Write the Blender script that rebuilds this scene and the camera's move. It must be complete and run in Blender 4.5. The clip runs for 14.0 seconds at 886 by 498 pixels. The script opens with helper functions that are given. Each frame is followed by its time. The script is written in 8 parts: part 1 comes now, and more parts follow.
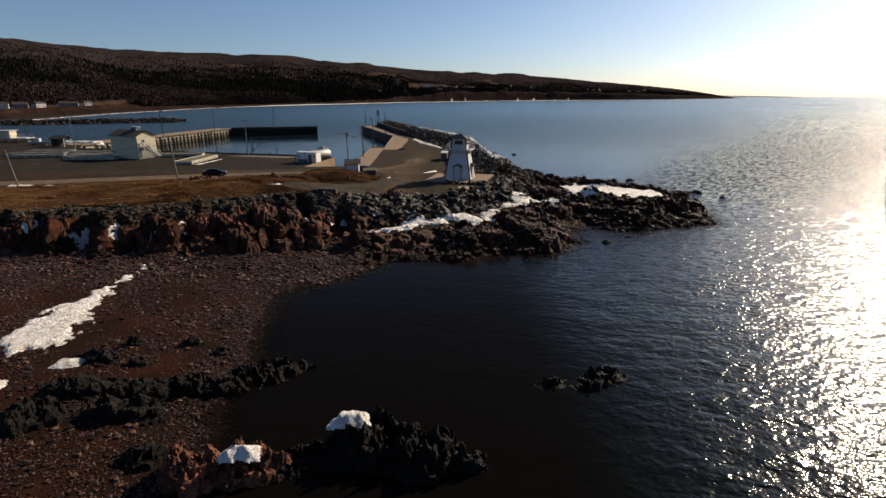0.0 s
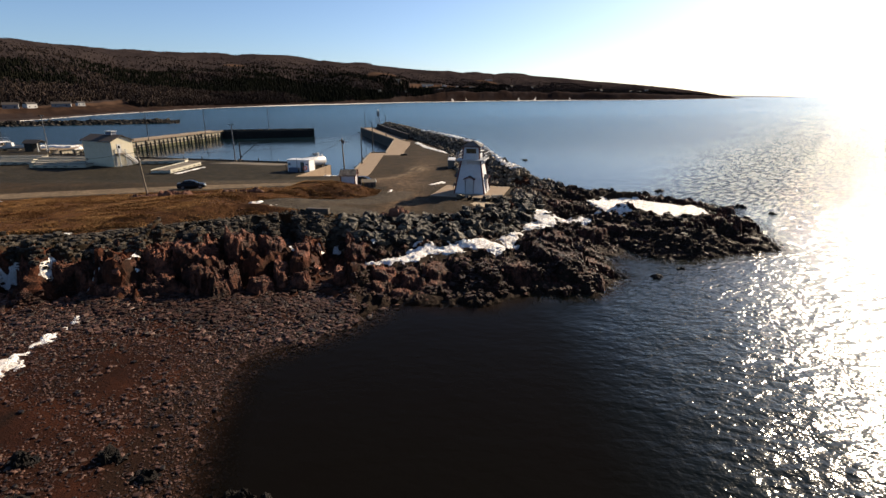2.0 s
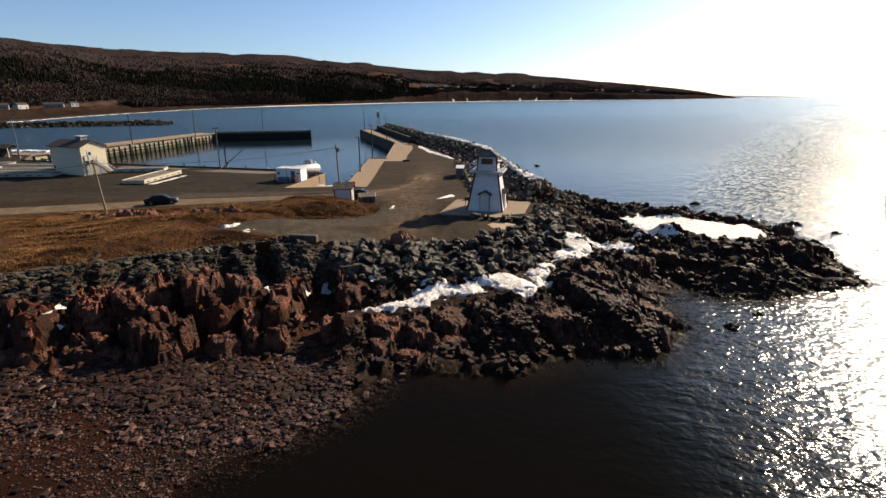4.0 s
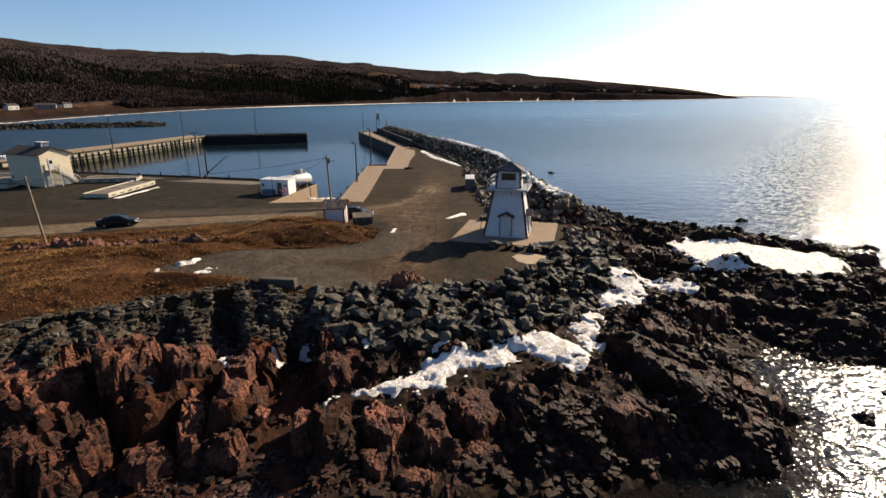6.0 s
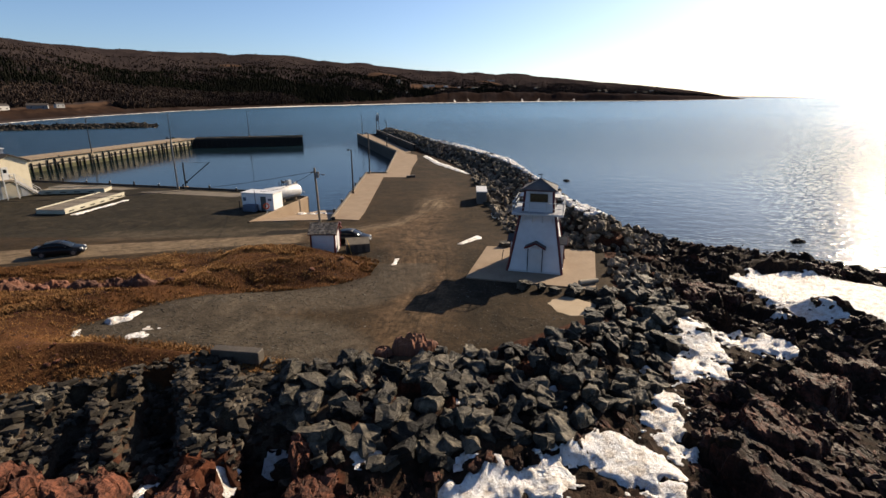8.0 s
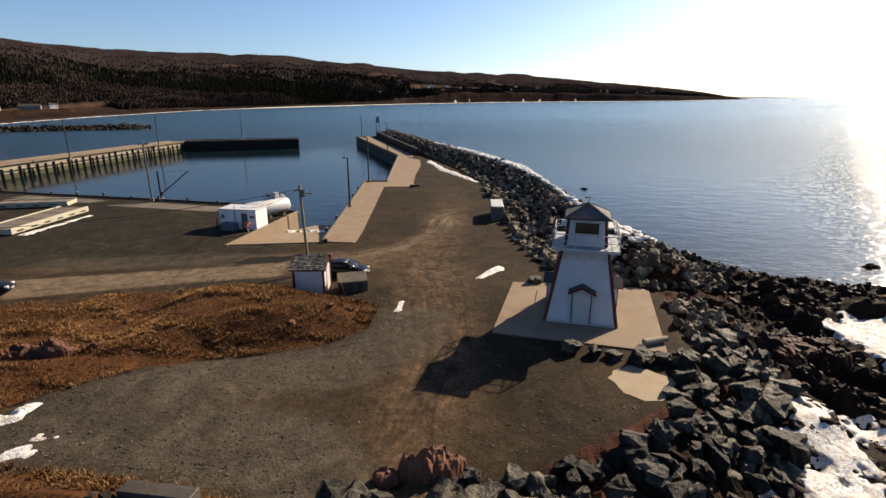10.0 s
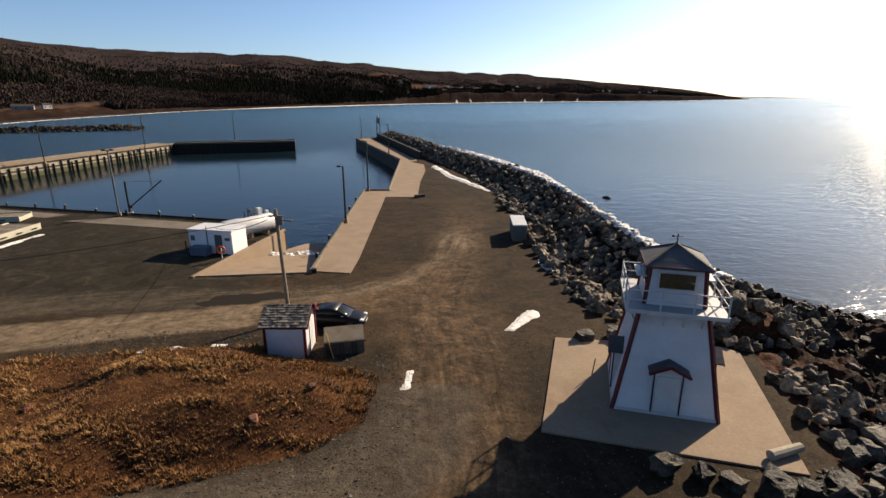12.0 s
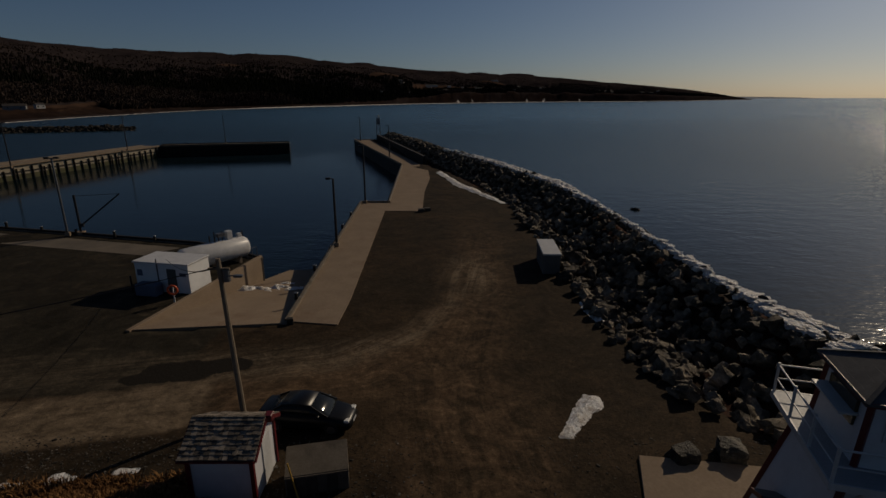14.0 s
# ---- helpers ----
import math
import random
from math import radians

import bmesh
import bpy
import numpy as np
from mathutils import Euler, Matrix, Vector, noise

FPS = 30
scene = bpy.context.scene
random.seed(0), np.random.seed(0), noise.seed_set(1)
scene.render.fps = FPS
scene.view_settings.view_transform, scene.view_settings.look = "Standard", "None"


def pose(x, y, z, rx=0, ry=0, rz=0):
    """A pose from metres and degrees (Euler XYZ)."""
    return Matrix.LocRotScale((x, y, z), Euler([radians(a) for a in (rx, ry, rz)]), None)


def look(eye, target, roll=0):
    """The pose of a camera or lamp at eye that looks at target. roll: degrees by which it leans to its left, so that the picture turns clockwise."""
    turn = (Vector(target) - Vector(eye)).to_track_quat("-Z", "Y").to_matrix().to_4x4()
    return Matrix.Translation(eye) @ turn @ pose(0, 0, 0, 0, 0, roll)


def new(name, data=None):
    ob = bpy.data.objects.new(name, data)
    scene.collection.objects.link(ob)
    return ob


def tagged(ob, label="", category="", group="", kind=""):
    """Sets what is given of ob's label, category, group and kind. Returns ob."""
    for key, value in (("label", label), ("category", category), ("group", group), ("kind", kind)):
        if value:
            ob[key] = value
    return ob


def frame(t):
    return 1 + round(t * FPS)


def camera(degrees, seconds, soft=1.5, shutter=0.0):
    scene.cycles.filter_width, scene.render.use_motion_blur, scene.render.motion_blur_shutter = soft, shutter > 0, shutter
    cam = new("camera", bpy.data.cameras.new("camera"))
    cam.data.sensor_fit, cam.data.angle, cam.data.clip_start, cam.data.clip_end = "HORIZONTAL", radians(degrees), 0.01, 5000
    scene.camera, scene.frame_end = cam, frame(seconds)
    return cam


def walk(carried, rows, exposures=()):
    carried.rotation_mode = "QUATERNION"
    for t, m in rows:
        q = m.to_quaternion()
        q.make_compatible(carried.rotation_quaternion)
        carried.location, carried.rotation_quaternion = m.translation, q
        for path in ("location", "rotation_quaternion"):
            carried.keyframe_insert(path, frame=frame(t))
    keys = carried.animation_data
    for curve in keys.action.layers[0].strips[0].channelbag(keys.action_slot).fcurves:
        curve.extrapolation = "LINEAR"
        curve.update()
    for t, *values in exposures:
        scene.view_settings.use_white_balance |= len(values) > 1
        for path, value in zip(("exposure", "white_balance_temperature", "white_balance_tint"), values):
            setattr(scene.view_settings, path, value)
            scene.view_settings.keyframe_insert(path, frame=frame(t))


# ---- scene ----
cam = camera(82.0, 14.0)
METRES, EYE, TILT, LEAN, TURN = 86.0, 19.4, -16.84, 0.0, 0.0
ROWS = [
    (0.0, 0.0, 0.0, 0.0, 0.0, 0.0, -0.0),
    (0.5, -0.0045, 0.0357, 0.012, 0.0, -0.02, 0.0),
    (1.0, -0.0093, 0.0727, 0.0235, 0.01, -0.02, 0.01),
    (1.5, -0.014, 0.1097, 0.0353, 0.01, -0.02, -0.01),
    (2.0, -0.0188, 0.1468, 0.0471, 0.01, -0.01, 0.01),
    (2.5, -0.0234, 0.1834, 0.0588, 0.03, -0.02, 0.01),
    (3.0, -0.0278, 0.2177, 0.0692, 0.01, -0.01, 0.03),
    (5.5, -0.0476, 0.3985, 0.1247, 0.08, 0.01, 0.05),
    (6.0, -0.0514, 0.4342, 0.1357, 0.08, 0.03, 0.05),
    (6.5, -0.0552, 0.4688, 0.1466, 0.07, 0.03, 0.04),
    (7.0, -0.0591, 0.5028, 0.157, 0.05, 0.04, 0.03),
    (7.5, -0.0629, 0.5356, 0.1669, 0.05, 0.05, 0.02),
    (8.0, -0.0667, 0.5675, 0.1765, 0.06, 0.07, 0.0),
    (10.5, -0.0863, 0.7225, 0.2227, 0.09, 0.11, 0.02),
    (11.0, -0.0903, 0.7533, 0.2314, 0.1, 0.1, 0.01),
    (11.5, -0.0943, 0.7844, 0.2402, 0.11, 0.11, 0.01),
    (12.0, -0.098, 0.8166, 0.2491, 0.16, 0.12, 0.01),
    (12.5, -0.1015, 0.8494, 0.2582, 0.17, 0.13, -0.01),
    (13.0, -0.1051, 0.8832, 0.2676, 0.19, 0.12, -0.01),
    (13.5, -0.1085, 0.9175, 0.277, 0.21, 0.12, -0.02),
    (14.0, -0.1115, 0.9514, 0.2866, 0.25, 0.12, -0.06),
]
STOPS, KELVIN, TINT = 1.21, 6080.0, 9.0
EXPOSURES = [(t, STOPS + s, KELVIN, TINT) for t, s in ((0.0, -0.62), (0.1, -0.25), (0.2, 0.0), (12.6, 0.0), (12.8, -0.25), (13.0, -0.6), (13.5, -1.45), (14.0, -2.55))]
walk(cam, [(t, pose(0, 0, EYE, TILT, LEAN, TURN) @ pose(METRES * x, METRES * y, METRES * z, 90 + pitch, roll, yaw)) for t, x, y, z, yaw, pitch, roll in ROWS], EXPOSURES)

# ---- world and sun ----
SUN_AZ, SUN_EL = radians(46.5), radians(28.5)
world = bpy.data.worlds.new("sky")
scene.world = world
world.use_nodes = True
wn = world.node_tree
sky = wn.nodes.new("ShaderNodeTexSky")
sky.sky_type, sky.sun_disc = "NISHITA", False
sky.sun_elevation, sky.sun_rotation = SUN_EL, SUN_AZ
sky.air_density, sky.dust_density, sky.ozone_density = 0.74, 0.85, 2.6
wn.nodes["Background"].inputs["Strength"].default_value = 0.057
wn.links.new(sky.outputs[0], wn.nodes["Background"].inputs["Color"])
sun = new("sun", bpy.data.lights.new("sun", "SUN"))
sun.data.energy, sun.data.angle, sun.data.color = 5.0, radians(0.55), (1.0, 0.78, 0.53)
sun_way = Vector((math.sin(SUN_AZ) * math.cos(SUN_EL), math.cos(SUN_AZ) * math.cos(SUN_EL), math.sin(SUN_EL)))
sun.matrix_world = look((60, 120, 90), Vector((60, 120, 90)) - sun_way)


# ---- materials ----
class Nodes:
    """Short hand for one material's node tree."""

    def __init__(self, name):
        self.mat = bpy.data.materials.new(name)
        self.mat.use_nodes = True
        self.tree = self.mat.node_tree
        self.bsdf = self.tree.nodes["Principled BSDF"]
        self.place = self.add("ShaderNodeNewGeometry").outputs["Position"]

    def add(self, kind):
        return self.tree.nodes.new(kind)

    def wire(self, a, b):
        self.tree.links.new(a, b)

    def put(self, socket, value):
        if isinstance(value, bpy.types.NodeSocket):
            self.wire(value, socket)
        elif isinstance(value, (tuple, list)) and len(value) == 3 and socket.type == "RGBA":
            socket.default_value = (*value, 1)
        else:
            socket.default_value = value

    def noise(self, scale, detail=4, rough=0.6, vector=None, distort=0.0):
        n = self.add("ShaderNodeTexNoise")
        n.inputs["Scale"].default_value, n.inputs["Detail"].default_value = scale, detail
        n.inputs["Roughness"].default_value, n.inputs["Distortion"].default_value = rough, distort
        self.wire(vector or self.place, n.inputs["Vector"])
        return n.outputs["Fac"]

    def cells(self, scale, feature="F1", out="Distance", vector=None):
        n = self.add("ShaderNodeTexVoronoi")
        n.feature = feature
        n.inputs["Scale"].default_value = scale
        self.wire(vector or self.place, n.inputs["Vector"])
        return n.outputs[out]

    def stretch(self, sx, sy, sz, rz=0.0):
        n = self.add("ShaderNodeMapping")
        n.inputs["Scale"].default_value = (sx, sy, sz)
        n.inputs["Rotation"].default_value = (0, 0, radians(rz))
        self.wire(self.place, n.inputs["Vector"])
        return n.outputs[0]

    def span(self, value, a, b, c=0.0, d=1.0):
        n = self.add("ShaderNodeMapRange")
        n.interpolation_type = "SMOOTHSTEP"
        self.put(n.inputs[0], value)
        for i, v in enumerate((a, b, c, d)):
            n.inputs[i + 1].default_value = v
        return n.outputs[0]

    def math(self, op, a, b=0.0):
        n = self.add("ShaderNodeMath")
        n.operation = op
        self.put(n.inputs[0], a)
        self.put(n.inputs[1], b)
        return n.outputs[0]

    def mix(self, fac, a, b, blend="MIX"):
        n = self.add("ShaderNodeMix")
        n.data_type, n.blend_type = "RGBA", blend
        self.put(n.inputs[0], fac)
        self.put(n.inputs[6], a)
        self.put(n.inputs[7], b)
        return n.outputs[2]

    def tone(self, c, k):
        return self.mix(1.0, c, (k, k, k), "MULTIPLY")

    def warp(self, vector, scale, amount):
        """The place, pushed about by a noise, so that patterns run crooked."""
        n = self.add("ShaderNodeTexNoise")
        n.inputs["Scale"].default_value, n.inputs["Detail"].default_value = scale, 3
        self.wire(vector, n.inputs["Vector"])
        m = self.add("ShaderNodeVectorMath")
        m.operation = "MULTIPLY_ADD"
        self.wire(n.outputs["Color"], m.inputs[0])
        m.inputs[1].default_value = (amount, amount, amount)
        self.wire(vector, m.inputs[2])
        return m.outputs[0]

    def attr(self, name):
        n = self.add("ShaderNodeAttribute")
        n.attribute_name = name
        return n.outputs["Fac"]

    def bump(self, height, strength=0.5, distance=0.05):
        n = self.add("ShaderNodeBump")
        n.inputs["Strength"].default_value, n.inputs["Distance"].default_value = strength, distance
        self.wire(height, n.inputs["Height"])
        self.wire(n.outputs[0], self.bsdf.inputs["Normal"])

    def done(self, color, rough=0.8, metal=0.0, spec=0.3, deepen=0.87):
        color = self.mix(1.0, color, (deepen, deepen, deepen), "MULTIPLY")
        self.put(self.bsdf.inputs["Base Color"], color)
        self.put(self.bsdf.inputs["Roughness"], rough)
        self.put(self.bsdf.inputs["Metallic"], metal)
        self.put(self.bsdf.inputs["Specular IOR Level"], spec)
        return self.mat


def deep(c, k=0.80):
    return tuple(v * k for v in c)


def surface(name, a, b, scale=2.0, fine=20.0, rough=0.8, bump=0.3, depth=0.02, metal=0.0, spec=0.3, vary=0.0, island=False, grime=None):
    """A two-scale mottled surface between colours a and b, with fine grain and relief, and grime in patches."""
    n = Nodes(name)
    a, b, grime = deep(a), deep(b), deep(grime) if grime else None
    broad, grain = n.noise(scale, 4), n.noise(fine, 5, 0.7)
    c = n.mix(n.span(broad, 0.3, 0.7), a, b)
    c = n.mix(n.span(grain, 0.25, 0.75, 0.0, 0.55), c, tuple(v * 0.62 for v in a))
    if grime:
        c = n.mix(n.span(n.noise(scale * 0.37, 6, 0.7), 0.52, 0.72, 0.0, 0.8), c, grime)
    if vary:
        src = n.add("ShaderNodeNewGeometry").outputs["Random Per Island"] if island else n.add("ShaderNodeObjectInfo").outputs["Random"]
        k = n.span(src, 0.0, 1.0, 1.0 - vary, 1.0 + vary)
        v = n.add("ShaderNodeCombineColor")
        for i in range(3):
            n.put(v.inputs[i], k)
        c = n.mix(1.0, c, v.outputs[0], "MULTIPLY")
    if bump:
        n.bump(n.math("ADD", grain, n.math("MULTIPLY", broad, 1.5)), bump, depth)
    return n.done(c, n.span(grain, 0.2, 0.8, max(0.02, rough - 0.12), min(1.0, rough + 0.1)), metal, spec)


def ground_material():
    n = Nodes("ground")
    fine, mid, broad = n.noise(9.0, 6, 0.75), n.noise(1.1, 5, 0.65), n.noise(0.16, 4)
    stones = n.cells(7.0)
    edge = n.math("MULTIPLY", n.math("SUBTRACT", mid, 0.5), 0.7)

    def zone(name, lo=0.4, hi=0.6):
        return n.span(n.math("ADD", n.attr(name), edge), lo, hi)

    lot = n.mix(n.span(broad, 0.35, 0.65), (0.040, 0.032, 0.022), (0.064, 0.047, 0.030))
    lot = n.mix(n.span(fine, 0.35, 0.7, 0, 0.45), lot, (0.028, 0.024, 0.019))
    lot = n.mix(n.span(n.cells(9.0), 0.05, 0.16, 0.4, 0.0), lot, (0.15, 0.13, 0.105))
    lot = n.mix(n.span(n.noise(4.5, 6, 0.85), 0.50, 0.62, 0.0, 0.55), lot, (0.016, 0.014, 0.011))
    lot = n.mix(n.span(n.noise(0.9, 6, 0.8, None, 0.8), 0.52, 0.66, 0.0, 0.5), lot, (0.026, 0.022, 0.017))
    paved = n.mix(n.span(mid, 0.3, 0.7), (0.028, 0.027, 0.022), (0.040, 0.037, 0.029))
    paved = n.mix(n.span(n.noise(0.22, 6, 0.7, None, 1.2), 0.54, 0.66, 0, 0.55), paved, (0.085, 0.074, 0.056))
    c = n.mix(zone("paved"), lot, paved)
    dust = n.mix(n.span(n.noise(2.6, 5, 0.7), 0.3, 0.7), (0.172, 0.126, 0.084), (0.100, 0.070, 0.047))
    rut = n.add("ShaderNodeCombineXYZ")
    n.put(rut.inputs[0], n.math("MULTIPLY", n.attr("lane"), 1.7))
    n.put(rut.inputs[1], n.math("MULTIPLY", n.attr("along"), 0.085))
    ruts = n.math("ADD", n.math("MULTIPLY", n.noise(1.0, 6, 0.72, rut.outputs[0], 0.9), 0.42), n.math("MULTIPLY", n.noise(0.28, 6, 0.72, None, 3.0), 0.58))
    worn = n.math("MULTIPLY", n.attr("track"), n.span(ruts, 0.38, 0.58, 0.05, 1.0))
    c = n.mix(n.math("MULTIPLY", worn, n.span(n.noise(0.7, 6, 0.75), 0.25, 0.6, 0.45, 1.0)), c, dust)
    c = n.mix(n.math("MULTIPLY", n.attr("track"), n.span(ruts, 0.28, 0.42, 0.65, 0.0)), c, (0.030, 0.022, 0.015))
    c = n.mix(n.math("MULTIPLY", n.attr("road"), n.span(ruts, 0.36, 0.58, 0.45, 0.95)), c, n.mix(n.span(n.noise(1.8, 5, 0.7), 0.3, 0.7), (0.235, 0.200, 0.155), (0.165, 0.138, 0.104)))
    wheel = n.add("ShaderNodeCombineXYZ")
    n.put(wheel.inputs[0], n.math("MULTIPLY", n.attr("lane"), 2.6))
    n.put(wheel.inputs[1], n.math("MULTIPLY", n.attr("along"), 0.07))
    lines = n.noise(1.0, 4, 0.6, wheel.outputs[0], 1.1)
    patchy = n.math("MULTIPLY", n.attr("track"), n.span(n.noise(0.18, 5, 0.7), 0.46, 0.62, 0.0, 0.8))
    c = n.mix(n.math("MULTIPLY", patchy, n.span(lines, 0.55, 0.68, 0.0, 0.36)), c, (0.190, 0.150, 0.107))
    c = n.mix(n.math("MULTIPLY", patchy, n.span(lines, 0.33, 0.45, 0.42, 0.0)), c, (0.026, 0.019, 0.013))
    pale = n.math("MULTIPLY", n.attr("chalk"), n.span(n.math("ADD", n.math("MULTIPLY", lines, 0.6), n.math("MULTIPLY", n.noise(1.7, 6, 0.8, None, 2.0), 0.5)), 0.45, 0.68, 0.12, 0.9))
    c = n.mix(pale, c, (0.270, 0.235, 0.185))
    grit = n.mix(n.span(n.noise(16.0, 3, 0.7), 0.35, 0.65), (0.050, 0.048, 0.044), (0.135, 0.126, 0.110))
    c = n.mix(n.math("MULTIPLY", zone("grit", 0.2, 0.9), 0.65), c, grit)
    c = n.mix(1.0, c, (0.70, 0.63, 0.545), "MULTIPLY")
    uneven = n.math("MULTIPLY", n.span(n.noise(0.30, 7, 0.75, None, 1.6), 0.3, 0.7, 0.62, 1.38), n.span(n.noise(2.4, 6, 0.8), 0.3, 0.7, 0.72, 1.28))
    shade = n.add("ShaderNodeCombineColor")
    for i in range(3):
        n.put(shade.inputs[i], uneven)
    c = n.mix(1.0, c, shade.outputs[0], "MULTIPLY")
    c = n.mix(zone("damp", 0.42, 0.50), c, (0.016, 0.0135, 0.0105))
    turf = n.mix(n.span(mid, 0.32, 0.66), (0.125, 0.064, 0.028), (0.055, 0.026, 0.013))
    turf = n.mix(n.span(n.noise(5.0, 6, 0.8), 0.4, 0.75, 0, 0.75), turf, (0.23, 0.14, 0.058))
    turf = n.mix(n.span(n.noise(0.20, 4), 0.46, 0.60, 0, 0.7), turf, (0.040, 0.020, 0.011))
    c = n.mix(zone("grass"), c, n.mix(1.0, turf, (0.66, 0.55, 0.48), "MULTIPLY"))
    vec = n.stretch(1.0, 0.25, 1.0, 20)
    rock = n.mix(n.span(n.noise(0.8, 6, 0.7, vec), 0.33, 0.66), (0.125, 0.040, 0.020), (0.034, 0.017, 0.012))
    rock = n.mix(n.span(n.noise(6.0, 5, 0.75), 0.42, 0.7, 0, 0.7), rock, (0.23, 0.098, 0.056))
    rock = n.mix(n.span(n.noise(0.3, 4), 0.45, 0.62, 0, 0.75), rock, (0.028, 0.021, 0.017))
    c = n.mix(zone("rock"), c, n.mix(1.0, rock, (0.50, 0.50, 0.50), "MULTIPLY"))
    crack = n.cells(1.3, "DISTANCE_TO_EDGE", "Distance", n.warp(n.stretch(1.0, 0.4, 0.8, 25), 1.1, 1.3))
    rock_crack = n.math("MULTIPLY", n.span(crack, 0.0, 0.05, 0.8, 0.0), n.math("MULTIPLY", n.attr("rock"), n.span(mid, 0.4, 0.55)))
    c = n.mix(rock_crack, c, (0.008, 0.006, 0.005))
    # dark weed near the water; higher up this colour paints in the reef's shade
    weed = n.mix(n.span(n.noise(2.2, 5, 0.7), 0.35, 0.65), (0.018, 0.014, 0.010), (0.045, 0.027, 0.018))
    c = n.mix(zone("weed"), c, n.tone(weed, 0.72))
    shingle = n.mix(n.span(n.cells(4.5, "F1", "Color"), 0.2, 0.8), (0.048, 0.0150, 0.0065), (0.080, 0.028, 0.0135))
    shingle = n.mix(n.span(n.cells(9.0), 0.05, 0.3, 0.0, 0.7), shingle, (0.015, 0.008, 0.006))
    shingle = n.mix(n.span(broad, 0.45, 0.65, 0, 0.65), shingle, (0.070, 0.025, 0.012))
    c = n.mix(zone("beach"), c, n.mix(1.0, shingle, (0.53, 0.46, 0.41), "MULTIPLY"))
    c = n.mix(n.math("MULTIPLY", n.attr("wrack"), 0.8), c, (0.006, 0.004, 0.003))
    c = n.mix(n.math("MULTIPLY", zone("wet"), 0.62), c, (0.011, 0.0065, 0.004))
    relief = n.math("ADD", n.math("MULTIPLY", stones, 0.5), n.math("ADD", fine, n.math("MULTIPLY", mid, 1.8)))
    relief = n.math("SUBTRACT", relief, n.math("MULTIPLY", rock_crack, 0.8))
    rugged = n.math("MAXIMUM", n.math("MAXIMUM", n.attr("rock"), n.attr("beach")), n.math("MULTIPLY", n.attr("grass"), 0.8))
    n.bump(n.math("MULTIPLY", relief, n.span(rugged, 0.0, 1.0, 0.34, 1.0)), 0.6, 0.09)
    return n.done(c, n.span(fine, 0.2, 0.8, 0.8, 1.0), 0.0, 0.06)


def water_material():
    n = Nodes("sea_water")
    swell = n.noise(0.22, 2, 0.5, n.stretch(1.0, 1.7, 1.0, 35))
    chop = n.noise(0.85, 2, 0.5, n.stretch(1.0, 1.6, 1.0, 20), 0.3)
    ripple = n.noise(2.5, 2, 0.5)
    glitter_zone = n.attr("glitter_zone")
    h = n.math("ADD", n.math("MULTIPLY", swell, 0.55), n.math("ADD", n.math("MULTIPLY", chop, 0.33), n.math("MULTIPLY", ripple, n.span(glitter_zone, 0.0, 1.0, 0.10, 0.17))))
    h = n.math("MULTIPLY", h, n.span(n.attr("calm"), 0.0, 1.0, 1.0, 0.07))
    n.bump(h, 1.0, 0.48)
    # sun glitter shaped by tilted slopes at three sizes, the longer ones farther out
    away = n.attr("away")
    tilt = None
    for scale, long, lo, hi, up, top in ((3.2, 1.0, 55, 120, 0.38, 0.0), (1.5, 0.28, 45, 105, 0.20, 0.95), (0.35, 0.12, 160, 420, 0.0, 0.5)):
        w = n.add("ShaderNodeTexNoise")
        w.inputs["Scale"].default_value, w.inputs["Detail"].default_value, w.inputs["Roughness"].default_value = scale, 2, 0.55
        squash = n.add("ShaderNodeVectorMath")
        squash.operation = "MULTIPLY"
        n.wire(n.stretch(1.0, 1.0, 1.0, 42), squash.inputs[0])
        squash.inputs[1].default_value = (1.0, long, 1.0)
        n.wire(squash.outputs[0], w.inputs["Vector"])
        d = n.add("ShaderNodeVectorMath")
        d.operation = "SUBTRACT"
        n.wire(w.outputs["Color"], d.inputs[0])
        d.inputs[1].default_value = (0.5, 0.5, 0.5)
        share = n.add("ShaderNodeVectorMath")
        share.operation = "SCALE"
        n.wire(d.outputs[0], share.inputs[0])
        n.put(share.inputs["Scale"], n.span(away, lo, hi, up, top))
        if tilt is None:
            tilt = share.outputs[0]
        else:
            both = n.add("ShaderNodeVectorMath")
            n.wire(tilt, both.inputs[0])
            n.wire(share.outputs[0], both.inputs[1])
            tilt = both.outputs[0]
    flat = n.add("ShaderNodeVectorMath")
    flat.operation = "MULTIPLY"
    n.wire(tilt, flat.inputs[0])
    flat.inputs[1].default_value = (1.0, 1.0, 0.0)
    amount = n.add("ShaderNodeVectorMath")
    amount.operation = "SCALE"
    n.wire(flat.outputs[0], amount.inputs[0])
    n.put(amount.inputs["Scale"], n.math("MULTIPLY", glitter_zone, 1.3))
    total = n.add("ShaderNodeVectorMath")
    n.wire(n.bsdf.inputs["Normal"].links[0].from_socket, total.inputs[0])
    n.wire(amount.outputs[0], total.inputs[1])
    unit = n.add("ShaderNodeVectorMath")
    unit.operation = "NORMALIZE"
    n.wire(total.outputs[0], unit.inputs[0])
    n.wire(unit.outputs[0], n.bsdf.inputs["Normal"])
    n.bsdf.inputs["IOR"].default_value = 1.33
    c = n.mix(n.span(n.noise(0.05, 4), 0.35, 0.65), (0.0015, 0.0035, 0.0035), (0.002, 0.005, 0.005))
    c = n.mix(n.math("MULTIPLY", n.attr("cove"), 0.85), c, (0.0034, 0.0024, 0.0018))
    # reflected-sky blue put into the base colour, growing with distance, in bands
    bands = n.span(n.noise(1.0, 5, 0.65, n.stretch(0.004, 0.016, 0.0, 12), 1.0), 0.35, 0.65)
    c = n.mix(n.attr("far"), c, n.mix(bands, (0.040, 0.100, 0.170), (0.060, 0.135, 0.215)))
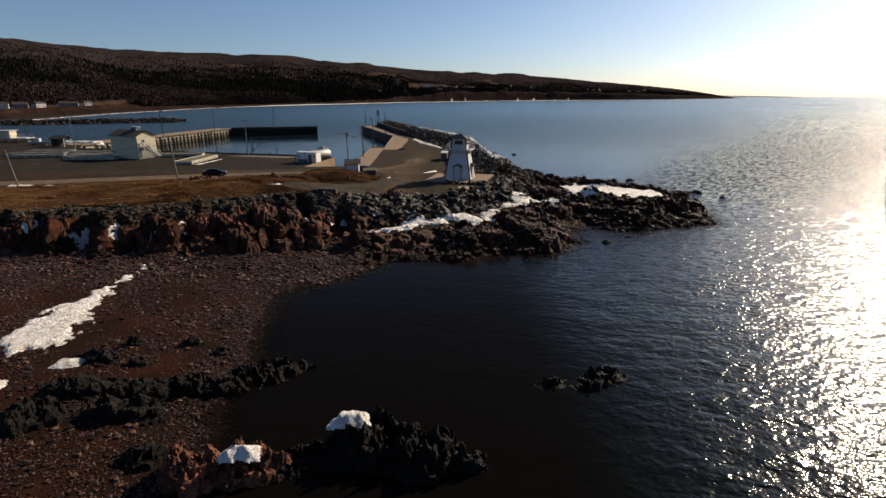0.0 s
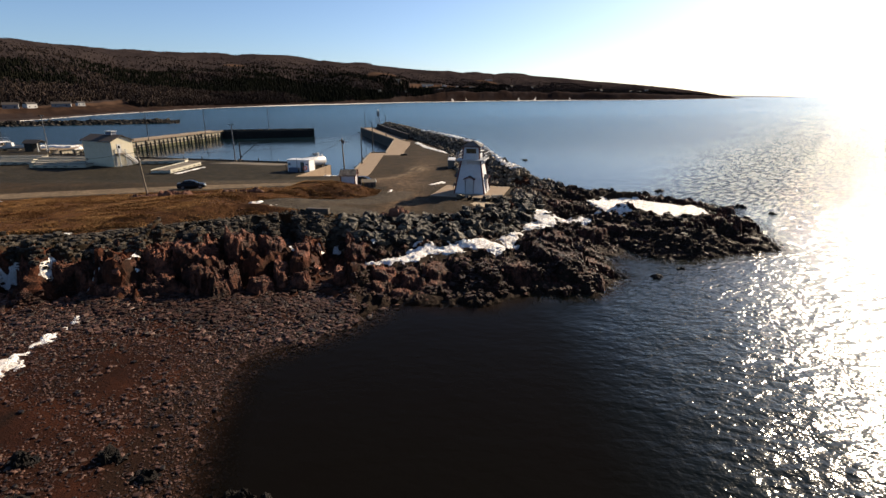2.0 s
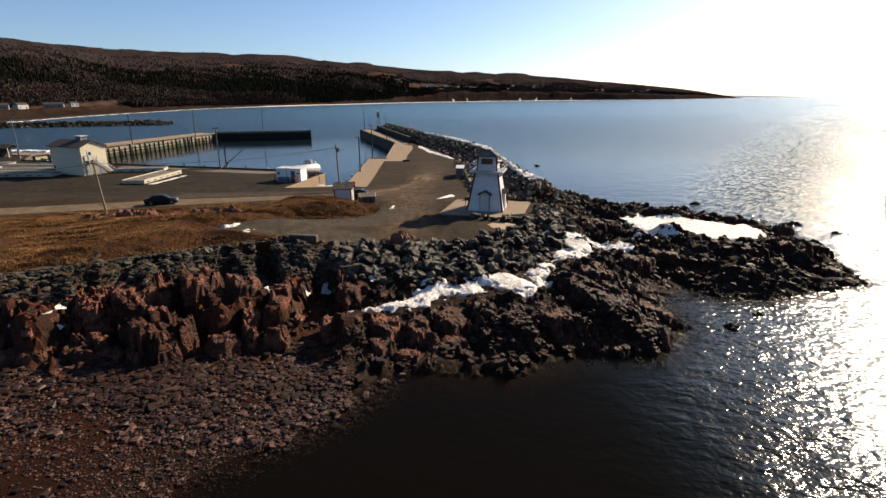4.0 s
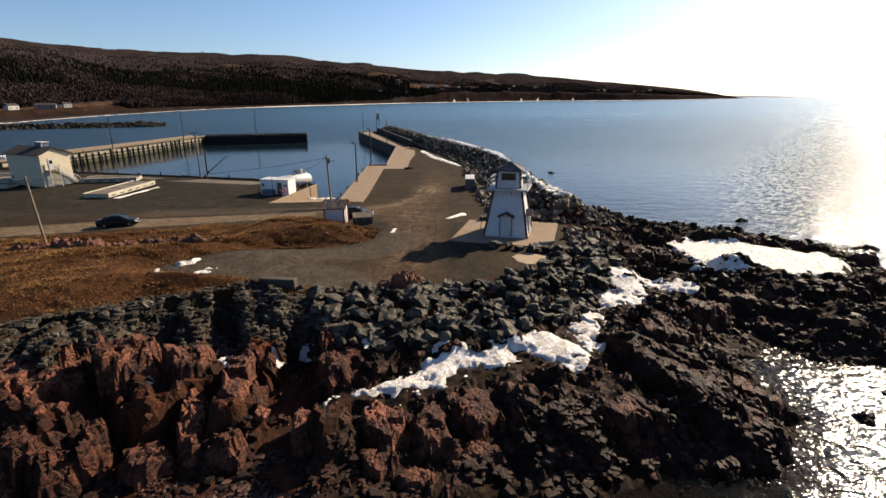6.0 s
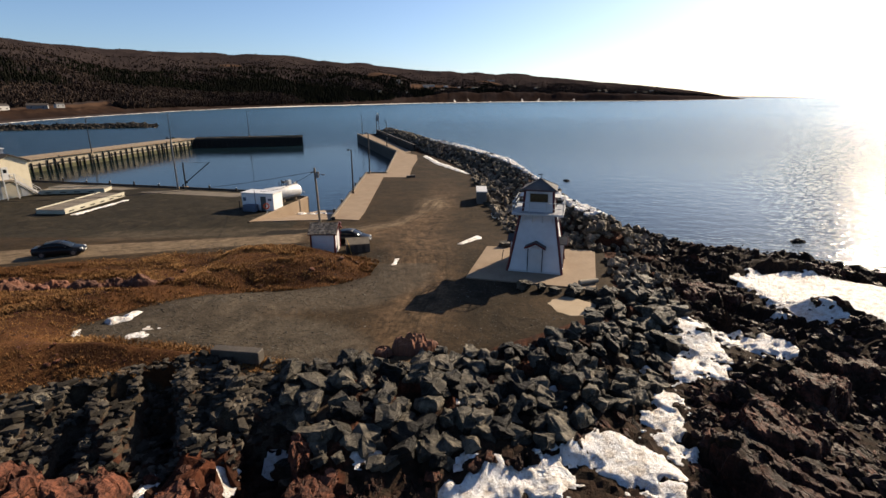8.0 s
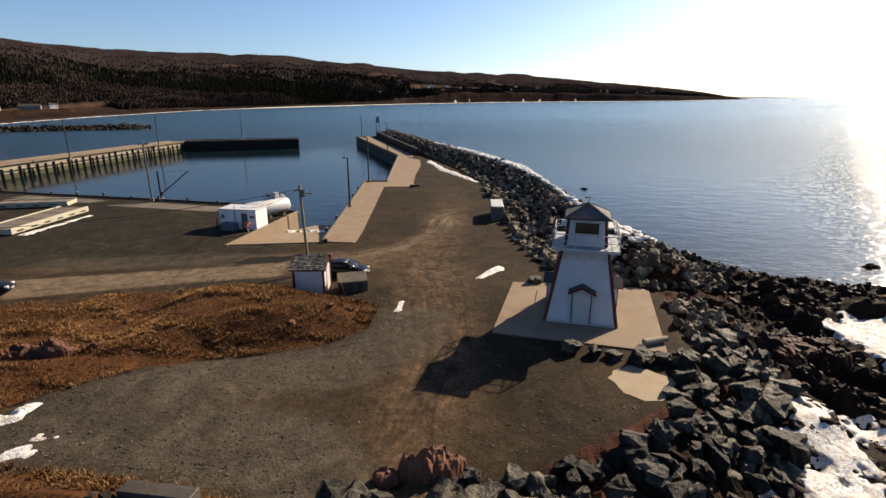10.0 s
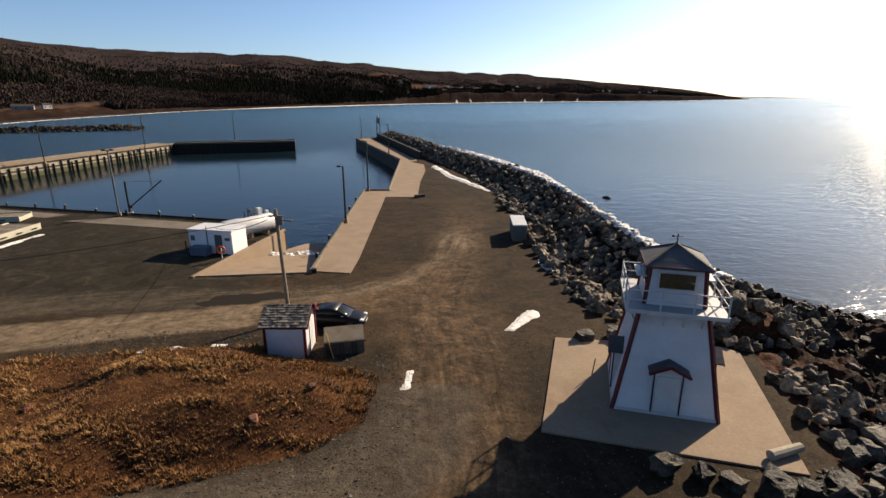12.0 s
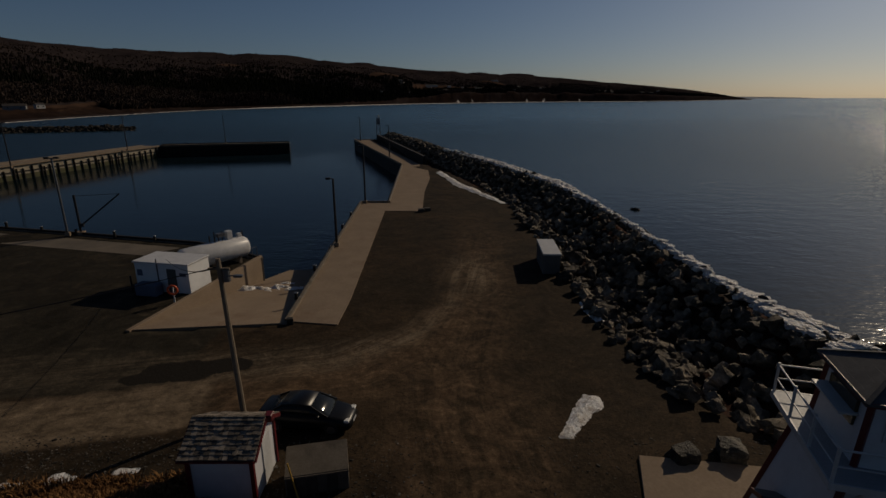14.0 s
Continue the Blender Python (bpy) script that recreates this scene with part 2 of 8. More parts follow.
    # clear at the edge, opaque where it is deep
    n.put(n.bsdf.inputs["Alpha"], n.span(n.attr("depth"), -0.1, 1.1, 0.25, 1.0))
    # specular set by zone and distance, to place the glitter and dim reflections elsewhere
    spec = n.math("MULTIPLY", n.span(n.attr("cove"), 0.0, 1.0, 0.24, 0.03), n.span(n.attr("open"), 0.0, 1.0, 1.0, 0.32))
    spec = n.math("ADD", n.math("MULTIPLY", spec, n.span(glitter_zone, 0.0, 1.0, 1.0, 0.3)), n.math("MULTIPLY", glitter_zone, n.span(away, 55, 110, 0.36, 0.006)))
    return n.done(c, n.span(n.attr("rough"), 0.0, 1.0, 0.11, 0.25), 0.0, spec, 1.0)


def snow_material():
    n = Nodes("old_snow")
    lump, fine, clod = n.noise(1.6, 5, 0.65), n.noise(11.0, 4, 0.7), n.cells(3.4)
    c = n.mix(n.span(lump, 0.40, 0.68), (0.86, 0.86, 0.86), (0.60, 0.54, 0.47))
    c = n.mix(n.span(n.noise(2.6, 6, 0.78), 0.54, 0.70, 0, 0.75), c, (0.30, 0.21, 0.15))
    c = n.mix(n.span(n.noise(6.0, 5, 0.8), 0.57, 0.68, 0, 0.8), c, (0.14, 0.10, 0.075))
    n.bump(n.math("ADD", lump, n.math("ADD", n.math("MULTIPLY", clod, 0.3), n.math("MULTIPLY", fine, 0.8))), 1.0, 0.26)
    return n.done(c, 0.7, 0.0, 0.35, 0.95)


def hill_material():
    n = Nodes("hillside")
    broad, mid, fine = n.noise(0.004, 5, 0.65), n.noise(0.02, 5, 0.7), n.noise(0.11, 4, 0.7)
    c = n.mix(n.span(mid, 0.35, 0.65), (0.029, 0.023, 0.023), (0.042, 0.033, 0.032))
    c = n.mix(n.span(fine, 0.4, 0.7, 0, 0.6), c, (0.024, 0.019, 0.019))
    field = n.mix(n.span(mid, 0.3, 0.7), (0.082, 0.050, 0.034), (0.050, 0.033, 0.024))
    c = n.mix(n.span(n.math("ADD", n.attr("field"), n.math("MULTIPLY", n.math("SUBTRACT", mid, 0.5), 0.5)), 0.45, 0.55), c, field)
    bluff = n.mix(n.span(n.noise(0.06, 5, 0.75), 0.4, 0.65), (0.012, 0.008, 0.007), (0.026, 0.016, 0.012))
    c = n.mix(n.attr("bluff"), c, bluff)
    c = n.mix(n.span(n.math("ADD", n.attr("ice"), n.math("MULTIPLY", n.math("SUBTRACT", fine, 0.5), 0.9)), 0.5, 0.6), c, (0.66, 0.62, 0.58))
    n.bump(fine, 0.5, 2.0)
    return n.done(c, 1.0, 0.0, 0.0)


def rock_material(name, light, mid, dark, vary=0.4):
    """Broken rock: mottled, seamed with dark cracks and strongly rough."""
    n = Nodes(name)
    vec = n.stretch(1.0, 0.45, 1.0, 20)
    c = n.mix(n.span(n.noise(0.9, 6, 0.72, vec), 0.36, 0.62), light, mid)
    c = n.mix(n.span(n.noise(4.5, 6, 0.8), 0.45, 0.62, 0, 0.8), c, dark)
    c = n.mix(n.span(n.noise(9.0, 4, 0.7), 0.58, 0.72, 0, 0.6), c, tuple(min(1.0, v * 1.7) for v in light))
    crack = n.cells(1.5, "DISTANCE_TO_EDGE", "Distance", n.warp(n.stretch(1.0, 0.4, 0.8, 25), 1.2, 1.4))
    c = n.mix(n.math("MULTIPLY", n.span(crack, 0.0, 0.05, 0.8, 0.0), n.span(n.noise(0.8, 3), 0.42, 0.56)), c, tuple(v * 0.25 for v in dark))
    src = n.add("ShaderNodeNewGeometry").outputs["Random Per Island"]
    k = n.span(src, 0.0, 1.0, 1.0 - vary, 1.0 + vary)
    v = n.add("ShaderNodeCombineColor")
    for i in range(3):
        n.put(v.inputs[i], k)
    c = n.mix(1.0, c, v.outputs[0], "MULTIPLY")
    h = n.math("ADD", n.math("MULTIPLY", n.span(crack, 0.0, 0.10), 0.5), n.math("ADD", n.noise(3.0, 6, 0.75), n.math("MULTIPLY", n.noise(14.0, 3, 0.7), 0.3)))
    n.bump(h, 1.0, 0.16)
    return n.done(c, n.span(n.noise(2.0, 5, 0.7), 0.35, 0.65, 0.55, 0.8), 0.0, 0.13)


GROUND, WATER, SNOW, HILL = ground_material(), water_material(), snow_material(), hill_material()
BOULDER = surface("grey_boulder", (0.013, 0.012, 0.0095), (0.150, 0.128, 0.095), 1.3, 6.0, 0.6, 1.0, 0.14, vary=0.9, spec=0.18, grime=(0.026, 0.026, 0.021))
BOULDERS = surface("grey_boulders", (0.052, 0.043, 0.033), (0.350, 0.285, 0.205), 1.0, 6.0, 0.7, 1.0, 0.12, vary=0.6, spec=0.12, island=True, grime=(0.026, 0.026, 0.021))
GRAVEL = surface("gravel_stone", (0.045, 0.041, 0.035), (0.155, 0.140, 0.118), 1.0, 9.0, 0.85, 0, vary=0.6, spec=0.1, island=True)
GROYNE = surface("dark_groyne_stone", (0.024, 0.021, 0.018), (0.085, 0.074, 0.060), 0.5, 4.0, 0.8, 0.6, 0.1, vary=0.7, spec=0.1, island=True)
REDROCK = surface("red_rock", (0.20, 0.082, 0.046), (0.085, 0.038, 0.025), 0.7, 7.0, 0.85, 0.8, 0.08, vary=0.35, grime=(0.030, 0.020, 0.015))
REDROCKS = rock_material("red_rocks", (0.185, 0.070, 0.041), (0.046, 0.020, 0.014), (0.007, 0.005, 0.0045))
REEFROCK = rock_material("dark_red_reef", (0.095, 0.035, 0.021), (0.018, 0.0085, 0.006), (0.004, 0.003, 0.0027))
DARKROCK = rock_material("dark_wet_rock", (0.012, 0.0085, 0.0065), (0.006, 0.0047, 0.004), (0.0025, 0.0022, 0.002))
COBBLE = surface("cobbles", (0.018, 0.0075, 0.005), (0.125, 0.066, 0.048), 2.2, 14.0, 0.6, 0.3, 0.02, spec=0.25, vary=0.9, island=True)
CONIFER = surface("conifer_needles", (0.009, 0.010, 0.007), (0.016, 0.016, 0.011), 0.05, 0.9, 0.95, 0, vary=0.25, island=True, spec=0.0)
BARETREE = surface("bare_twigs", (0.040, 0.031, 0.028), (0.105, 0.078, 0.062), 0.010, 0.8, 0.95, 0, vary=0.18, island=True, spec=0.0)
STRAW = surface("dry_grass", (0.390, 0.225, 0.095), (0.115, 0.050, 0.022), 0.14, 1.1, 0.9, 0, vary=0.3, island=True, spec=0.0)
CONCRETE = surface("concrete", (0.350, 0.268, 0.190), (0.292, 0.222, 0.157), 0.5, 8.0, 0.9, 0.25, 0.012, spec=0.12, grime=(0.22, 0.15, 0.10))


# ---- mesh helpers ----
def sheet(name, verts, faces, material, smooth=False, masks=None):
    """A mesh object from numpy arrays of places and of equal-sized faces."""
    verts, faces = np.asarray(verts, np.float32), np.asarray(faces, np.int32)
    me = bpy.data.meshes.new(name)
    me.vertices.add(len(verts))
    me.vertices.foreach_set("co", verts.ravel())
    k = faces.shape[1]
    me.loops.add(faces.size)
    me.loops.foreach_set("vertex_index", faces.ravel())
    me.polygons.add(len(faces))
    me.polygons.foreach_set("loop_start", np.arange(0, faces.size, k, dtype=np.int32))
    me.polygons.foreach_set("use_smooth", np.full(len(faces), smooth))
    for key, values in (masks or {}).items():
        me.attributes.new(key, "FLOAT", "POINT").data.foreach_set("value", np.asarray(values, np.float32).ravel())
    me.update(calc_edges=True)
    me.materials.append(material)
    return new(name, me)


def grid_faces(nx, ny):
    i = np.arange(nx * ny).reshape(ny, nx)
    return np.stack([i[:-1, :-1], i[:-1, 1:], i[1:, 1:], i[1:, :-1]], -1).reshape(-1, 4)


def smooth01(v):
    v = np.clip(v, 0, 1)
    return v * v * (3 - 2 * v)


def lattice(ix, iy, seed):
    h = (ix.astype(np.int64) * 374761393 + iy.astype(np.int64) * 668265263 + seed * 2246822519) & 0xFFFFFFFF
    h = ((h ^ (h >> 13)) * 1274126177) & 0xFFFFFFFF
    return ((h ^ (h >> 16)) & 0xFFFF) / 65535.0


def value_noise(x, y, seed=0):
    ix, iy = np.floor(x), np.floor(y)
    u, v = smooth01(x - ix), smooth01(y - iy)
    a, b = lattice(ix, iy, seed), lattice(ix + 1, iy, seed)
    c, d = lattice(ix, iy + 1, seed), lattice(ix + 1, iy + 1, seed)
    return (a + (b - a) * u) * (1 - v) + (c + (d - c) * u) * v


def fbm(x, y, octaves=4, seed=0, gain=0.5):
    total, amp, norm = 0.0, 1.0, 0.0
    for k in range(octaves):
        total = total + amp * value_noise(x * 2 ** k + 17.3 * k, y * 2 ** k - 9.1 * k, seed + k)
        norm += amp
        amp *= gain
    return total / norm


def ridged(x, y, octaves=4, seed=0):
    total, amp, norm = 0.0, 1.0, 0.0
    for k in range(octaves):
        total = total + amp * (1 - np.abs(2 * value_noise(x * 2 ** k + 5.7 * k, y * 2 ** k + 3.1 * k, seed + k) - 1))
        norm += amp
        amp *= 0.5
    return total / norm


def facets(x, y, seed=0):
    """Blocky stone relief: each cell of a scattered pattern is a plane with a height and a tilt of its own."""
    ix, iy = np.floor(x), np.floor(y)
    best, out = np.full(np.shape(x), 9.0), np.zeros(np.shape(x))
    for dx in (-1, 0, 1):
        for dy in (-1, 0, 1):
            cx, cy = ix + dx, iy + dy
            px, py = cx + lattice(cx, cy, seed), cy + lattice(cx, cy, seed + 1)
            d = (x - px) ** 2 + (y - py) ** 2
            h = lattice(cx, cy, seed + 2) + (x - px) * (lattice(cx, cy, seed + 3) - 0.5) * 1.6 + (y - py) * (lattice(cx, cy, seed + 4) - 0.7) * 1.2
            near = d < best
            best, out = np.where(near, d, best), np.where(near, h, out)
    return out


def line_distance(points, x, y, closed=False):
    best = np.full(np.shape(x), 1e9)
    ends = list(zip(points, points[1:] + points[:1])) if closed else list(zip(points, points[1:]))
    for (ax, ay), (bx, by) in ends:
        ex, ey = bx - ax, by - ay
        k = np.clip(((x - ax) * ex + (y - ay) * ey) / (ex * ex + ey * ey), 0, 1)
        best = np.minimum(best, (x - ax - k * ex) ** 2 + (y - ay - k * ey) ** 2)
    return np.sqrt(best)


def inside(points, x, y):
    odd = np.zeros(np.shape(x), bool)
    for (ax, ay), (bx, by) in zip(points, points[1:] + points[:1]):
        if ay != by:
            odd ^= ((ay > y) != (by > y)) & (x < (bx - ax) * (y - ay) / (by - ay) + ax)
    return odd


def signed(points, x, y):
    d = line_distance(points, x, y, True)
    return np.where(inside(points, x, y), d, -d)


# ---- plan of the ground ----
QUAY = [(-44, 284), (-43.2, 279), (-19.9, 208.5), (-18.3, 163.3), (-22.6, 163.3), (-21.2, 119.6), (-31.9, 118.2), (-28.7, 135.0), (-37.2, 140.2), (-54.0, 144.4), (-87.0, 152.0), (-112.0, 159.0), (-120.0, 172.0)]
SHORE = [(-260, -60), (-11, -60), (-13, 8), (-14.2, 24), (-15, 28), (-14.3, 33), (-16.3, 40), (-16.6, 47.5), (-11.3, 53.4), (-6.5, 59.2), (1.7, 58.6), (6.6, 61.8), (13.7, 61.8),
         (18.4, 67), (19, 75), (29.5, 73.5), (43, 77.7), (46.5, 91), (48, 105), (38, 112), (29, 116), (24, 121.5), (19.8, 125), (19, 140), (18, 160), (11, 190), (-3, 228), (-18, 276), (-28, 290)] + QUAY + [
         (-131, 182), (-165, 200), (-205, 252), (-260, 262)]
TOP = [(-260, 62), (-62, 65), (-50, 67), (-41, 66), (-34, 69.5), (-27, 73.5), (-20, 77.6), (-12, 78.4), (-4, 81), (1.5, 84.2), (6.2, 87.4), (8.6, 92), (10.9, 103), (4.6, 107), (2.0, 119), (1.0, 140), (0, 164), (-9.5, 197), (-17.5, 213), (-34, 286)] + QUAY + [(-140, 190), (-260, 250)]
GRASS = [(-260, 78), (-120, 77), (-75, 89.0), (-60, 93.6), (-49, 97.0), (-40, 99.8), (-33.6, 101.5), (-28, 102.3), (-20.8, 103.0), (-15, 100.6), (-12.4, 99.3), (-12.7, 95.5), (-15, 93.0), (-21.8, 90.2), (-24.7, 87.6), (-28.0, 84.6), (-30, 81.5), (-28.6, 79.8), (-24, 79.4), (-19, 79.0), (-15.5, 78.9), (-15.5, 77.6), (-21, 76.6), (-26, 75.0), (-30, 72.3), (-34, 69.6), (-41, 66.2), (-50, 67.2), (-62, 65.2), (-260, 62.2)]
SNOWFIELD = [(23.0, 100.0), (26.6, 101.8), (30.2, 100.5), (34.2, 99.9), (37.5, 98.0), (40.0, 96.8), (41.2, 94.0), (37.6, 88.9), (33.8, 88.0), (29.8, 87.4), (29.1, 89.8), (27.8, 91.6), (25.8, 92.6), (23.5, 93.0), (23.3, 96.9)]
LEDGE = [(-11.4, 66.3), (-8, 68.3), (-4, 70), (0, 71.5), (4.5, 72), (7, 75.5), (8, 80), (13, 83.5), (18, 84.8)]
BENCH = [(-260, 60.5), (-62, 61.5), (-50, 62), (-41, 61.6), (-34, 62.2), (-27, 63.2), (-20, 63.8), (-13, 63.2), (-5, 63.2), (-5, 100), (-260, 100)]
CREST = [(12.5, 107), (11.4, 113), (10.9, 123), (10.3, 145), (7.6, 165), (0.5, 190), (-12, 225), (-29.6, 278)]


def plateau(x, y):
    z = 3.35 + 0.6 * smooth01((116 - y) / 14)
    z = z + 1.25 * smooth01((-10 - x) / 16) * smooth01((93 - y) / 7) * smooth01((x + 72) / 42)
    g = signed(GRASS, x, y)
    mound = smooth01(g / 3.6) * np.interp(x, [-75, -50, -42, -36, -31, -26, -21, -13], [0.4, 0.4, 0.5, 0.9, 1.25, 1.55, 1.6, 1.1]) * (0.8 + 0.4 * fbm(x / 9, y / 9, 3, 5))
    mound = mound * (1 - smooth01((-24 - x) / 6) * (1 - smooth01((92 - y) / 9)))
    return z + np.where(g > 0, mound + 0.35 * smooth01(g / 2) * (fbm(x / 1.7, y / 1.7, 3, 8) - 0.4), 0)


def land(x, y):
    """Height of the ground, and the masks of what lies on it."""
    x, y = np.asarray(x, float), np.asarray(y, float)
    shore, top = signed(SHORE, x, y), signed(TOP, x, y)
    shore = shore + np.where(y < 64, 2.6 * (fbm(x / 6, y / 6, 3, 27) - 0.5) + 0.8 * (fbm(x / 1.2, y / 1.2, 3, 28) - 0.5), 0) * smooth01((64 - y) / 8)
    quay = line_distance(QUAY, x, y)
    flat = plateau(x, y)
    # strata run towards the sea, across the cliff
    sx, sy = x * 0.94 + y * 0.34, -x * 0.34 + y * 0.94
    blocks = 0.6 * facets(sx / 1.9, sy / 3.4, 3) + 0.4 * fbm(sx / 1.9, sy / 3.4, 3, 4)
    small = facets(sx / 0.8, sy / 1.3, 11)
    ribs = ridged(sx / 5.2, sy / 16, 3, 21)
    d = np.maximum(shore, 0)
    rocky = smooth01((x + 13) / 5) * smooth01((y - 52) / 7)
    beach = 0.075 * d + 0.10 * (fbm(x / 3, y / 3, 4, 31) - 0.5)
    beach = np.minimum(beach, 1.1 + 0.012 * d)
    reef = (1.25 + 0.85 * smooth01((x - 6) / 5)) * (1 - np.exp(-d / 4.5)) + (ribs - 0.55) * 2.6 * smooth01(d / 5) + (blocks - 0.5) * 1.2 * smooth01(d / 3.5) + (small - 0.5) * 0.35
    reef = reef - 1.3 * smooth01((x - 30) / 14) * smooth01(d / 5) - 0.9 * np.exp(-(((x - 21) / 3.0) ** 2 + ((y - 77) / 6.5) ** 2))
    low = beach * (1 - rocky) + reef * rocky
    fall = 0.40 + (0.21 - 0.40) * smooth01((x + 26) / 8)
    out = np.maximum(-top, 0)
    cliffy = 1 - smooth01((x + 22) / 8)
    rough = ((blocks - 0.5) * 1.8 + (small - 0.5) * 0.45 + (ribs - 0.62) * 5.0) * (0.25 + 0.75 * cliffy) * smooth01(out / 2.0)
    face = flat - fall * out + rough * smooth01((flat - fall * out) / 2.0)
    brow = -signed(BENCH, x, y) - (ribs - 0.62) * 9.5 - (blocks - 0.5) * 2.0
    shelf_z = np.interp(x, [-62, -44, -36, -30, -22, -12, -6], [4.9, 5.0, 4.6, 4.1, 3.3, 2.9, 2.4])
    lower = shelf_z + (blocks - 0.5) * 0.9 + (small - 0.5) * 0.3 - 1.75 * np.maximum(brow, 0) - 0.16 * np.maximum(-brow, 0)
    lower = np.where((x < -4) & (out > 0), np.minimum(lower, face + 2.0), -9)
    fade = smooth01((x + 9) / 4)
    steep = np.where(out > 0, np.maximum(np.maximum(low, face - 1.2 * cliffy * smooth01((ribs < 0.5) * 1.0)), lower * (1 - fade) - 9 * fade), flat)
    face = np.maximum(face, lower)
    shelf = line_distance(LEDGE, x, y)
    level = np.interp(x, [-11, -4, 4, 9, 18], [0.85, 0.95, 1.25, 1.4, 1.5])
    near = smooth01((1.9 - shelf + (blocks - 0.5) * 0.8) / 0.7)
    steep = np.where(out > 0, steep * (1 - near) + near * np.maximum(np.minimum(steep, level + 0.5), level + 0.12 * (small - 0.5)), steep)
    table = signed(SNOWFIELD, x, y)
    flatter = smooth01((table + 1.2) / 2.0)
    steep = np.where(out > 0, steep * (1 - flatter) + flatter * (1.75 + 0.5 * (small - 0.5) * smooth01(1 - table / 3)), steep)
    jag = facets(sx / 0.9, sy / 1.6, 131) * 0.42 + facets(sx / 2.6, sy / 4.4, 141) * 0.55 - 0.45
    steep = steep + np.where(out > 0, jag * smooth01((steep - 0.2) / 0.8) * np.maximum(rocky, cliffy * (steep > low + 0.1)) * (1 - 0.5 * near) * (1 - flatter) * smooth01(out / 2.5), 0)
    # clefts in the cliff
    for run, deep_by, wide in (([(-23.0, 60), (-24.2, 64), (-26.6, 67.5)], 3.0, 1.1), ([(-20.0, 60), (-19.6, 64), (-18.6, 66.4)], 2.4, 0.9), ([(-13.4, 59), (-13.9, 65.6), (-14.4, 69), (-14.9, 74.0)], 4.0, 1.5), ([(-9.4, 60), (-8.9, 64), (-9.6, 66)], 1.6, 0.7), ([(-31.5, 59), (-30.6, 63), (-32.5, 67)], 2.6, 1.0), ([(-37.5, 58), (-38, 63), (-36.8, 66)], 2.4, 1.0), ([(-45, 58), (-44, 64)], 2.4, 1.1), ([(-54, 58), (-53, 63)], 2.2, 1.2)):
        cut = smooth01((out - 3.0) / 2.0) * deep_by * smooth01(1.5 - line_distance(run, x, y) / wide + 0.6 * (small - 0.5))
        steep = np.where((out > 0) & (y > 57), np.maximum(steep - cut, np.minimum(steep, 0.7)), steep)
    # mound of the breakwater
    c = line_distance(CREST, x, y)
    bank = 5.3 - np.where(top > 0, 0.30, 0.52) * np.maximum(c - 1.0, 0)
    bank = np.where((c < 13) & (y > 104.5) & (shore > -6) & (quay > 2.5), bank + 0.2 * (small - 0.5), -9)
    z = np.where(shore > 0, np.maximum(steep, np.where(top > -9, bank, -9)), np.maximum(-0.28 * np.maximum(-shore, 0) - 0.1, -3.2))
    basin = (shore <= 0) & (quay < 1.5)
    z = np.where(basin, -3.2, z)
    grass = smooth01((signed(GRASS, x, y) + 1.6 * (fbm(x / 1.3, y / 1.3, 4, 19) - 0.5)) / 1.4 + 0.5)
    off = smooth01(-top / 0.8)
    beachy = (1 - rocky) * off * (low >= face - 0.05)
    wrack = np.exp(-(line_distance([(-29.4, 34), (-28.3, 36.6), (-27.9, 41.2), (-28.1, 48.4), (-27.0, 53.2)], x, y) / 0.5) ** 2) * smooth01((fbm(x / 0.9, y / 0.9, 3, 53) - 0.25) * 4)
    masks = dict(wrack=wrack, grass=np.where(z > 0.5, grass, 0), beach=np.where((shore > -8) & (y < 66), np.maximum(beachy, (shore < 0) * 1.0), 0),
                 rock=off * np.maximum(rocky, (face > low + 0.05)) * (x < 60) * np.where(x < -11, 0.45 + 0.55 * smooth01((out - 4.0) / 2.0), 1.0), wet=smooth01((0.55 - z) / 0.5) * (y < 130),
                 # weed at the waterline, carried up to z 4.2 as painted shade
                 weed=rocky * off * smooth01((4.2 - z) / 1.8))
    return z, masks


def ground_z(x, y):
    return float(land(np.array([x]), np.array([y]))[0][0])


def steps(*stretches):
    out = []
    for a, b, s in stretches:
        out.append(np.arange(a, b, s))
    return np.concatenate(out)


def arc_mask(points, width, x, y):
    return np.exp(-(line_distance(points, x, y) / width) ** 2)


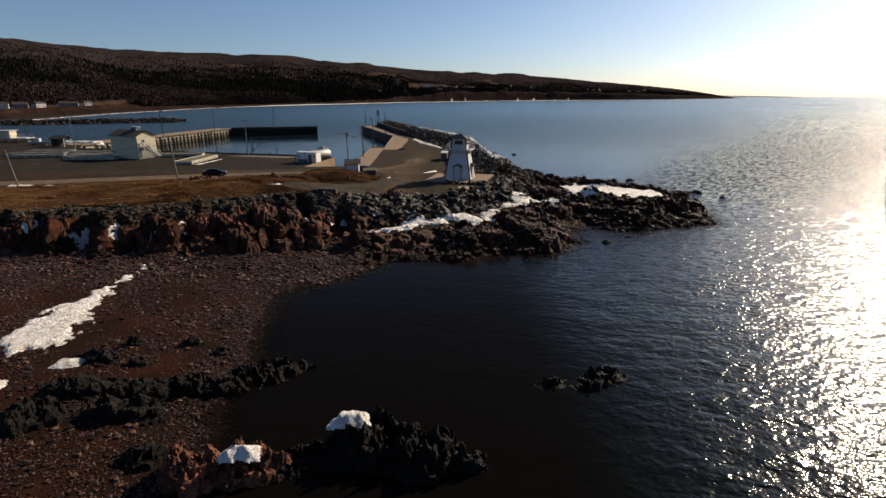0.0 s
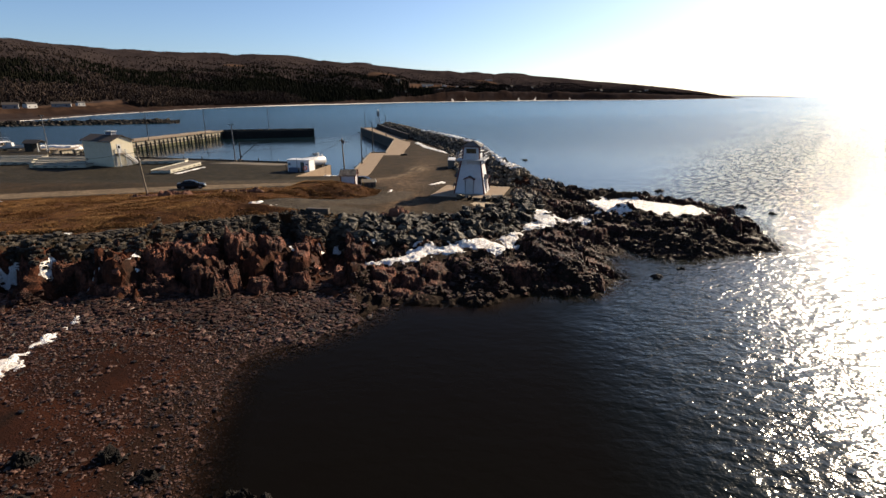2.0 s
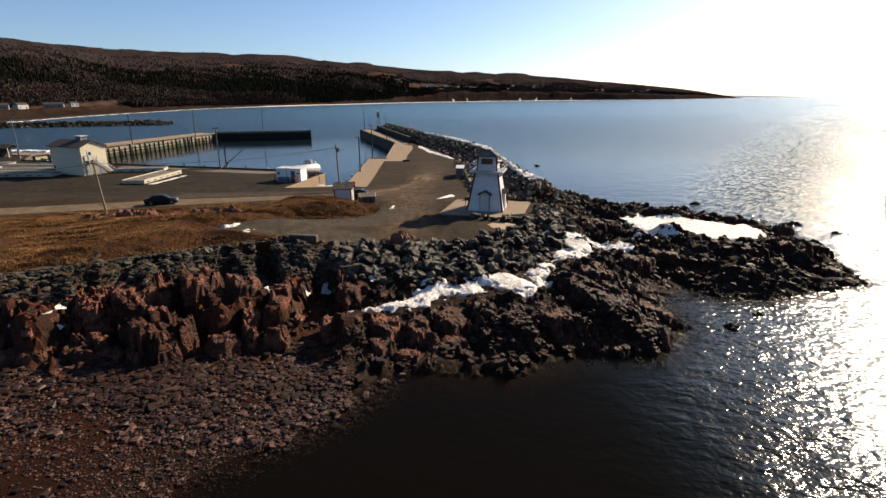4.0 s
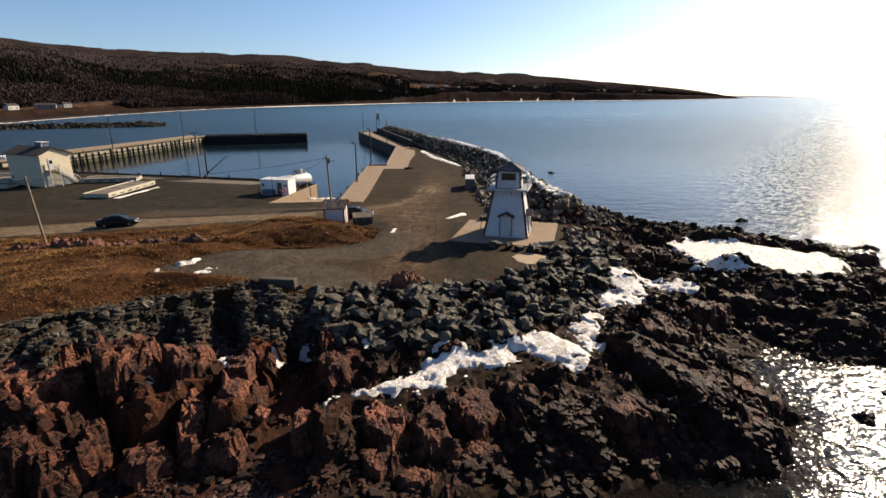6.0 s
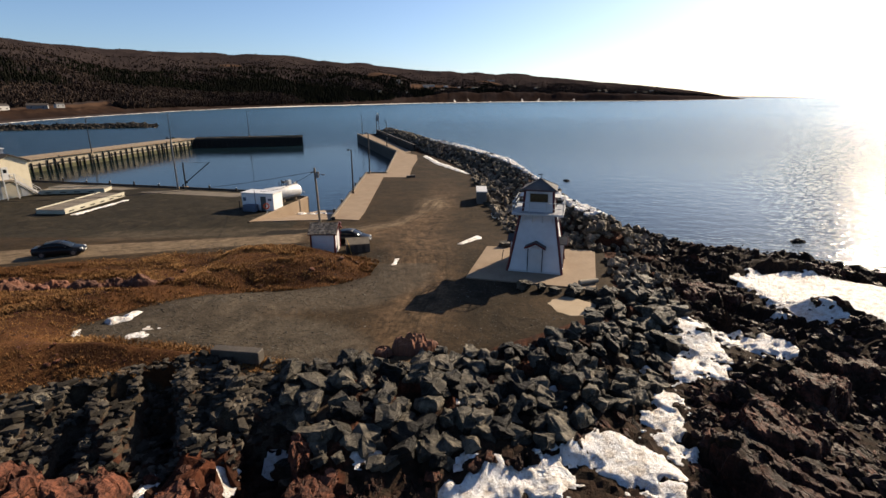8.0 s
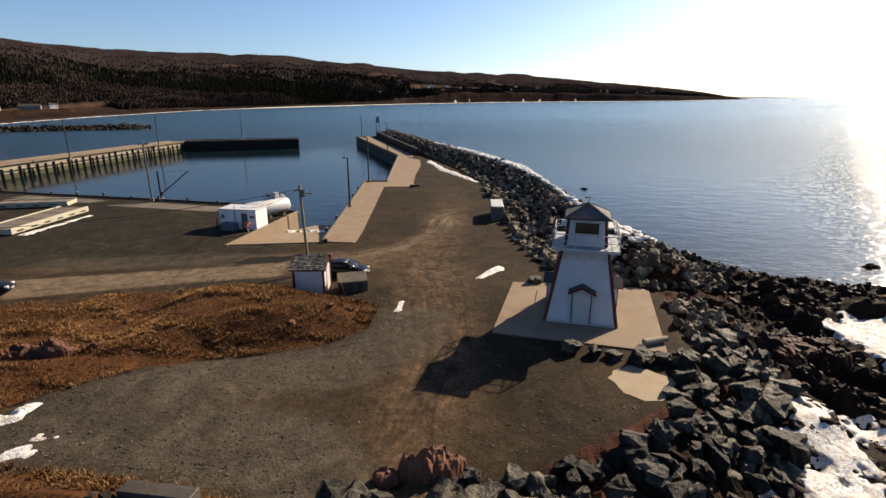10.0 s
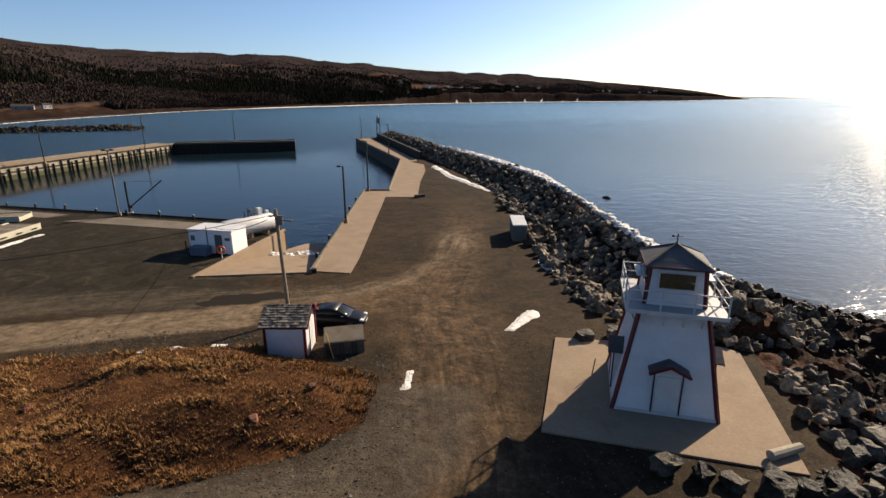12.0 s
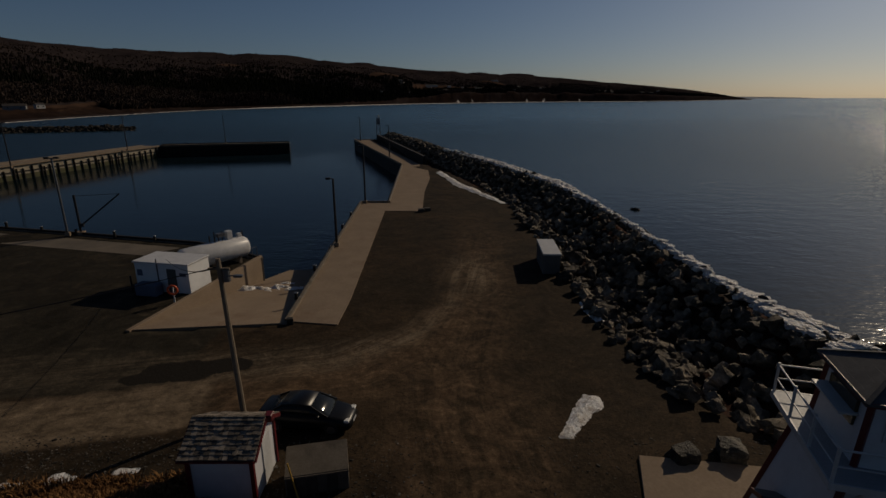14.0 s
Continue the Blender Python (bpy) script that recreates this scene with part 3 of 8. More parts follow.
def build_ground():
    gx = steps((-260, -120, 5), (-120, -64, 1.2), (-64, 22, 0.30), (22, 52, 0.45), (52, 75, 3))
    gy = steps((-60, 14, 4), (14, 54, 0.4), (54, 82, 0.28), (82, 108, 0.34), (108, 168, 0.6), (168, 300, 1.1))
    X, Y = np.meshgrid(gx, gy)
    Z, masks = land(X, Y)
    paved = smooth01((-24 - X) / 3) * smooth01((Y - 108) / 3)
    road = [(-120, 82), (-75, 93.6), (-60, 98.0), (-48, 101.7), (-40, 104.2), (-33, 106.2), (-24, 108.7)]
    west = [(-120, 82), (-75, 93.6), (-60, 98.0), (-48, 101.7), (-40, 104.2), (-33, 106.2), (-24, 108.7), (-15, 112.0), (-9.5, 117.5), (-6.5, 126), (-5.5, 142), (-8, 165), (-12, 190)]
    north = [(-9.5, 60), (-9.5, 80), (-7.5, 92), (-8, 103), (-9.3, 113), (-7.5, 124), (-5.0, 140), (-6, 165)]
    sweep = [(-27, 84), (-18, 86.5), (-11, 92), (-8.2, 100), (-9, 112)]
    dw, dn, ds = line_distance(west, X, Y), line_distance(north, X, Y), line_distance(sweep, X, Y)
    main = np.where(dw < dn, dw, dn)
    lane = np.where(dw < dn, dw * np.where(Y > np.interp(X, [-120, -75, -48, -33, -24, -9], [82, 93.6, 101.7, 106.2, 108.7, 118]), 1, -1) + 40, dn * np.where(X > np.interp(Y, [60, 92, 103, 113, 140], [-9.5, -7.5, -8, -9.3, -5]), 1, -1))
    along = np.where(dw < dn, X + Y, Y)
    wander = 1.2 * (fbm(X / 9, Y / 9, 3, 77) - 0.5)
    track = 0.95 * smooth01((2.8 - line_distance(road, X, Y)) / 0.8) * smooth01((-21.8 - X) / 1.0)
    track = np.maximum(track, 0.95 * smooth01((4.6 + wander * 2 - dn) / 3.2) * smooth01((150 - Y) / 30))
    track = np.maximum(track, 1.0 * smooth01((4.2 + wander * 2 - dw) / 3.0) * smooth01((160 - Y) / 35) * smooth01((X + 26) / 5))
    track = np.maximum(track, 0.45 * smooth01((3.0 + wander * 2 - ds) / 2.5))
    damp = np.zeros_like(X)
    for cx, cy, rx, ry in ((-25.4, 112.6, 3.0, 1.7), (-22.9, 113.4, 1.9, 1.2), (-27.4, 111.6, 1.5, 0.9)):
        damp = np.maximum(damp, 1.25 - np.hypot((X - cx) / rx, (Y - cy) / ry))
    grit = smooth01(1.3 - np.abs(signed(GRASS, X, Y) + 3.2) / 3.6) * (Y < 99) * smooth01((X + 34) / 4)
    sweep_line = line_distance([(-46, 110.5), (-34, 112.4), (-24, 113.0), (-17, 114.2), (-12.0, 117.5), (-9.0, 123.0), (-7.5, 130.0)], X, Y)
    chalk = np.maximum(np.interp(X, [-30, -18], [0.3, 0.72]) * smooth01((np.interp(X, [-40, -20, -10], [3.6, 3.0, 1.8]) + wander - sweep_line) / 2.0), np.exp(-((X + 7.3) / 1.9) ** 2 - ((Y - 130.5) / 4.5) ** 2))
    masks.update(chalk=chalk, road=smooth01((2.75 + 0.35 * wander - line_distance(road, X, Y)) / 0.45) * smooth01((-22.0 - X - 0.25 * (Y - 109)) / 0.7), lane=lane + wander, along=along, paved=paved, track=track * (masks["grass"] < 0.5), damp=np.clip(damp, 0, 1), grit=grit)
    faces = grid_faces(len(gx), len(gy))
    ob = sheet("ground", np.stack([X, Y, Z], -1).reshape(-1, 3), faces, GROUND, True, masks)
    hard = (masks["rock"].ravel()[faces] > 0.6).all(axis=1)
    ob.data.polygons.foreach_set("use_smooth", ~hard)
    return tagged(ob, "gravel lot, dry grass bank, red cliffs and shingle beach", "ground", kind="structure")


def build_sea():
    gx = steps((-4800, -600, 300), (-600, -60, 20), (-60, 60, 0.8), (60, 600, 20), (600, 4801, 300))
    gy = steps((-1200, 0, 100), (0, 130, 0.8), (130, 620, 14), (620, 4801, 209))
    X, Y = np.meshgrid(gx, gy)
    near = (np.abs(X) < 61) & (Y > -1) & (Y < 131)
    depth = np.full(X.shape, 3.0)
    depth[near] = -land(X[near], Y[near])[0]
    basin = smooth01(signed([(-43, 280), (-20, 208), (-18, 163), (-22, 163), (-20, 119), (-32, 118), (-28, 135), (-37, 140), (-120, 160), (-104, 254), (-62, 262)], X, Y) / 30 + 0.45)
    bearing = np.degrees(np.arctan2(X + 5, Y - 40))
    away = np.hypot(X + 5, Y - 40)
    # glitter zone: the side towards the sun, where added tilt and specular place sparkles
    glitter_zone = smooth01((bearing - 27) / 14) * smooth01((away - 25) / 30) * smooth01((175 - bearing) / 30)
    glitter_zone = np.maximum(glitter_zone, smooth01((X - 15) / 18) * smooth01((72 - Y) / 8))
    cove = smooth01((18 - X) / 13) * smooth01((66 - Y) / 8) * 0.8
    calm = np.maximum(np.maximum(basin * 0.96, cove), 0.7 * smooth01((Y - 92) / 40) * smooth01((420 - Y) / 150) * (1 - glitter_zone))
    # share of sky blue painted into the water, by distance and bearing
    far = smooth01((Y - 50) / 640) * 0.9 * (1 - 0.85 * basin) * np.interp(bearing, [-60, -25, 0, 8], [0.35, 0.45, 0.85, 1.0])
    rough = smooth01((np.hypot(X, Y - 40) - 60) / 240) * (1 - 0.75 * basin) * (1 - 0.9 * glitter_zone)
    rough = np.maximum(rough, 0.55 * glitter_zone * smooth01((105 - away) / 50))
    ob = sheet("sea", np.stack([X, Y, 0 * X], -1).reshape(-1, 3), grid_faces(len(gx), len(gy)), WATER, True, dict(depth=depth, calm=calm, far=far, rough=rough, cove=cove / 0.8, glitter_zone=glitter_zone, away=away, open=smooth01((np.hypot(X, Y - 40) - 60) / 150)))
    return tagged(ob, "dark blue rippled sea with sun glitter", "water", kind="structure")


build_ground()
build_sea()


# ---- far shore: a hill range round the bay ----
HUB = (-5.0, 48.0)
SHORE_AZ = [-75, -58, -48, -40.2, -36.4, -29.8, -25.0, -19.7, -11.2, 0.9, 10.0, 18.6, 23.8, 27.8, 29.5]
SHORE_R = [330, 350, 420, 506, 572, 699, 824, 937, 1096, 1477, 1756, 1985, 2265, 2900, 3100]
SKY_AZ = [-75, -50, -38.9, -35.3, -31.2, -24.3, -17.6, -13.2, -8.0, -2.7, 0.9, 3.9, 8.7, 12.8, 16.2, 20.0, 23.7, 26.2, 28.2, 29.5]
SKY_EL = [4.4, 4.5, 4.27, 4.02, 3.80, 3.50, 3.66, 3.37, 3.0, 2.55, 2.30, 2.08, 1.97, 1.65, 1.27, 0.98, 0.60, 0.25, -0.12, -0.35]


def hill(az, u):
    """Place on the range: az in degrees from straight ahead, u from 0 at the water to 1 at the ridge and on to 1.6 behind it."""
    r0 = np.interp(az, SHORE_AZ, SHORE_R) + (40 * fbm(az * 0.35, az * 0, 4, 97) - 20) * smooth01((az + 26) / 10)
    depth = np.interp(az, [-75, -40, -20, 0, 12, 22, 29.5], [1500, 1450, 1500, 1250, 900, 600, 200])
    r = r0 - 8 + u * depth
    ridge = 19.8 + (r0 + depth) * np.tan(np.radians(np.interp(az, SKY_AZ, SKY_EL)))
    ridge = np.maximum(ridge, 3)
    x, y = HUB[0] + r * np.sin(np.radians(az)), HUB[1] + r * np.cos(np.radians(az))
    inland = u * depth
    bluff = np.interp(az, [-60, -40, -30, -22, -5, 5, 18, 29], [5, 6, 7, 10, 13, 24, 20, 6]) * (1 + (0.5 * fbm(az * 0.9, az * 0, 3, 61) - 0.25) * smooth01((az + 24) / 10))
    bluff = np.minimum(bluff, ridge * 0.6)
    rise = smooth01((inland - 22) / 40)
    start = np.interp(az, [-75, -40, -30, -22, -8, 5, 29], [190, 170, 120, 60, 45, 50, 30])
    v = np.clip((inland - start) / (depth - start), 0, 1)
    body = np.where(u < 1, 1 - (1 - v) ** 1.5, 1 - 0.35 * (u - 1))
    z = -0.6 + 2.2 * smooth01(inland / 18) + bluff * rise
    z = z + (ridge - bluff - 1.6) * body
    z = z + (fbm(x / 160, y / 160, 4, 41) - 0.5) * 46 * smooth01((inland - start) / 300) * smooth01((1 - u) * 4) * np.clip(ridge / 120, 0, 1)
    gully = ridged(az * 2.3, inland / 300, 3, 91) - 0.6
    z = z + gully * (2.0 + 2.0 * smooth01((az + 26) / 12)) * rise * smooth01((0.35 - u) * 6)
    return x, y, z, inland, r0


def in_window(az, u, a0, a1, u0, u1):
    return smooth01((az - a0) / 1.0 + 0.5) * smooth01((a1 - az) / 1.0 + 0.5) * smooth01((u - u0) / 0.03 + 0.5) * smooth01((u1 - u) / 0.03 + 0.5)


def fields(az, u):
    f = in_window(az, u, -70, -32, 0.03, 0.105)
    for w in ((-3.5, 3.0, 0.16, 0.27), (-22.5, -20.5, 0.36, 0.42), (3.5, 6, 0.36, 0.42), (-8, -5, 0.3, 0.36)):
        f = np.maximum(f, in_window(az, u, *w))
    return f


def build_hills():
    az = np.concatenate([np.arange(-75, -5, 0.25), np.arange(-5, 29.6, 0.1)])
    u = np.concatenate([np.linspace(0, 0.10, 26), np.linspace(0.115, 1.0, 60), np.linspace(1.06, 1.6, 5)])
    A, U = np.meshgrid(az, u)
    x, y, z, inland, r0 = hill(A, U)
    steep = smooth01((inland - np.interp(A, [-10, 0], [18, 10])) / 6) * smooth01((85 - inland) / 25) * np.interp(A, [-40, -25, -10, 0, 20, 29], [0.9, 0.9, 0.7, 0.9, 0.8, 0.3]) * (0.55 + 0.45 * smooth01((fbm(A * 1.6, inland / 30, 3, 87) - 0.35) * 5))
    ice = smooth01((inland - 2) / 5) * smooth01((np.interp(A, [-30, -15], [11, 16]) - inland) / 5) * np.interp(A, [-60, -30, -5, 29], [0.95, 0.9, 0.8, 0.75])
    streak = 0 * A
    for a, lean, tall in ((1.4, -0.3, 1.0), (3.0, -0.5, 1.0), (3.5, -0.4, 0.7), (5.0, 0.1, 0.8), (6.8, -0.2, 0.6), (8.6, -0.3, 1.0), (9.9, 0.3, 1.0), (10.7, 0.1, 0.7), (12.2, 0.2, 0.8), (13.4, 0.2, 0.6), (14.0, -0.3, 1.0), (15.9, 0.0, 0.4), (19.0, 0.1, 0.4), (20.4, 0.0, 0.4), (22.4, 0.2, 0.4)):
        streak = np.maximum(streak, smooth01(1.5 - np.abs(A - a - lean * inland / 45) / 0.13) * smooth01((46 * tall - inland) / 10) * smooth01((inland - 12) / 6) * 0.62)
    ob = sheet("far_hills", np.stack([x, y, z], -1).reshape(-1, 3), grid_faces(len(az), len(u)), HILL, True, dict(field=fields(A, U), bluff=steep, ice=np.maximum(ice, streak)))
    tagged(ob, "brown wooded hills with bluffs and an icy shoreline", "hills", kind="structure")


def scatter(name, shapes, places, material, label, category):
    """Many small copies joined into one mesh. shapes: (verts, triangles); places: rows of x, y, z, scale x, y, z, turn, shape."""
    vs, fs, count = [], [], 0
    places = np.asarray(places, float)
    for k, (bv, bf) in enumerate(shapes):
        p = places[places[:, 7].astype(int) == k]
        if not len(p):
            continue
        c, s = np.cos(p[:, 6])[:, None], np.sin(p[:, 6])[:, None]
        lx, ly, lz = bv[None, :, 0] * p[:, 3:4], bv[None, :, 1] * p[:, 4:5], bv[None, :, 2] * p[:, 5:6]
        v = np.stack([p[:, 0:1] + c * lx - s * ly, p[:, 1:2] + s * lx + c * ly, p[:, 2:3] + lz], -1).reshape(-1, 3)
        f = (bf[None] + (np.arange(len(p)) * len(bv))[:, None, None] + count).reshape(-1, 3)
        vs.append(v), fs.append(f)
        count += len(v)
    ob = sheet(name, np.concatenate(vs), np.concatenate(fs), material)
    return tagged(ob, label, category, kind="stuff")


def conifer_shape(seed):
    rng = np.random.default_rng(seed)
    v, f = [], []
    for base, top, r in ((0.08, 0.55, 0.20), (0.33, 0.78, 0.145), (0.58, 1.0, 0.09)):
        k = len(v)
        for i in range(6):
            a = i * math.pi / 3 + rng.uniform(-0.3, 0.3)
            q = r * rng.uniform(0.7, 1.25)
            v.append((q * math.cos(a), q * math.sin(a), base + rng.uniform(-0.05, 0.05)))
        v.append((0, 0, top))
        f += [(k + i, k + (i + 1) % 6, k + 6) for i in range(6)]
    return np.array(v), np.array(f)


def bare_shape(seed):
    """A leafless crown: many thin twig blades fanning out of a short trunk."""
    rng = np.random.default_rng(seed)
    v, f = [], []
    for i in range(9):
        a, lean = rng.uniform(0, 6.28), rng.uniform(0.05, 0.42)
        tip = np.array([lean * math.cos(a), lean * math.sin(a), rng.uniform(0.55, 1.0)])
        foot = np.array([0.02 * math.cos(a), 0.02 * math.sin(a), rng.uniform(0.0, 0.35)])
        side = np.array([-math.sin(a), math.cos(a), 0]) * rng.uniform(0.06, 0.13)
        k = len(v)
        v += [tuple(foot), tuple(0.55 * foot + 0.45 * tip + side), tuple(tip), tuple(0.5 * foot + 0.5 * tip - side)]
        f += [(k, k + 1, k + 2), (k, k + 2, k + 3)]
    return np.array(v), np.array(f)


def build_woods():
    rng = np.random.default_rng(4)
    n = 90000
    az, u = rng.uniform(-58, 29, n), 0.022 + 1.0 * rng.uniform(0, 1, n) ** 1.9
    x, y, z, inland, r0 = hill(az, u)
    keep = (fields(az, u) < 0.3) & (inland > np.interp(az, [-58, -35, -31, -20, -6, 2, 29], [170, 140, 40, 30, 42, 80, 80]))
    belt = fbm(x / 120, y / 120, 3, 51)
    dark = np.interp(az, [-60, -38, -30, -10, 0, 10, 29], [0.38, 0.46, 0.66, 0.66, 0.46, 0.34, 0.30])
    dark = dark - 16.0 * np.maximum(u - np.interp(az, [-40, -10, 10], [0.34, 0.34, 0.26]), 0) - 8.0 * np.maximum(np.interp(az, [-60, -32, -20, -10, 0], [0.22, 0.20, 0.09, 0.04, 0.0]) - u, 0)
    evergreen = belt < dark + rng.uniform(-0.06, 0.06, n)
    sparse = rng.uniform(0, 1, n) < np.interp(u, [0, 0.3, 0.5, 1.0], [1, 0.9, 0.22, 0.1])
    con, bare = [], []
    for i in np.nonzero(keep & sparse)[0]:
        h = rng.uniform(4.2, 8.0) * (1.05 if evergreen[i] else 0.95) * float(np.interp(u[i], [0.04, 0.13, 0.3, 0.7], [1.35, 1.15, 0.95, 0.5]))
        if evergreen[i]:
            con.append((x[i], y[i], z[i] - 0.6, h * 1.35, h * 1.35, h, rng.uniform(0, 6.28), rng.integers(0, 4)))
        else:
            bare.append((x[i], y[i], z[i] - 0.4, h * 1.2, h * 1.2, h * 0.9, rng.uniform(0, 6.28), rng.integers(0, 4)))
    scatter("conifer_woods", [conifer_shape(i) for i in range(4)], con, CONIFER, "dark green spruce woods on the far hillside", "woods")
    scatter("bare_woods", [bare_shape(i) for i in range(4)], bare, BARETREE, "leafless grey-brown woods on the far hillside", "woods")


build_hills()
build_woods()


# ---- stones ----
def stone_mesh(name, seed, points=16, rough=0.0, flat=0.75, cuts=0):
    """An angular stone: the hull of points scattered in a squashed block, cut finer and roughened."""
    rng = np.random.default_rng(seed)
    bm = bmesh.new()
    for c in range(8):
        q = np.array([1 if c & 1 else -1, 1 if c & 2 else -1, 1 if c & 4 else -1]) * rng.uniform(0.34, 1.0, 3)
        bm.verts.new((q[0] * 0.52, q[1] * 0.46, q[2] * 0.48 * flat))
    for i in range(points - 8):
        p = rng.uniform(-1, 1, 3)
        p = p / max(np.abs(p).max(), 1e-6) * rng.uniform(0.75, 1.0) if rng.uniform() < 0.6 else p / np.linalg.norm(p)
        bm.verts.new((p[0] * 0.55, p[1] * 0.48, p[2] * 0.5 * flat))
    hull = bmesh.ops.convex_hull(bm, input=bm.verts[:])
    bmesh.ops.delete(bm, geom=[g for g in hull["geom_interior"] if isinstance(g, bmesh.types.BMVert)], context="VERTS")
    bmesh.ops.triangulate(bm, faces=bm.faces[:])
    if cuts:
        bmesh.ops.subdivide_edges(bm, edges=bm.edges[:], cuts=cuts, use_grid_fill=True)
        for v in bm.verts:
            q = v.co * 3.0 + Vector((seed * 3.1, 0, 0))
            v.co += v.co.normalized() * rough * (noise.noise(q) + 0.6 * noise.noise(q * 2.7) + 0.3 * noise.cell(q * 2.0))
    bmesh.ops.triangulate(bm, faces=bm.faces[:])
    me = bpy.data.meshes.new(name)
    bm.to_mesh(me)
    bm.free()
    return me


def as_shape(me):
    v = np.array([tuple(p.co) for p in me.vertices])
    f = np.array([tuple(p.vertices) for p in me.polygons])
    return v, f


SHOREROCK = surface("dark_shore_rock", (0.050, 0.021, 0.014), (0.012, 0.007, 0.005), 0.8, 8.0, 0.6, 0.9, 0.08, spec=0.14, vary=0.5, island=True, grime=(0.02, 0.015, 0.012))
BOULDER_MESHES = [stone_mesh("boulder", 100 + i, 17, 0.17, 0.9, 2) for i in range(14)]
BOULDER_SHAPES = []
for i, m in enumerate(BOULDER_MESHES):
    cv, cf = as_shape(m)
    BOULDER_SHAPES.append((cv @ np.array(Euler((math.sin(i * 2.1) * 0.7, math.cos(i * 1.3) * 0.7, 0)).to_matrix()).T, cf))
for m in BOULDER_MESHES:
    m.materials.append(BOULDER)
PLAIN_SHAPES = [as_shape(stone_mesh("stone", 300 + i, 11, 0, 0.75, 0)) for i in range(10)]
OUTCROP_SHAPES = []
for i in range(12):
    cv, cf = as_shape(stone_mesh("crag", 500 + i, 14, 0.10, 0.9, 1))
    tip = np.array(Euler((math.sin(i * 2.4) * 0.8, math.cos(i * 1.7) * 0.7, 0)).to_matrix())
    OUTCROP_SHAPES.append((cv @ tip.T, cf))


def riprap_place(x, y):
    """How thick the heap of boulders lies at a place, from 0 (none) to 1."""
    front = line_distance([(-24, 73.8), (-17, 74.6), (-10, 75.2), (-3, 77.2), (2, 79.8), (6, 82.4), (9.6, 86.5), (12.0, 92), (13.0, 99)], x, y)
    wide = np.interp(x, [-24, -12, 0, 7, 9.5, 13], [2.6, 3.9, 4.6, 3.9, 2.7, 2.2])
    lot_edge = signed([(-26, 78.5), (-19, 78.6), (-13, 79.4), (-6, 80.4), (0, 81.4), (2.2, 82.5), (3.4, 83.9), (5.2, 86.4), (5.8, 88.5), (6.6, 91.5), (9.6, 95), (12, 110), (-26, 110)], x, y)
    gully = line_distance([(-13.9, 65.6), (-14.4, 69), (-14.9, 74.0)], x, y)
    return smooth01((wide - front) / 1.0 + 0.4) * (lot_edge < 0.2) * (gully > 1.2)


def bank_place(x, y):
    c = line_distance(CREST, x, y)
    land_side = signed(TOP, x, y)
    wide = np.interp(y, [104, 108, 112, 120, 150, 165, 200, 225, 280], [5.0, 8.2, 9.4, 9.6, 9.2, 7.4, 5.4, 4.6, 4.2])
    return ((c < wide) & (y > 103)) * 1.0


def heap(rng, x0, x1, y0, y1, gap, where):
    """Places for boulders on a jittered lattice."""
    out = []
    for gx in np.arange(x0, x1, gap):
        for gy in np.arange(y0, y1, gap):
            x, y = gx + rng.uniform(-0.45, 0.45) * gap, gy + rng.uniform(-0.45, 0.45) * gap
            if where(np.array([x]), np.array([y]))[0] > rng.uniform(0.05, 0.8):
                out.append((x, y))
    return out


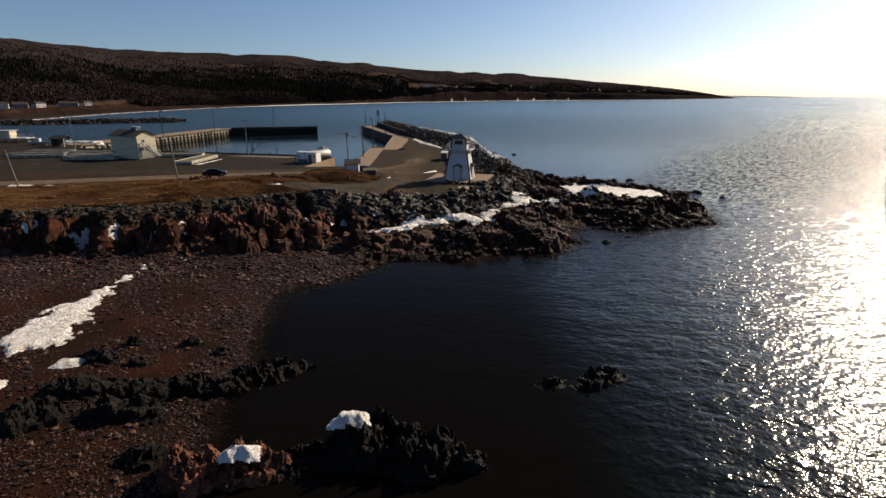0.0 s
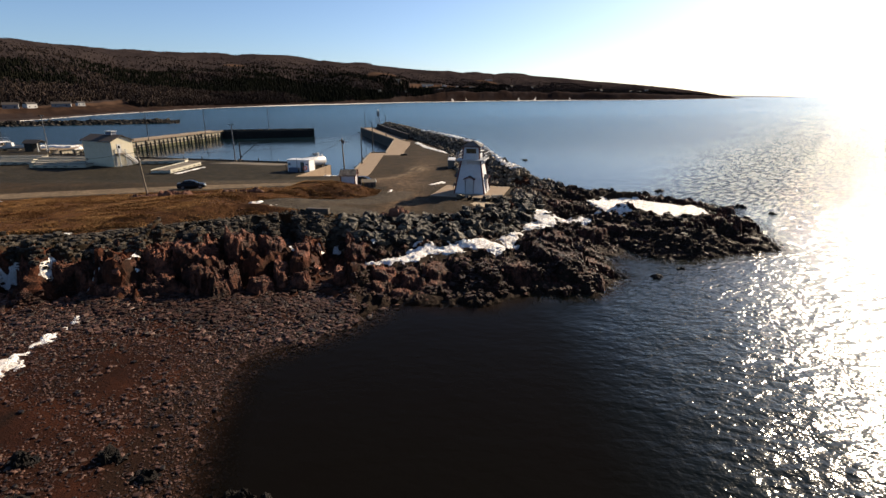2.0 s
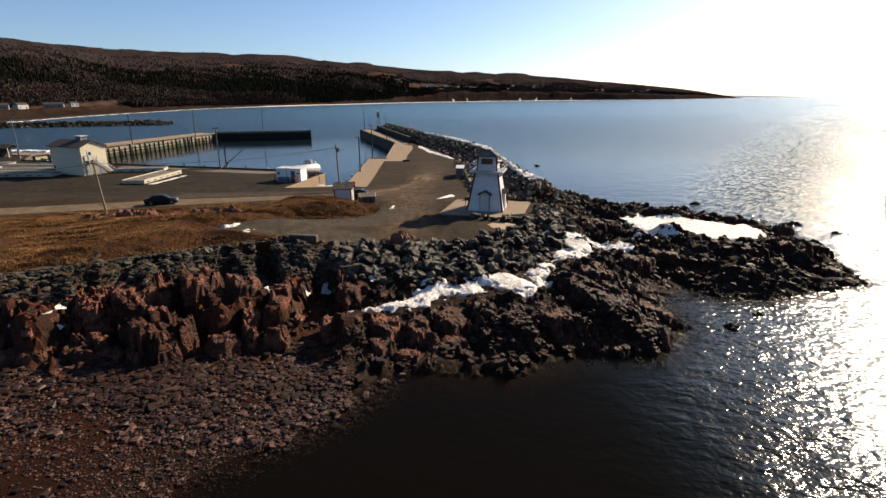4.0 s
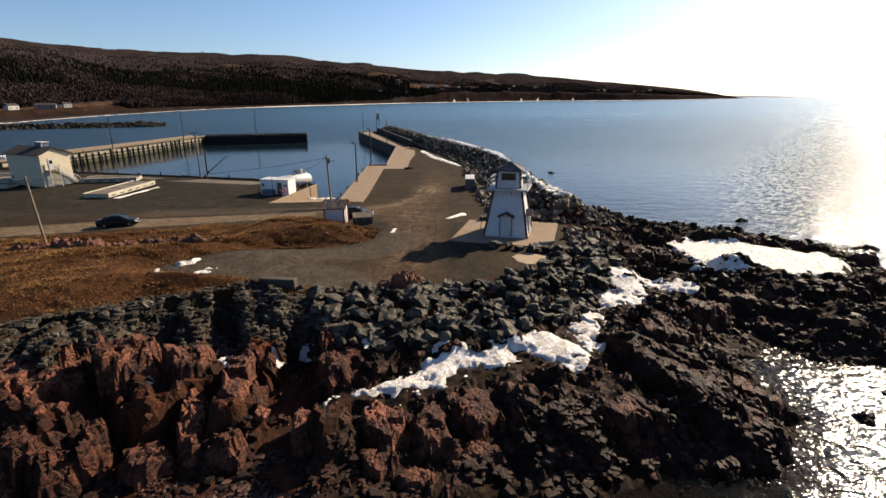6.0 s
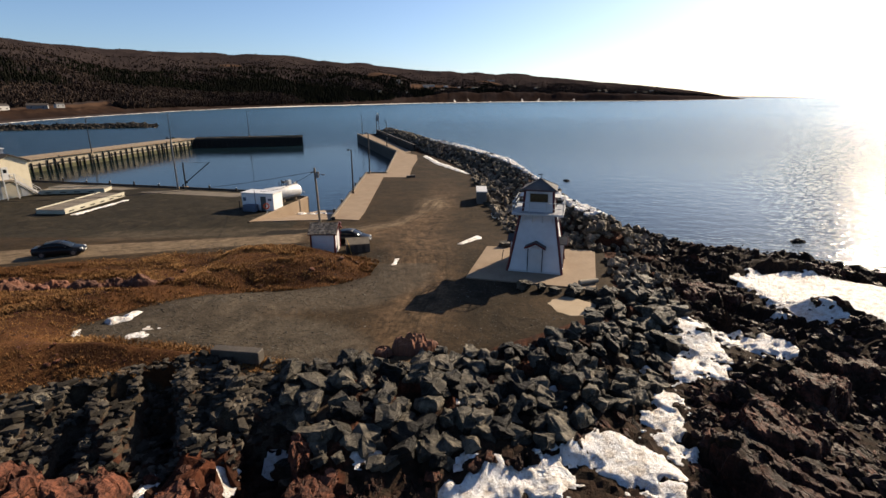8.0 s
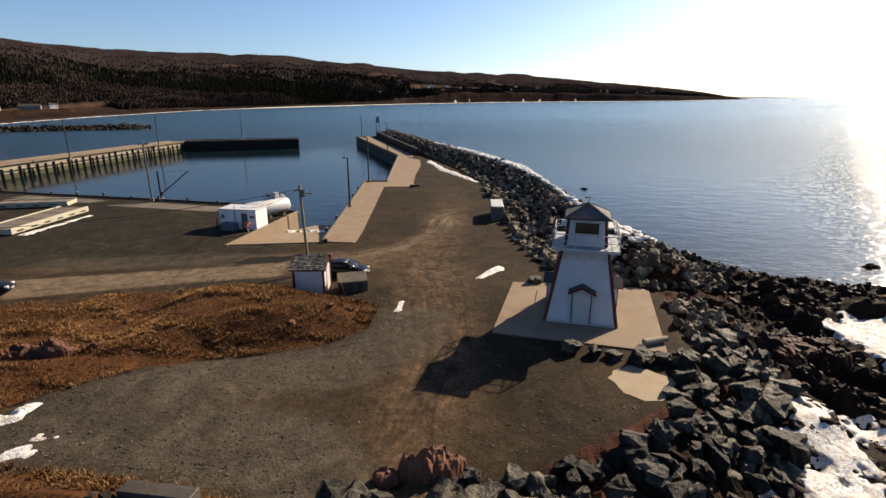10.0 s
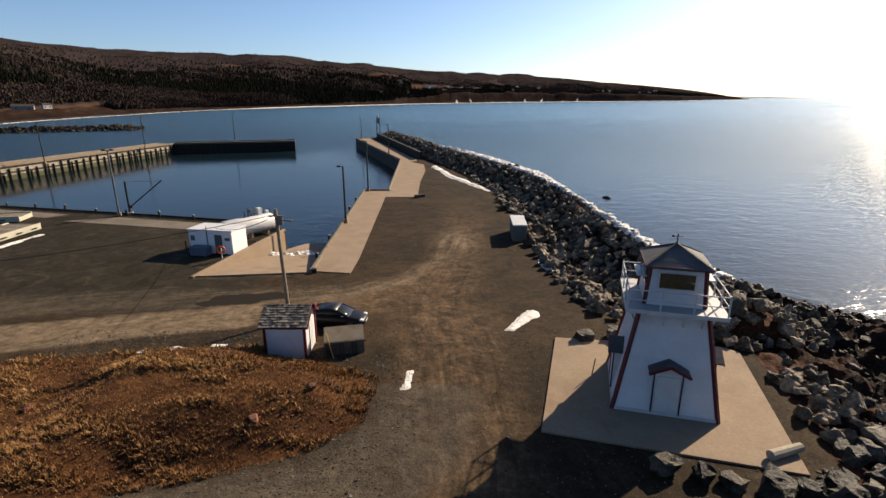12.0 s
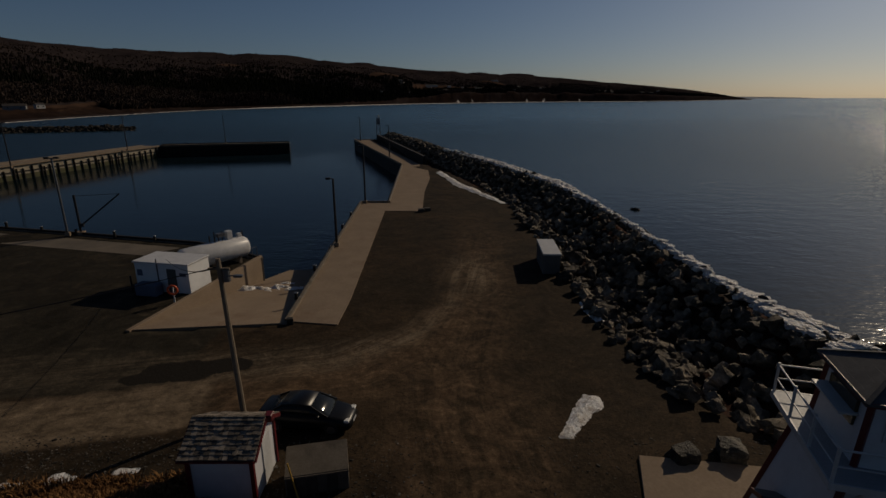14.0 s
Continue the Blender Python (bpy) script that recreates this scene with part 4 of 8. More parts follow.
def build_riprap():
    rng = np.random.default_rng(12)
    heap_thing = tagged(new("riprap"), "heap of grey-green angular boulders below the lot", "rock armour", kind="structure")
    front = heap(rng, -26, 15, 69, 101, 0.9, riprap_place)
    rows, count = [], 0
    front = [p for p in front if p[0] > -15 or rng.uniform() < 0.45]
    front.sort(key=lambda p: p[1] - 0.3 * p[0])
    lifts = land([p[0] for p in front], [p[1] for p in front])[0]
    for i, (x, y) in enumerate(front):
        s = rng.uniform(0.62, 1.38) * (1.3 if rng.uniform() < 0.15 else 1.0) * (0.55 if x < -15 else 0.78 if y > 90 else 1.0)
        z = lifts[i] + rng.uniform(-0.05, 0.35)
        turn = Euler((rng.uniform(-0.5, 0.5), rng.uniform(-0.5, 0.5), rng.uniform(0, 6.28)))
        k = int(rng.integers(0, len(BOULDER_MESHES)))
        size = Vector((s * rng.uniform(0.85, 1.3), s * rng.uniform(0.8, 1.1), s * rng.uniform(0.75, 1.1)))
        if count < 330:
            count += 1
            ob = new("boulder", BOULDER_MESHES[k])
            ob.parent = heap_thing
            ob.matrix_basis = Matrix.LocRotScale((x, y, z), turn, size)
        else:
            rows.append((x, y, z, *size, turn.z, k))
    small = []
    n = 44000
    x, y = rng.uniform(-58, 14, n), rng.uniform(54, 80, n)
    (z, masks), t = land(x, y), signed(TOP, x, y)
    band = (t < 0.6) & (t > -6.5) & (x < -10) & ((riprap_place(x, y) < 0.7) | (x < -14.5)) & (fbm(x / 2.5, y / 2.5, 3, 14) > 0.16)
    scree = (t < -5) & (z > 0.2) & (z < 2.2) & (y < 66) & (fbm(x / 2.2, y / 2.2, 3, 15) > 0.5)
    for i in np.nonzero(band | scree)[0]:
        s = rng.uniform(0.16, 0.5) * (1.5 if rng.uniform() < 0.1 else 1.0)
        small.append((x[i], y[i], z[i] + 0.12 * s, s * 1.25, s * 0.9, s * 0.85, rng.uniform(0, 6.28), rng.integers(0, 10)))
    small = np.array(small)
    upper = np.array(small)[:, 2] > 2.3
    rubble = surface("dark_rubble", (0.040, 0.035, 0.029), (0.115, 0.098, 0.078), 0.8, 9.0, 0.85, 0.6, 0.05, vary=0.6, island=True, spec=0.08)
    scatter("loose_stones", PLAIN_SHAPES, small[upper], rubble, "dark grey broken stones strewn below the lot's edge", "stones")
    scatter("fallen_stones", PLAIN_SHAPES, small[~upper], SHOREROCK, "dark red-brown stones fallen to the foot of the cliff", "stones")
    if rows:
        scatter("loose_boulders", BOULDER_SHAPES, rows, BOULDERS, "grey boulders heaped along the edge of the lot", "boulders")
    rows = []
    spots = heap(rng, -36, 21, 103, 286, 0.86, bank_place)
    xs, ys = np.array([p[0] for p in spots]), np.array([p[1] for p in spots])
    lifts, crest = land(xs, ys)[0], line_distance(CREST, xs, ys)
    for (x, y), lift, c in zip(spots, lifts, crest):
        s = rng.uniform(0.5, 1.1) * (1.5 if rng.uniform() < 0.08 else 1.0)
        rows.append((x, y, lift + rng.uniform(0.0, 0.5) + 0.35 * (c < 3), s * rng.uniform(0.85, 1.35), s, s * rng.uniform(0.7, 1.1), rng.uniform(0, 6.28), rng.integers(0, 14)))
    scatter("breakwater_boulders", BOULDER_SHAPES, rows, BOULDERS, "breakwater of heaped grey-brown quarry stone", "breakwater")


def build_crags():
    rng = np.random.default_rng(21)
    n = 1500
    x, y = rng.uniform(-62, -8, n), rng.uniform(55, 72, n)
    z, t = land(x, y)[0], signed(TOP, x, y)
    rib = ridged((x * 0.94 + y * 0.34) / 4.3, (-x * 0.34 + y * 0.94) / 15, 3, 21)
    ok = (t < np.where(x > -46, -4.5, -1.5)) & (t > -13.5) & (rib > rng.uniform(0.5, 0.8, n)) & (riprap_place(x, y) < 0.4) & (z > 0.4)
    rows = []
    for i in np.nonzero(ok)[0]:
        s = rng.uniform(0.25, 0.7) if rng.uniform() < 0.8 else rng.uniform(0.7, 1.2)
        rows.append((x[i], y[i], z[i] - 0.1 * s, s, s * rng.uniform(0.9, 1.5), s * rng.uniform(0.9, 1.6), rng.uniform(-0.9, 0.4), rng.integers(0, 12)))
    scatter("cliff_crags", OUTCROP_SHAPES, rows, REDROCKS, "broken red-brown cliff rock with angular blocks", "cliff rock")
    rows = []
    n = 2600
    x, y = rng.uniform(-12, 22, n), rng.uniform(60, 80, n)
    z = land(x, y)[0]
    shelf = line_distance(LEDGE, x, y)
    ok = (z > 0.2) & (riprap_place(x, y) < 0.3) & (shelf > 1.5)
    for i in np.nonzero(ok)[0]:
        s = rng.uniform(0.22, 0.7)
        rows.append((x[i], y[i], z[i] - 0.2 * s, s, s * rng.uniform(1.0, 2.2), s * rng.uniform(0.5, 1.1), rng.uniform(-0.5, 0.1), rng.integers(0, 8)))
    scatter("reef_crags", OUTCROP_SHAPES, rows, REEFROCK, "dark red-brown broken rock of the reef below the ledge", "reef rock")
    n = 12000
    x, y = rng.uniform(8, 50, n), rng.uniform(60, 122, n)
    z = land(x, y)[0]
    ok = (z > -0.4) & (z < 3.4) & ~((y > 100) & (x < 14.5)) & (signed(SNOWFIELD, x, y) < -0.8)
    rows = []
    for i in np.nonzero(ok)[0]:
        s = rng.uniform(0.12, 0.4) * (2.2 if rng.uniform() < 0.10 else 1.0)
        rows.append((x[i], y[i], z[i] - 0.1 * s, s * rng.uniform(0.8, 1.5), s * 1.2, s * rng.uniform(0.5, 0.9), rng.uniform(-0.7, 0.3), rng.integers(0, 8)))
    scatter("shore_rocks", OUTCROP_SHAPES[:8], rows, SHOREROCK, "dark weedy rocks along the water's edge", "shore rocks")


def rock_mass(name, cx, cy, rx, ry, high, turn, seed, label, material=None):
    """A low jagged rock standing out of the water or the shingle: one rugged mass with broken, tilted tops."""
    step = 0.11 if rx > 0.9 else 0.07
    u, v = np.arange(-rx * 1.25, rx * 1.25, step), np.arange(-ry * 1.3, ry * 1.3, step)
    U, V = np.meshgrid(u, v)
    c, s = math.cos(radians(turn)), math.sin(radians(turn))
    jx, jy = 0.16 * (fbm(U / 0.3, V / 0.3, 2, seed + 40) - 0.5), 0.16 * (fbm(U / 0.3, V / 0.3, 2, seed + 50) - 0.5)
    X, Y = cx + c * (U + jx) - s * (V + jy), cy + s * (U + jx) + c * (V + jy)
    q = np.hypot(U / rx, V / ry) + 0.9 * (fbm(U / (0.5 + 0.25 * rx), V / (0.5 + 0.25 * ry), 3, seed) - 0.5)
    body = np.sqrt(np.clip(1 - q * q, 0, 1))
    jag = 0.55 * facets(U / 0.9 + 7, V / 1.1, seed + 3) + 0.33 * facets(U / 0.42, V / 0.5 + 3, seed + 7) + 0.12 * facets(U / 0.22, V / 0.24, seed + 9)
    gap = ridged(U / 1.5, V / 3.0, 2, seed + 13)
    Z = np.maximum(land(X, Y)[0], -0.6) - 0.25 + high * body * (0.38 + 1.05 * jag) * (0.65 + 0.45 * gap) + 0.3 * smooth01(body * 4)
    faces = grid_faces(len(u), len(v))
    faces = faces[(q.ravel()[faces] < 1.05).any(axis=1)]
    used, inv = np.unique(faces.ravel(), return_inverse=True)
    ob = sheet(name, np.stack([X, Y, Z], -1).reshape(-1, 3)[used], inv.reshape(-1, 4), material or DARKROCK)
    return tagged(ob, label, "rock")


BEACHROCK = "dark jagged rock on the shingle beach"
AWASH = "black rock awash off the point"
ROCKS = (("near_rock", -2.6, 24.2, 5.0, 2.5, 2.0, -4, 1, "black wet rock in the shallows with snow on it"), ("near_rock", -8.0, 23.4, 3.4, 1.7, 1.0, 10, 2, "black wet rock at the beach's edge"), ("near_rock", -11.6, 22.6, 3.4, 1.8, 1.9, 8, 22, "black and red rock at the beach's edge with dirty snow", REDROCKS),
         ("sea_rock", 7.2, 31.5, 2.6, 1.0, 0.75, -10, 3, "low wet rock awash in the sea"), ("sea_rock", 11.0, 32.1, 2.9, 1.3, 1.0, 20, 4, "low wet rock awash in the sea"), ("sea_rock", 4.0, 33.1, 0.45, 0.4, 0.45, 0, 5, "small stone awash in the sea"),
         ("beach_rock", -12.2, 32.8, 2.6, 1.6, 1.3, 20, 6, BEACHROCK), ("beach_rock", -16.0, 30.6, 2.9, 0.9, 0.9, 4, 7, BEACHROCK), ("beach_rock", -20.0, 29.6, 2.6, 1.2, 1.1, 0, 8, BEACHROCK), ("beach_rock", -24.2, 29.6, 2.4, 1.0, 0.9, 6, 9, BEACHROCK), ("beach_rock", -20.0, 27.4, 2.2, 0.9, 1.0, 5, 10, BEACHROCK),
         ("beach_rock", -24.6, 26.4, 1.9, 1.7, 1.2, 30, 11, BEACHROCK), ("beach_rock", -25.4, 33.6, 1.2, 0.8, 0.8, -20, 12, BEACHROCK), ("beach_rock", -16.4, 23.4, 1.1, 0.8, 0.8, 30, 23, BEACHROCK), ("beach_rock", -24.1, 36.0, 0.6, 0.35, 0.5, 0, 24, BEACHROCK), ("beach_rock", -20.0, 36.9, 0.6, 0.4, 0.6, 0, 25, BEACHROCK), ("beach_rock", -17.3, 35.6, 0.5, 0.4, 0.5, 0, 26, BEACHROCK), ("beach_rock", -22.2, 33.2, 0.7, 0.4, 0.5, 0, 27, BEACHROCK),
         ("skerry", 44.4, 120.4, 1.9, 0.8, 0.8, 10, 13, AWASH), ("skerry", 48.7, 107.3, 1.6, 0.7, 0.8, -10, 14, AWASH), ("skerry", 51.8, 104.5, 2.3, 0.9, 0.9, -15, 15, AWASH), ("skerry", 55.3, 98.6, 1.6, 0.7, 0.8, 0, 16, AWASH), ("skerry", 22.4, 67.2, 1.4, 0.7, 0.7, 10, 17, AWASH),
         ("skerry", 24.2, 174.0, 1.3, 0.8, 1.4, 0, 18, "black rock standing in the sea"), ("skerry", 26.6, 70.0, 0.9, 0.5, 0.6, 0, 19, AWASH), ("skerry", 53.8, 90.0, 1.3, 0.6, 0.7, 0, 20, AWASH), ("skerry", 3.2, 57.2, 0.8, 0.4, 0.4, 0, 21, "pale slab awash below the cliff"))


def outcrop(cx, cy, rx, ry, top, turn, seed, material, parent):
    """A rugged knob of bedded rock: sheer to the beach, its top broken into ribs that fall away towards the sea."""
    step = 0.13 if rx * ry < 9 else 0.17
    u, v = np.arange(-rx * 1.35, rx * 1.35, step), np.arange(-ry * 1.3, ry * 1.3, step)
    U, V = np.meshgrid(u, v)
    c, s = math.cos(radians(turn)), math.sin(radians(turn))
    jx, jy = 0.3 * (fbm(U / 0.5, V / 0.5, 2, seed + 40) - 0.5), 0.3 * (fbm(U / 0.5, V / 0.5, 2, seed + 50) - 0.5)
    X, Y = cx + c * (U + jx) - s * (V + jy), cy + s * (U + jx) + c * (V + jy)
    q = np.hypot(U / rx, V / ry) + 0.75 * (fbm(U / 1.3, V / 1.9, 3, seed) - 0.5) + 0.25 * (facets(U / 0.7, V / 1.3, seed + 2) - 0.5)
    body = smooth01((1.05 - q) / 0.42)
    ribs = facets(U / 1.0 + 7, V / 2.3, seed + 3)
    jag = 0.95 * ribs + 0.42 * facets(U / 0.45, V / 0.8 + 3, seed + 7) + 0.16 * facets(U / 0.2, V / 0.3, seed + 9) - 0.78
    G = np.maximum(land(X, Y)[0], -0.5)
    rise = np.maximum(top - G, 0.35)
    crest = top - 0.20 * (U / rx) * rise - 0.10 * np.maximum(-V / ry, 0) * rise + np.minimum(0.42 * rise, 1.1) * jag
    Z = (G - 0.35) * (1 - body) + crest * body
    faces = grid_faces(len(u), len(v))
    faces = faces[(q.ravel()[faces] < 1.12).any(axis=1)]
    used, inv = np.unique(faces.ravel(), return_inverse=True)
    ob = sheet("crag", np.stack([X, Y, Z], -1).reshape(-1, 3)[used], inv.reshape(-1, 4), material)
    ob.parent = parent
    return ob


# centre, half widths across and along the beds, height of the top, turn
CLIFF_CRAGS = ((-42.5, 62.8, 3.2, 3.0, 3.6, 10), (-38.0, 62.6, 2.6, 2.8, 3.4, -8), (-34.3, 63.0, 2.6, 3.2, 3.8, 5), (-31.0, 64.4, 1.8, 3.0, 4.3, 12), (-28.2, 66.0, 3.0, 2.6, 4.5, 8), (-33.0, 59.2, 1.8, 1.4, 2.2, 0), (-29.6, 59.9, 2.0, 1.6, 2.4, 0), (-48.0, 62.5, 3.0, 2.8, 3.6, 0), (-54.0, 62.0, 3.2, 2.6, 3.4, 5),
               (-24.6, 61.2, 3.2, 2.5, 3.0, -6), (-24.2, 67.8, 2.0, 2.4, 4.7, 8), (-20.9, 68.4, 1.3, 2.0, 4.2, 5), (-17.2, 67.2, 1.0, 3.4, 3.5, 14), (-18.8, 64.4, 0.9, 2.4, 2.6, 18), (-16.0, 62.4, 1.3, 1.6, 1.9, 0), (-19.8, 61.4, 1.5, 1.2, 1.9, 10),
               (-12.4, 64.2, 0.9, 1.3, 1.8, 10), (-8.0, 65.0, 1.6, 2.4, 1.6, 15), (-8.1, 62.0, 1.3, 1.2, 1.2, 0), (-5.0, 64.8, 1.7, 2.7, 1.4, 10), (-2.2, 66.6, 1.9, 2.8, 1.5, 6), (-2.0, 63.2, 1.3, 1.0, 0.9, 0), (-6.0, 61.2, 1.2, 0.8, 0.8, 0), (1.3, 67.0, 1.8, 2.8, 1.5, 12), (-10.6, 63.6, 1.2, 1.6, 1.4, 8), (-11.0, 61.5, 1.0, 0.8, 1.0, 0), (-11.9, 69.6, 1.2, 2.2, 3.0, 6), (-12.6, 72.4, 0.9, 1.5, 3.4, 0))
REEF_CRAGS = ((6.2, 66.8, 1.9, 4.4, 2.0, 25), (3.4, 67.6, 1.5, 2.4, 1.6, 15), (11.5, 70.5, 2.8, 6.0, 2.5, 22), (13.8, 65.5, 1.8, 3.0, 1.4, 20), (15.6, 69.2, 1.2, 3.2, 1.3, 30), (12.6, 75.2, 2.2, 2.6, 2.8, 10), (18.5, 80.2, 2.6, 2.0, 2.4, -20), (22.5, 83.0, 2.6, 1.5, 2.2, -15),
              (27.0, 83.5, 3.2, 1.6, 2.2, -10), (33.0, 84.3, 3.4, 1.8, 2.6, -8), (39.5, 86.0, 3.0, 2.2, 2.5, 10), (44.0, 88.5, 1.8, 3.0, 1.6, 20), (25.0, 79.5, 3.0, 1.3, 1.0, -10), (32.0, 79.6, 3.5, 1.4, 1.1, 10), (41.0, 80.5, 3.0, 1.5, 1.0, -10), (17.6, 95.0, 2.3, 2.6, 3.0, 10), (20.6, 95.2, 1.3, 2.0, 2.6, 0),
              (28.0, 104.2, 3.0, 1.2, 2.2, -5), (35.0, 102.6, 3.0, 1.2, 2.3, -8), (41.5, 100.0, 2.4, 1.3, 2.2, -20), (46.0, 97.0, 1.8, 1.2, 1.6, 0))


def build_outcrops():
    cliff = tagged(new("cliff"), "red-brown cliff of bedded, broken rock above the beach", "cliff", kind="structure")
    for k, row in enumerate(CLIFF_CRAGS):
        outcrop(*row, 200 + 17 * k, REDROCKS, cliff)
    reef = tagged(new("reef"), "dark red-brown rock ribs running into the sea", "reef", kind="structure")
    for k, row in enumerate(REEF_CRAGS):
        outcrop(*row, 900 + 17 * k, REEFROCK, reef)


def build_reefs():
    rng = np.random.default_rng(88)
    rubble = []
    for args in ROCKS:
        rock_mass(*args)
        name, cx, cy, rx, ry, high, turn = args[:7]
        if name in ("beach_rock", "near_rock"):
            for i in range(int(26 * rx)):
                a, q = rng.uniform(0, 6.28), rng.uniform(0.6, 1.5)
                x, y, s = cx + rx * q * math.cos(a), cy + ry * q * math.sin(a), rng.uniform(0.12, 0.42)
                rubble.append((x, y, ground_z(x, y) + 0.1 * s, s * 1.3, s, s * 0.9, rng.uniform(0, 6.28), rng.integers(0, 10)))
    scatter("rock_rubble", PLAIN_SHAPES, rubble, DARKROCK, "black broken stones round the beach rocks", "stones")


def build_cobbles():
    rng = np.random.default_rng(31)
    n = 180000
    x, y = rng.uniform(-60, -6, n), rng.uniform(11, 61, n)
    z, masks = land(x, y)
    s_line = signed(SHORE, x, y)
    ok = (s_line > -2.5) & (masks["beach"] > 0.4) & (z < 2.4)
    thick = fbm(x / 4, y / 4, 3, 71) + 0.25 * (y > 48) + 0.12 * (x > -24)
    # thinning out where the beach runs on
    thick = thick * (0.3 + 0.7 * smooth01((x + 60) / 14) * smooth01((y - 11) / 10))
    ok &= rng.uniform(0.25, 0.95, n) < thick
    i = np.nonzero(ok)[0][:54000]
    s = rng.uniform(0.05, 0.15, len(i)) * (1 + 1.5 * (rng.uniform(0, 1, len(i)) < 0.06)) * (1 + 0.5 * (y[i] > 51))
    rows = np.stack([x[i], y[i], z[i] + 0.15 * s, s * 1.15, s, s * 0.8, rng.uniform(0, 6.28, len(i)), rng.integers(0, 10, len(i))], -1)
    scatter("beach_cobbles", PLAIN_SHAPES, rows, COBBLE, "red-brown cobbles and shingle on the beach", "shingle")


def tuft_shape(seed):
    rng = np.random.default_rng(seed)
    v, f = [], []
    for i in range(5):
        a, lean = rng.uniform(0, 6.28), rng.uniform(0.15, 0.85)
        w = 0.06
        s = np.array([-math.sin(a), math.cos(a), 0]) * w
        foot = np.array([0.12 * math.cos(a), 0.12 * math.sin(a), -0.05])
        mid = foot + np.array([lean * 0.35 * math.cos(a), lean * 0.35 * math.sin(a), 0.6])
        tip = foot + np.array([lean * math.cos(a), lean * math.sin(a), 0.72 + 0.3 * (1 - lean)])
        k = len(v)
        v += [tuple(foot - s), tuple(foot + s), tuple(mid + s * 0.8), tuple(mid - s * 0.8), tuple(tip)]
        f += [(k, k + 1, k + 2), (k, k + 2, k + 3), (k + 3, k + 2, k + 4)]
    return np.array(v), np.array(f)


def build_grass():
    rng = np.random.default_rng(41)
    n = 150000
    x, y = rng.uniform(-72, -11, n), rng.uniform(64, 104, n)
    g = signed(GRASS, x, y)
    patch = fbm(x / 3.4, y / 1.1, 4, 81)
    ok = (g > -0.3) & (rng.uniform(0.12, 0.75, n) < patch + 0.1 * (y > 84))
    i = np.nonzero(ok)[0][:80000]
    z = land(x[i], y[i])[0]
    s = rng.uniform(0.08, 0.22, len(i)) * (0.4 + 1.0 * patch[i]) * np.where(patch[i] > 0.58, 1.6, 1.0)
    rows = np.stack([x[i], y[i], z, s * 1.3, s * 1.3, s * 1.05, rng.uniform(0, 6.28, len(i)), rng.integers(0, 4, len(i))], -1)
    scatter("dry_grass", [tuft_shape(i) for i in range(4)], rows, STRAW, "golden brown dead grass on the bank", "grass")
    k = rng.integers(0, n, 9000)
    bare = (g[k] > 0.2) & (x[k] > -34) & (fbm(x[k] / 2.6, y[k] / 2.6, 3, 83) > 0.57)
    k = k[bare][:420]
    s = rng.uniform(0.07, 0.22, len(k)) * np.where(rng.uniform(0, 1, len(k)) < 0.08, 2.2, 1.0)
    rows = np.stack([x[k], y[k], land(x[k], y[k])[0] + 0.1 * s, s * 1.5, s, s * 0.7, rng.uniform(0, 6.28, len(k)), rng.integers(0, 10, len(k))], -1)
    scatter("bank_stones", PLAIN_SHAPES, rows, REDROCKS, "small red-brown stones lying in the bare patches of the bank", "stones")


def build_gravel():
    """Loose gravel stones swept to the edges of the lot."""
    rng = np.random.default_rng(46)
    n = 60000
    x, y = rng.uniform(-34, 8, n), rng.uniform(78, 106, n)
    g, t = signed(GRASS, x, y), signed(TOP, x, y)
    lane = line_distance([(-9.5, 76), (-8.5, 92), (-8, 103), (-9.3, 113)], x, y)
    ok = (g < -0.1) & (t > 0.2) & (rng.uniform(0, 1, n) < 0.12 + 0.75 * np.exp(-np.abs(g + 1.5) / 2.2) + 0.35 * np.exp(-t / 2.0)) & (lane > rng.uniform(0.5, 4.0, n)) & (np.hypot(x - 4.3, y - 88.1) > 2.1) & (signed([(-3.75, 94.5), (7.2, 91.5), (10.2, 102.4), (-1.0, 104.5)], x, y) < -0.1)
    k = np.nonzero(ok)[0][:14000]
    s = rng.uniform(0.03, 0.085, len(k)) * np.where(rng.uniform(0, 1, len(k)) < 0.04, 2.0, 1.0)
    rows = np.stack([x[k], y[k], land(x[k], y[k])[0] + 0.1 * s, s * 1.3, s, s * 0.7, rng.uniform(0, 6.28, len(k)), rng.integers(0, 10, len(k))], -1)
    scatter("loose_gravel", PLAIN_SHAPES, rows, GRAVEL, "grey gravel stones lying loose along the lot's edges", "gravel")


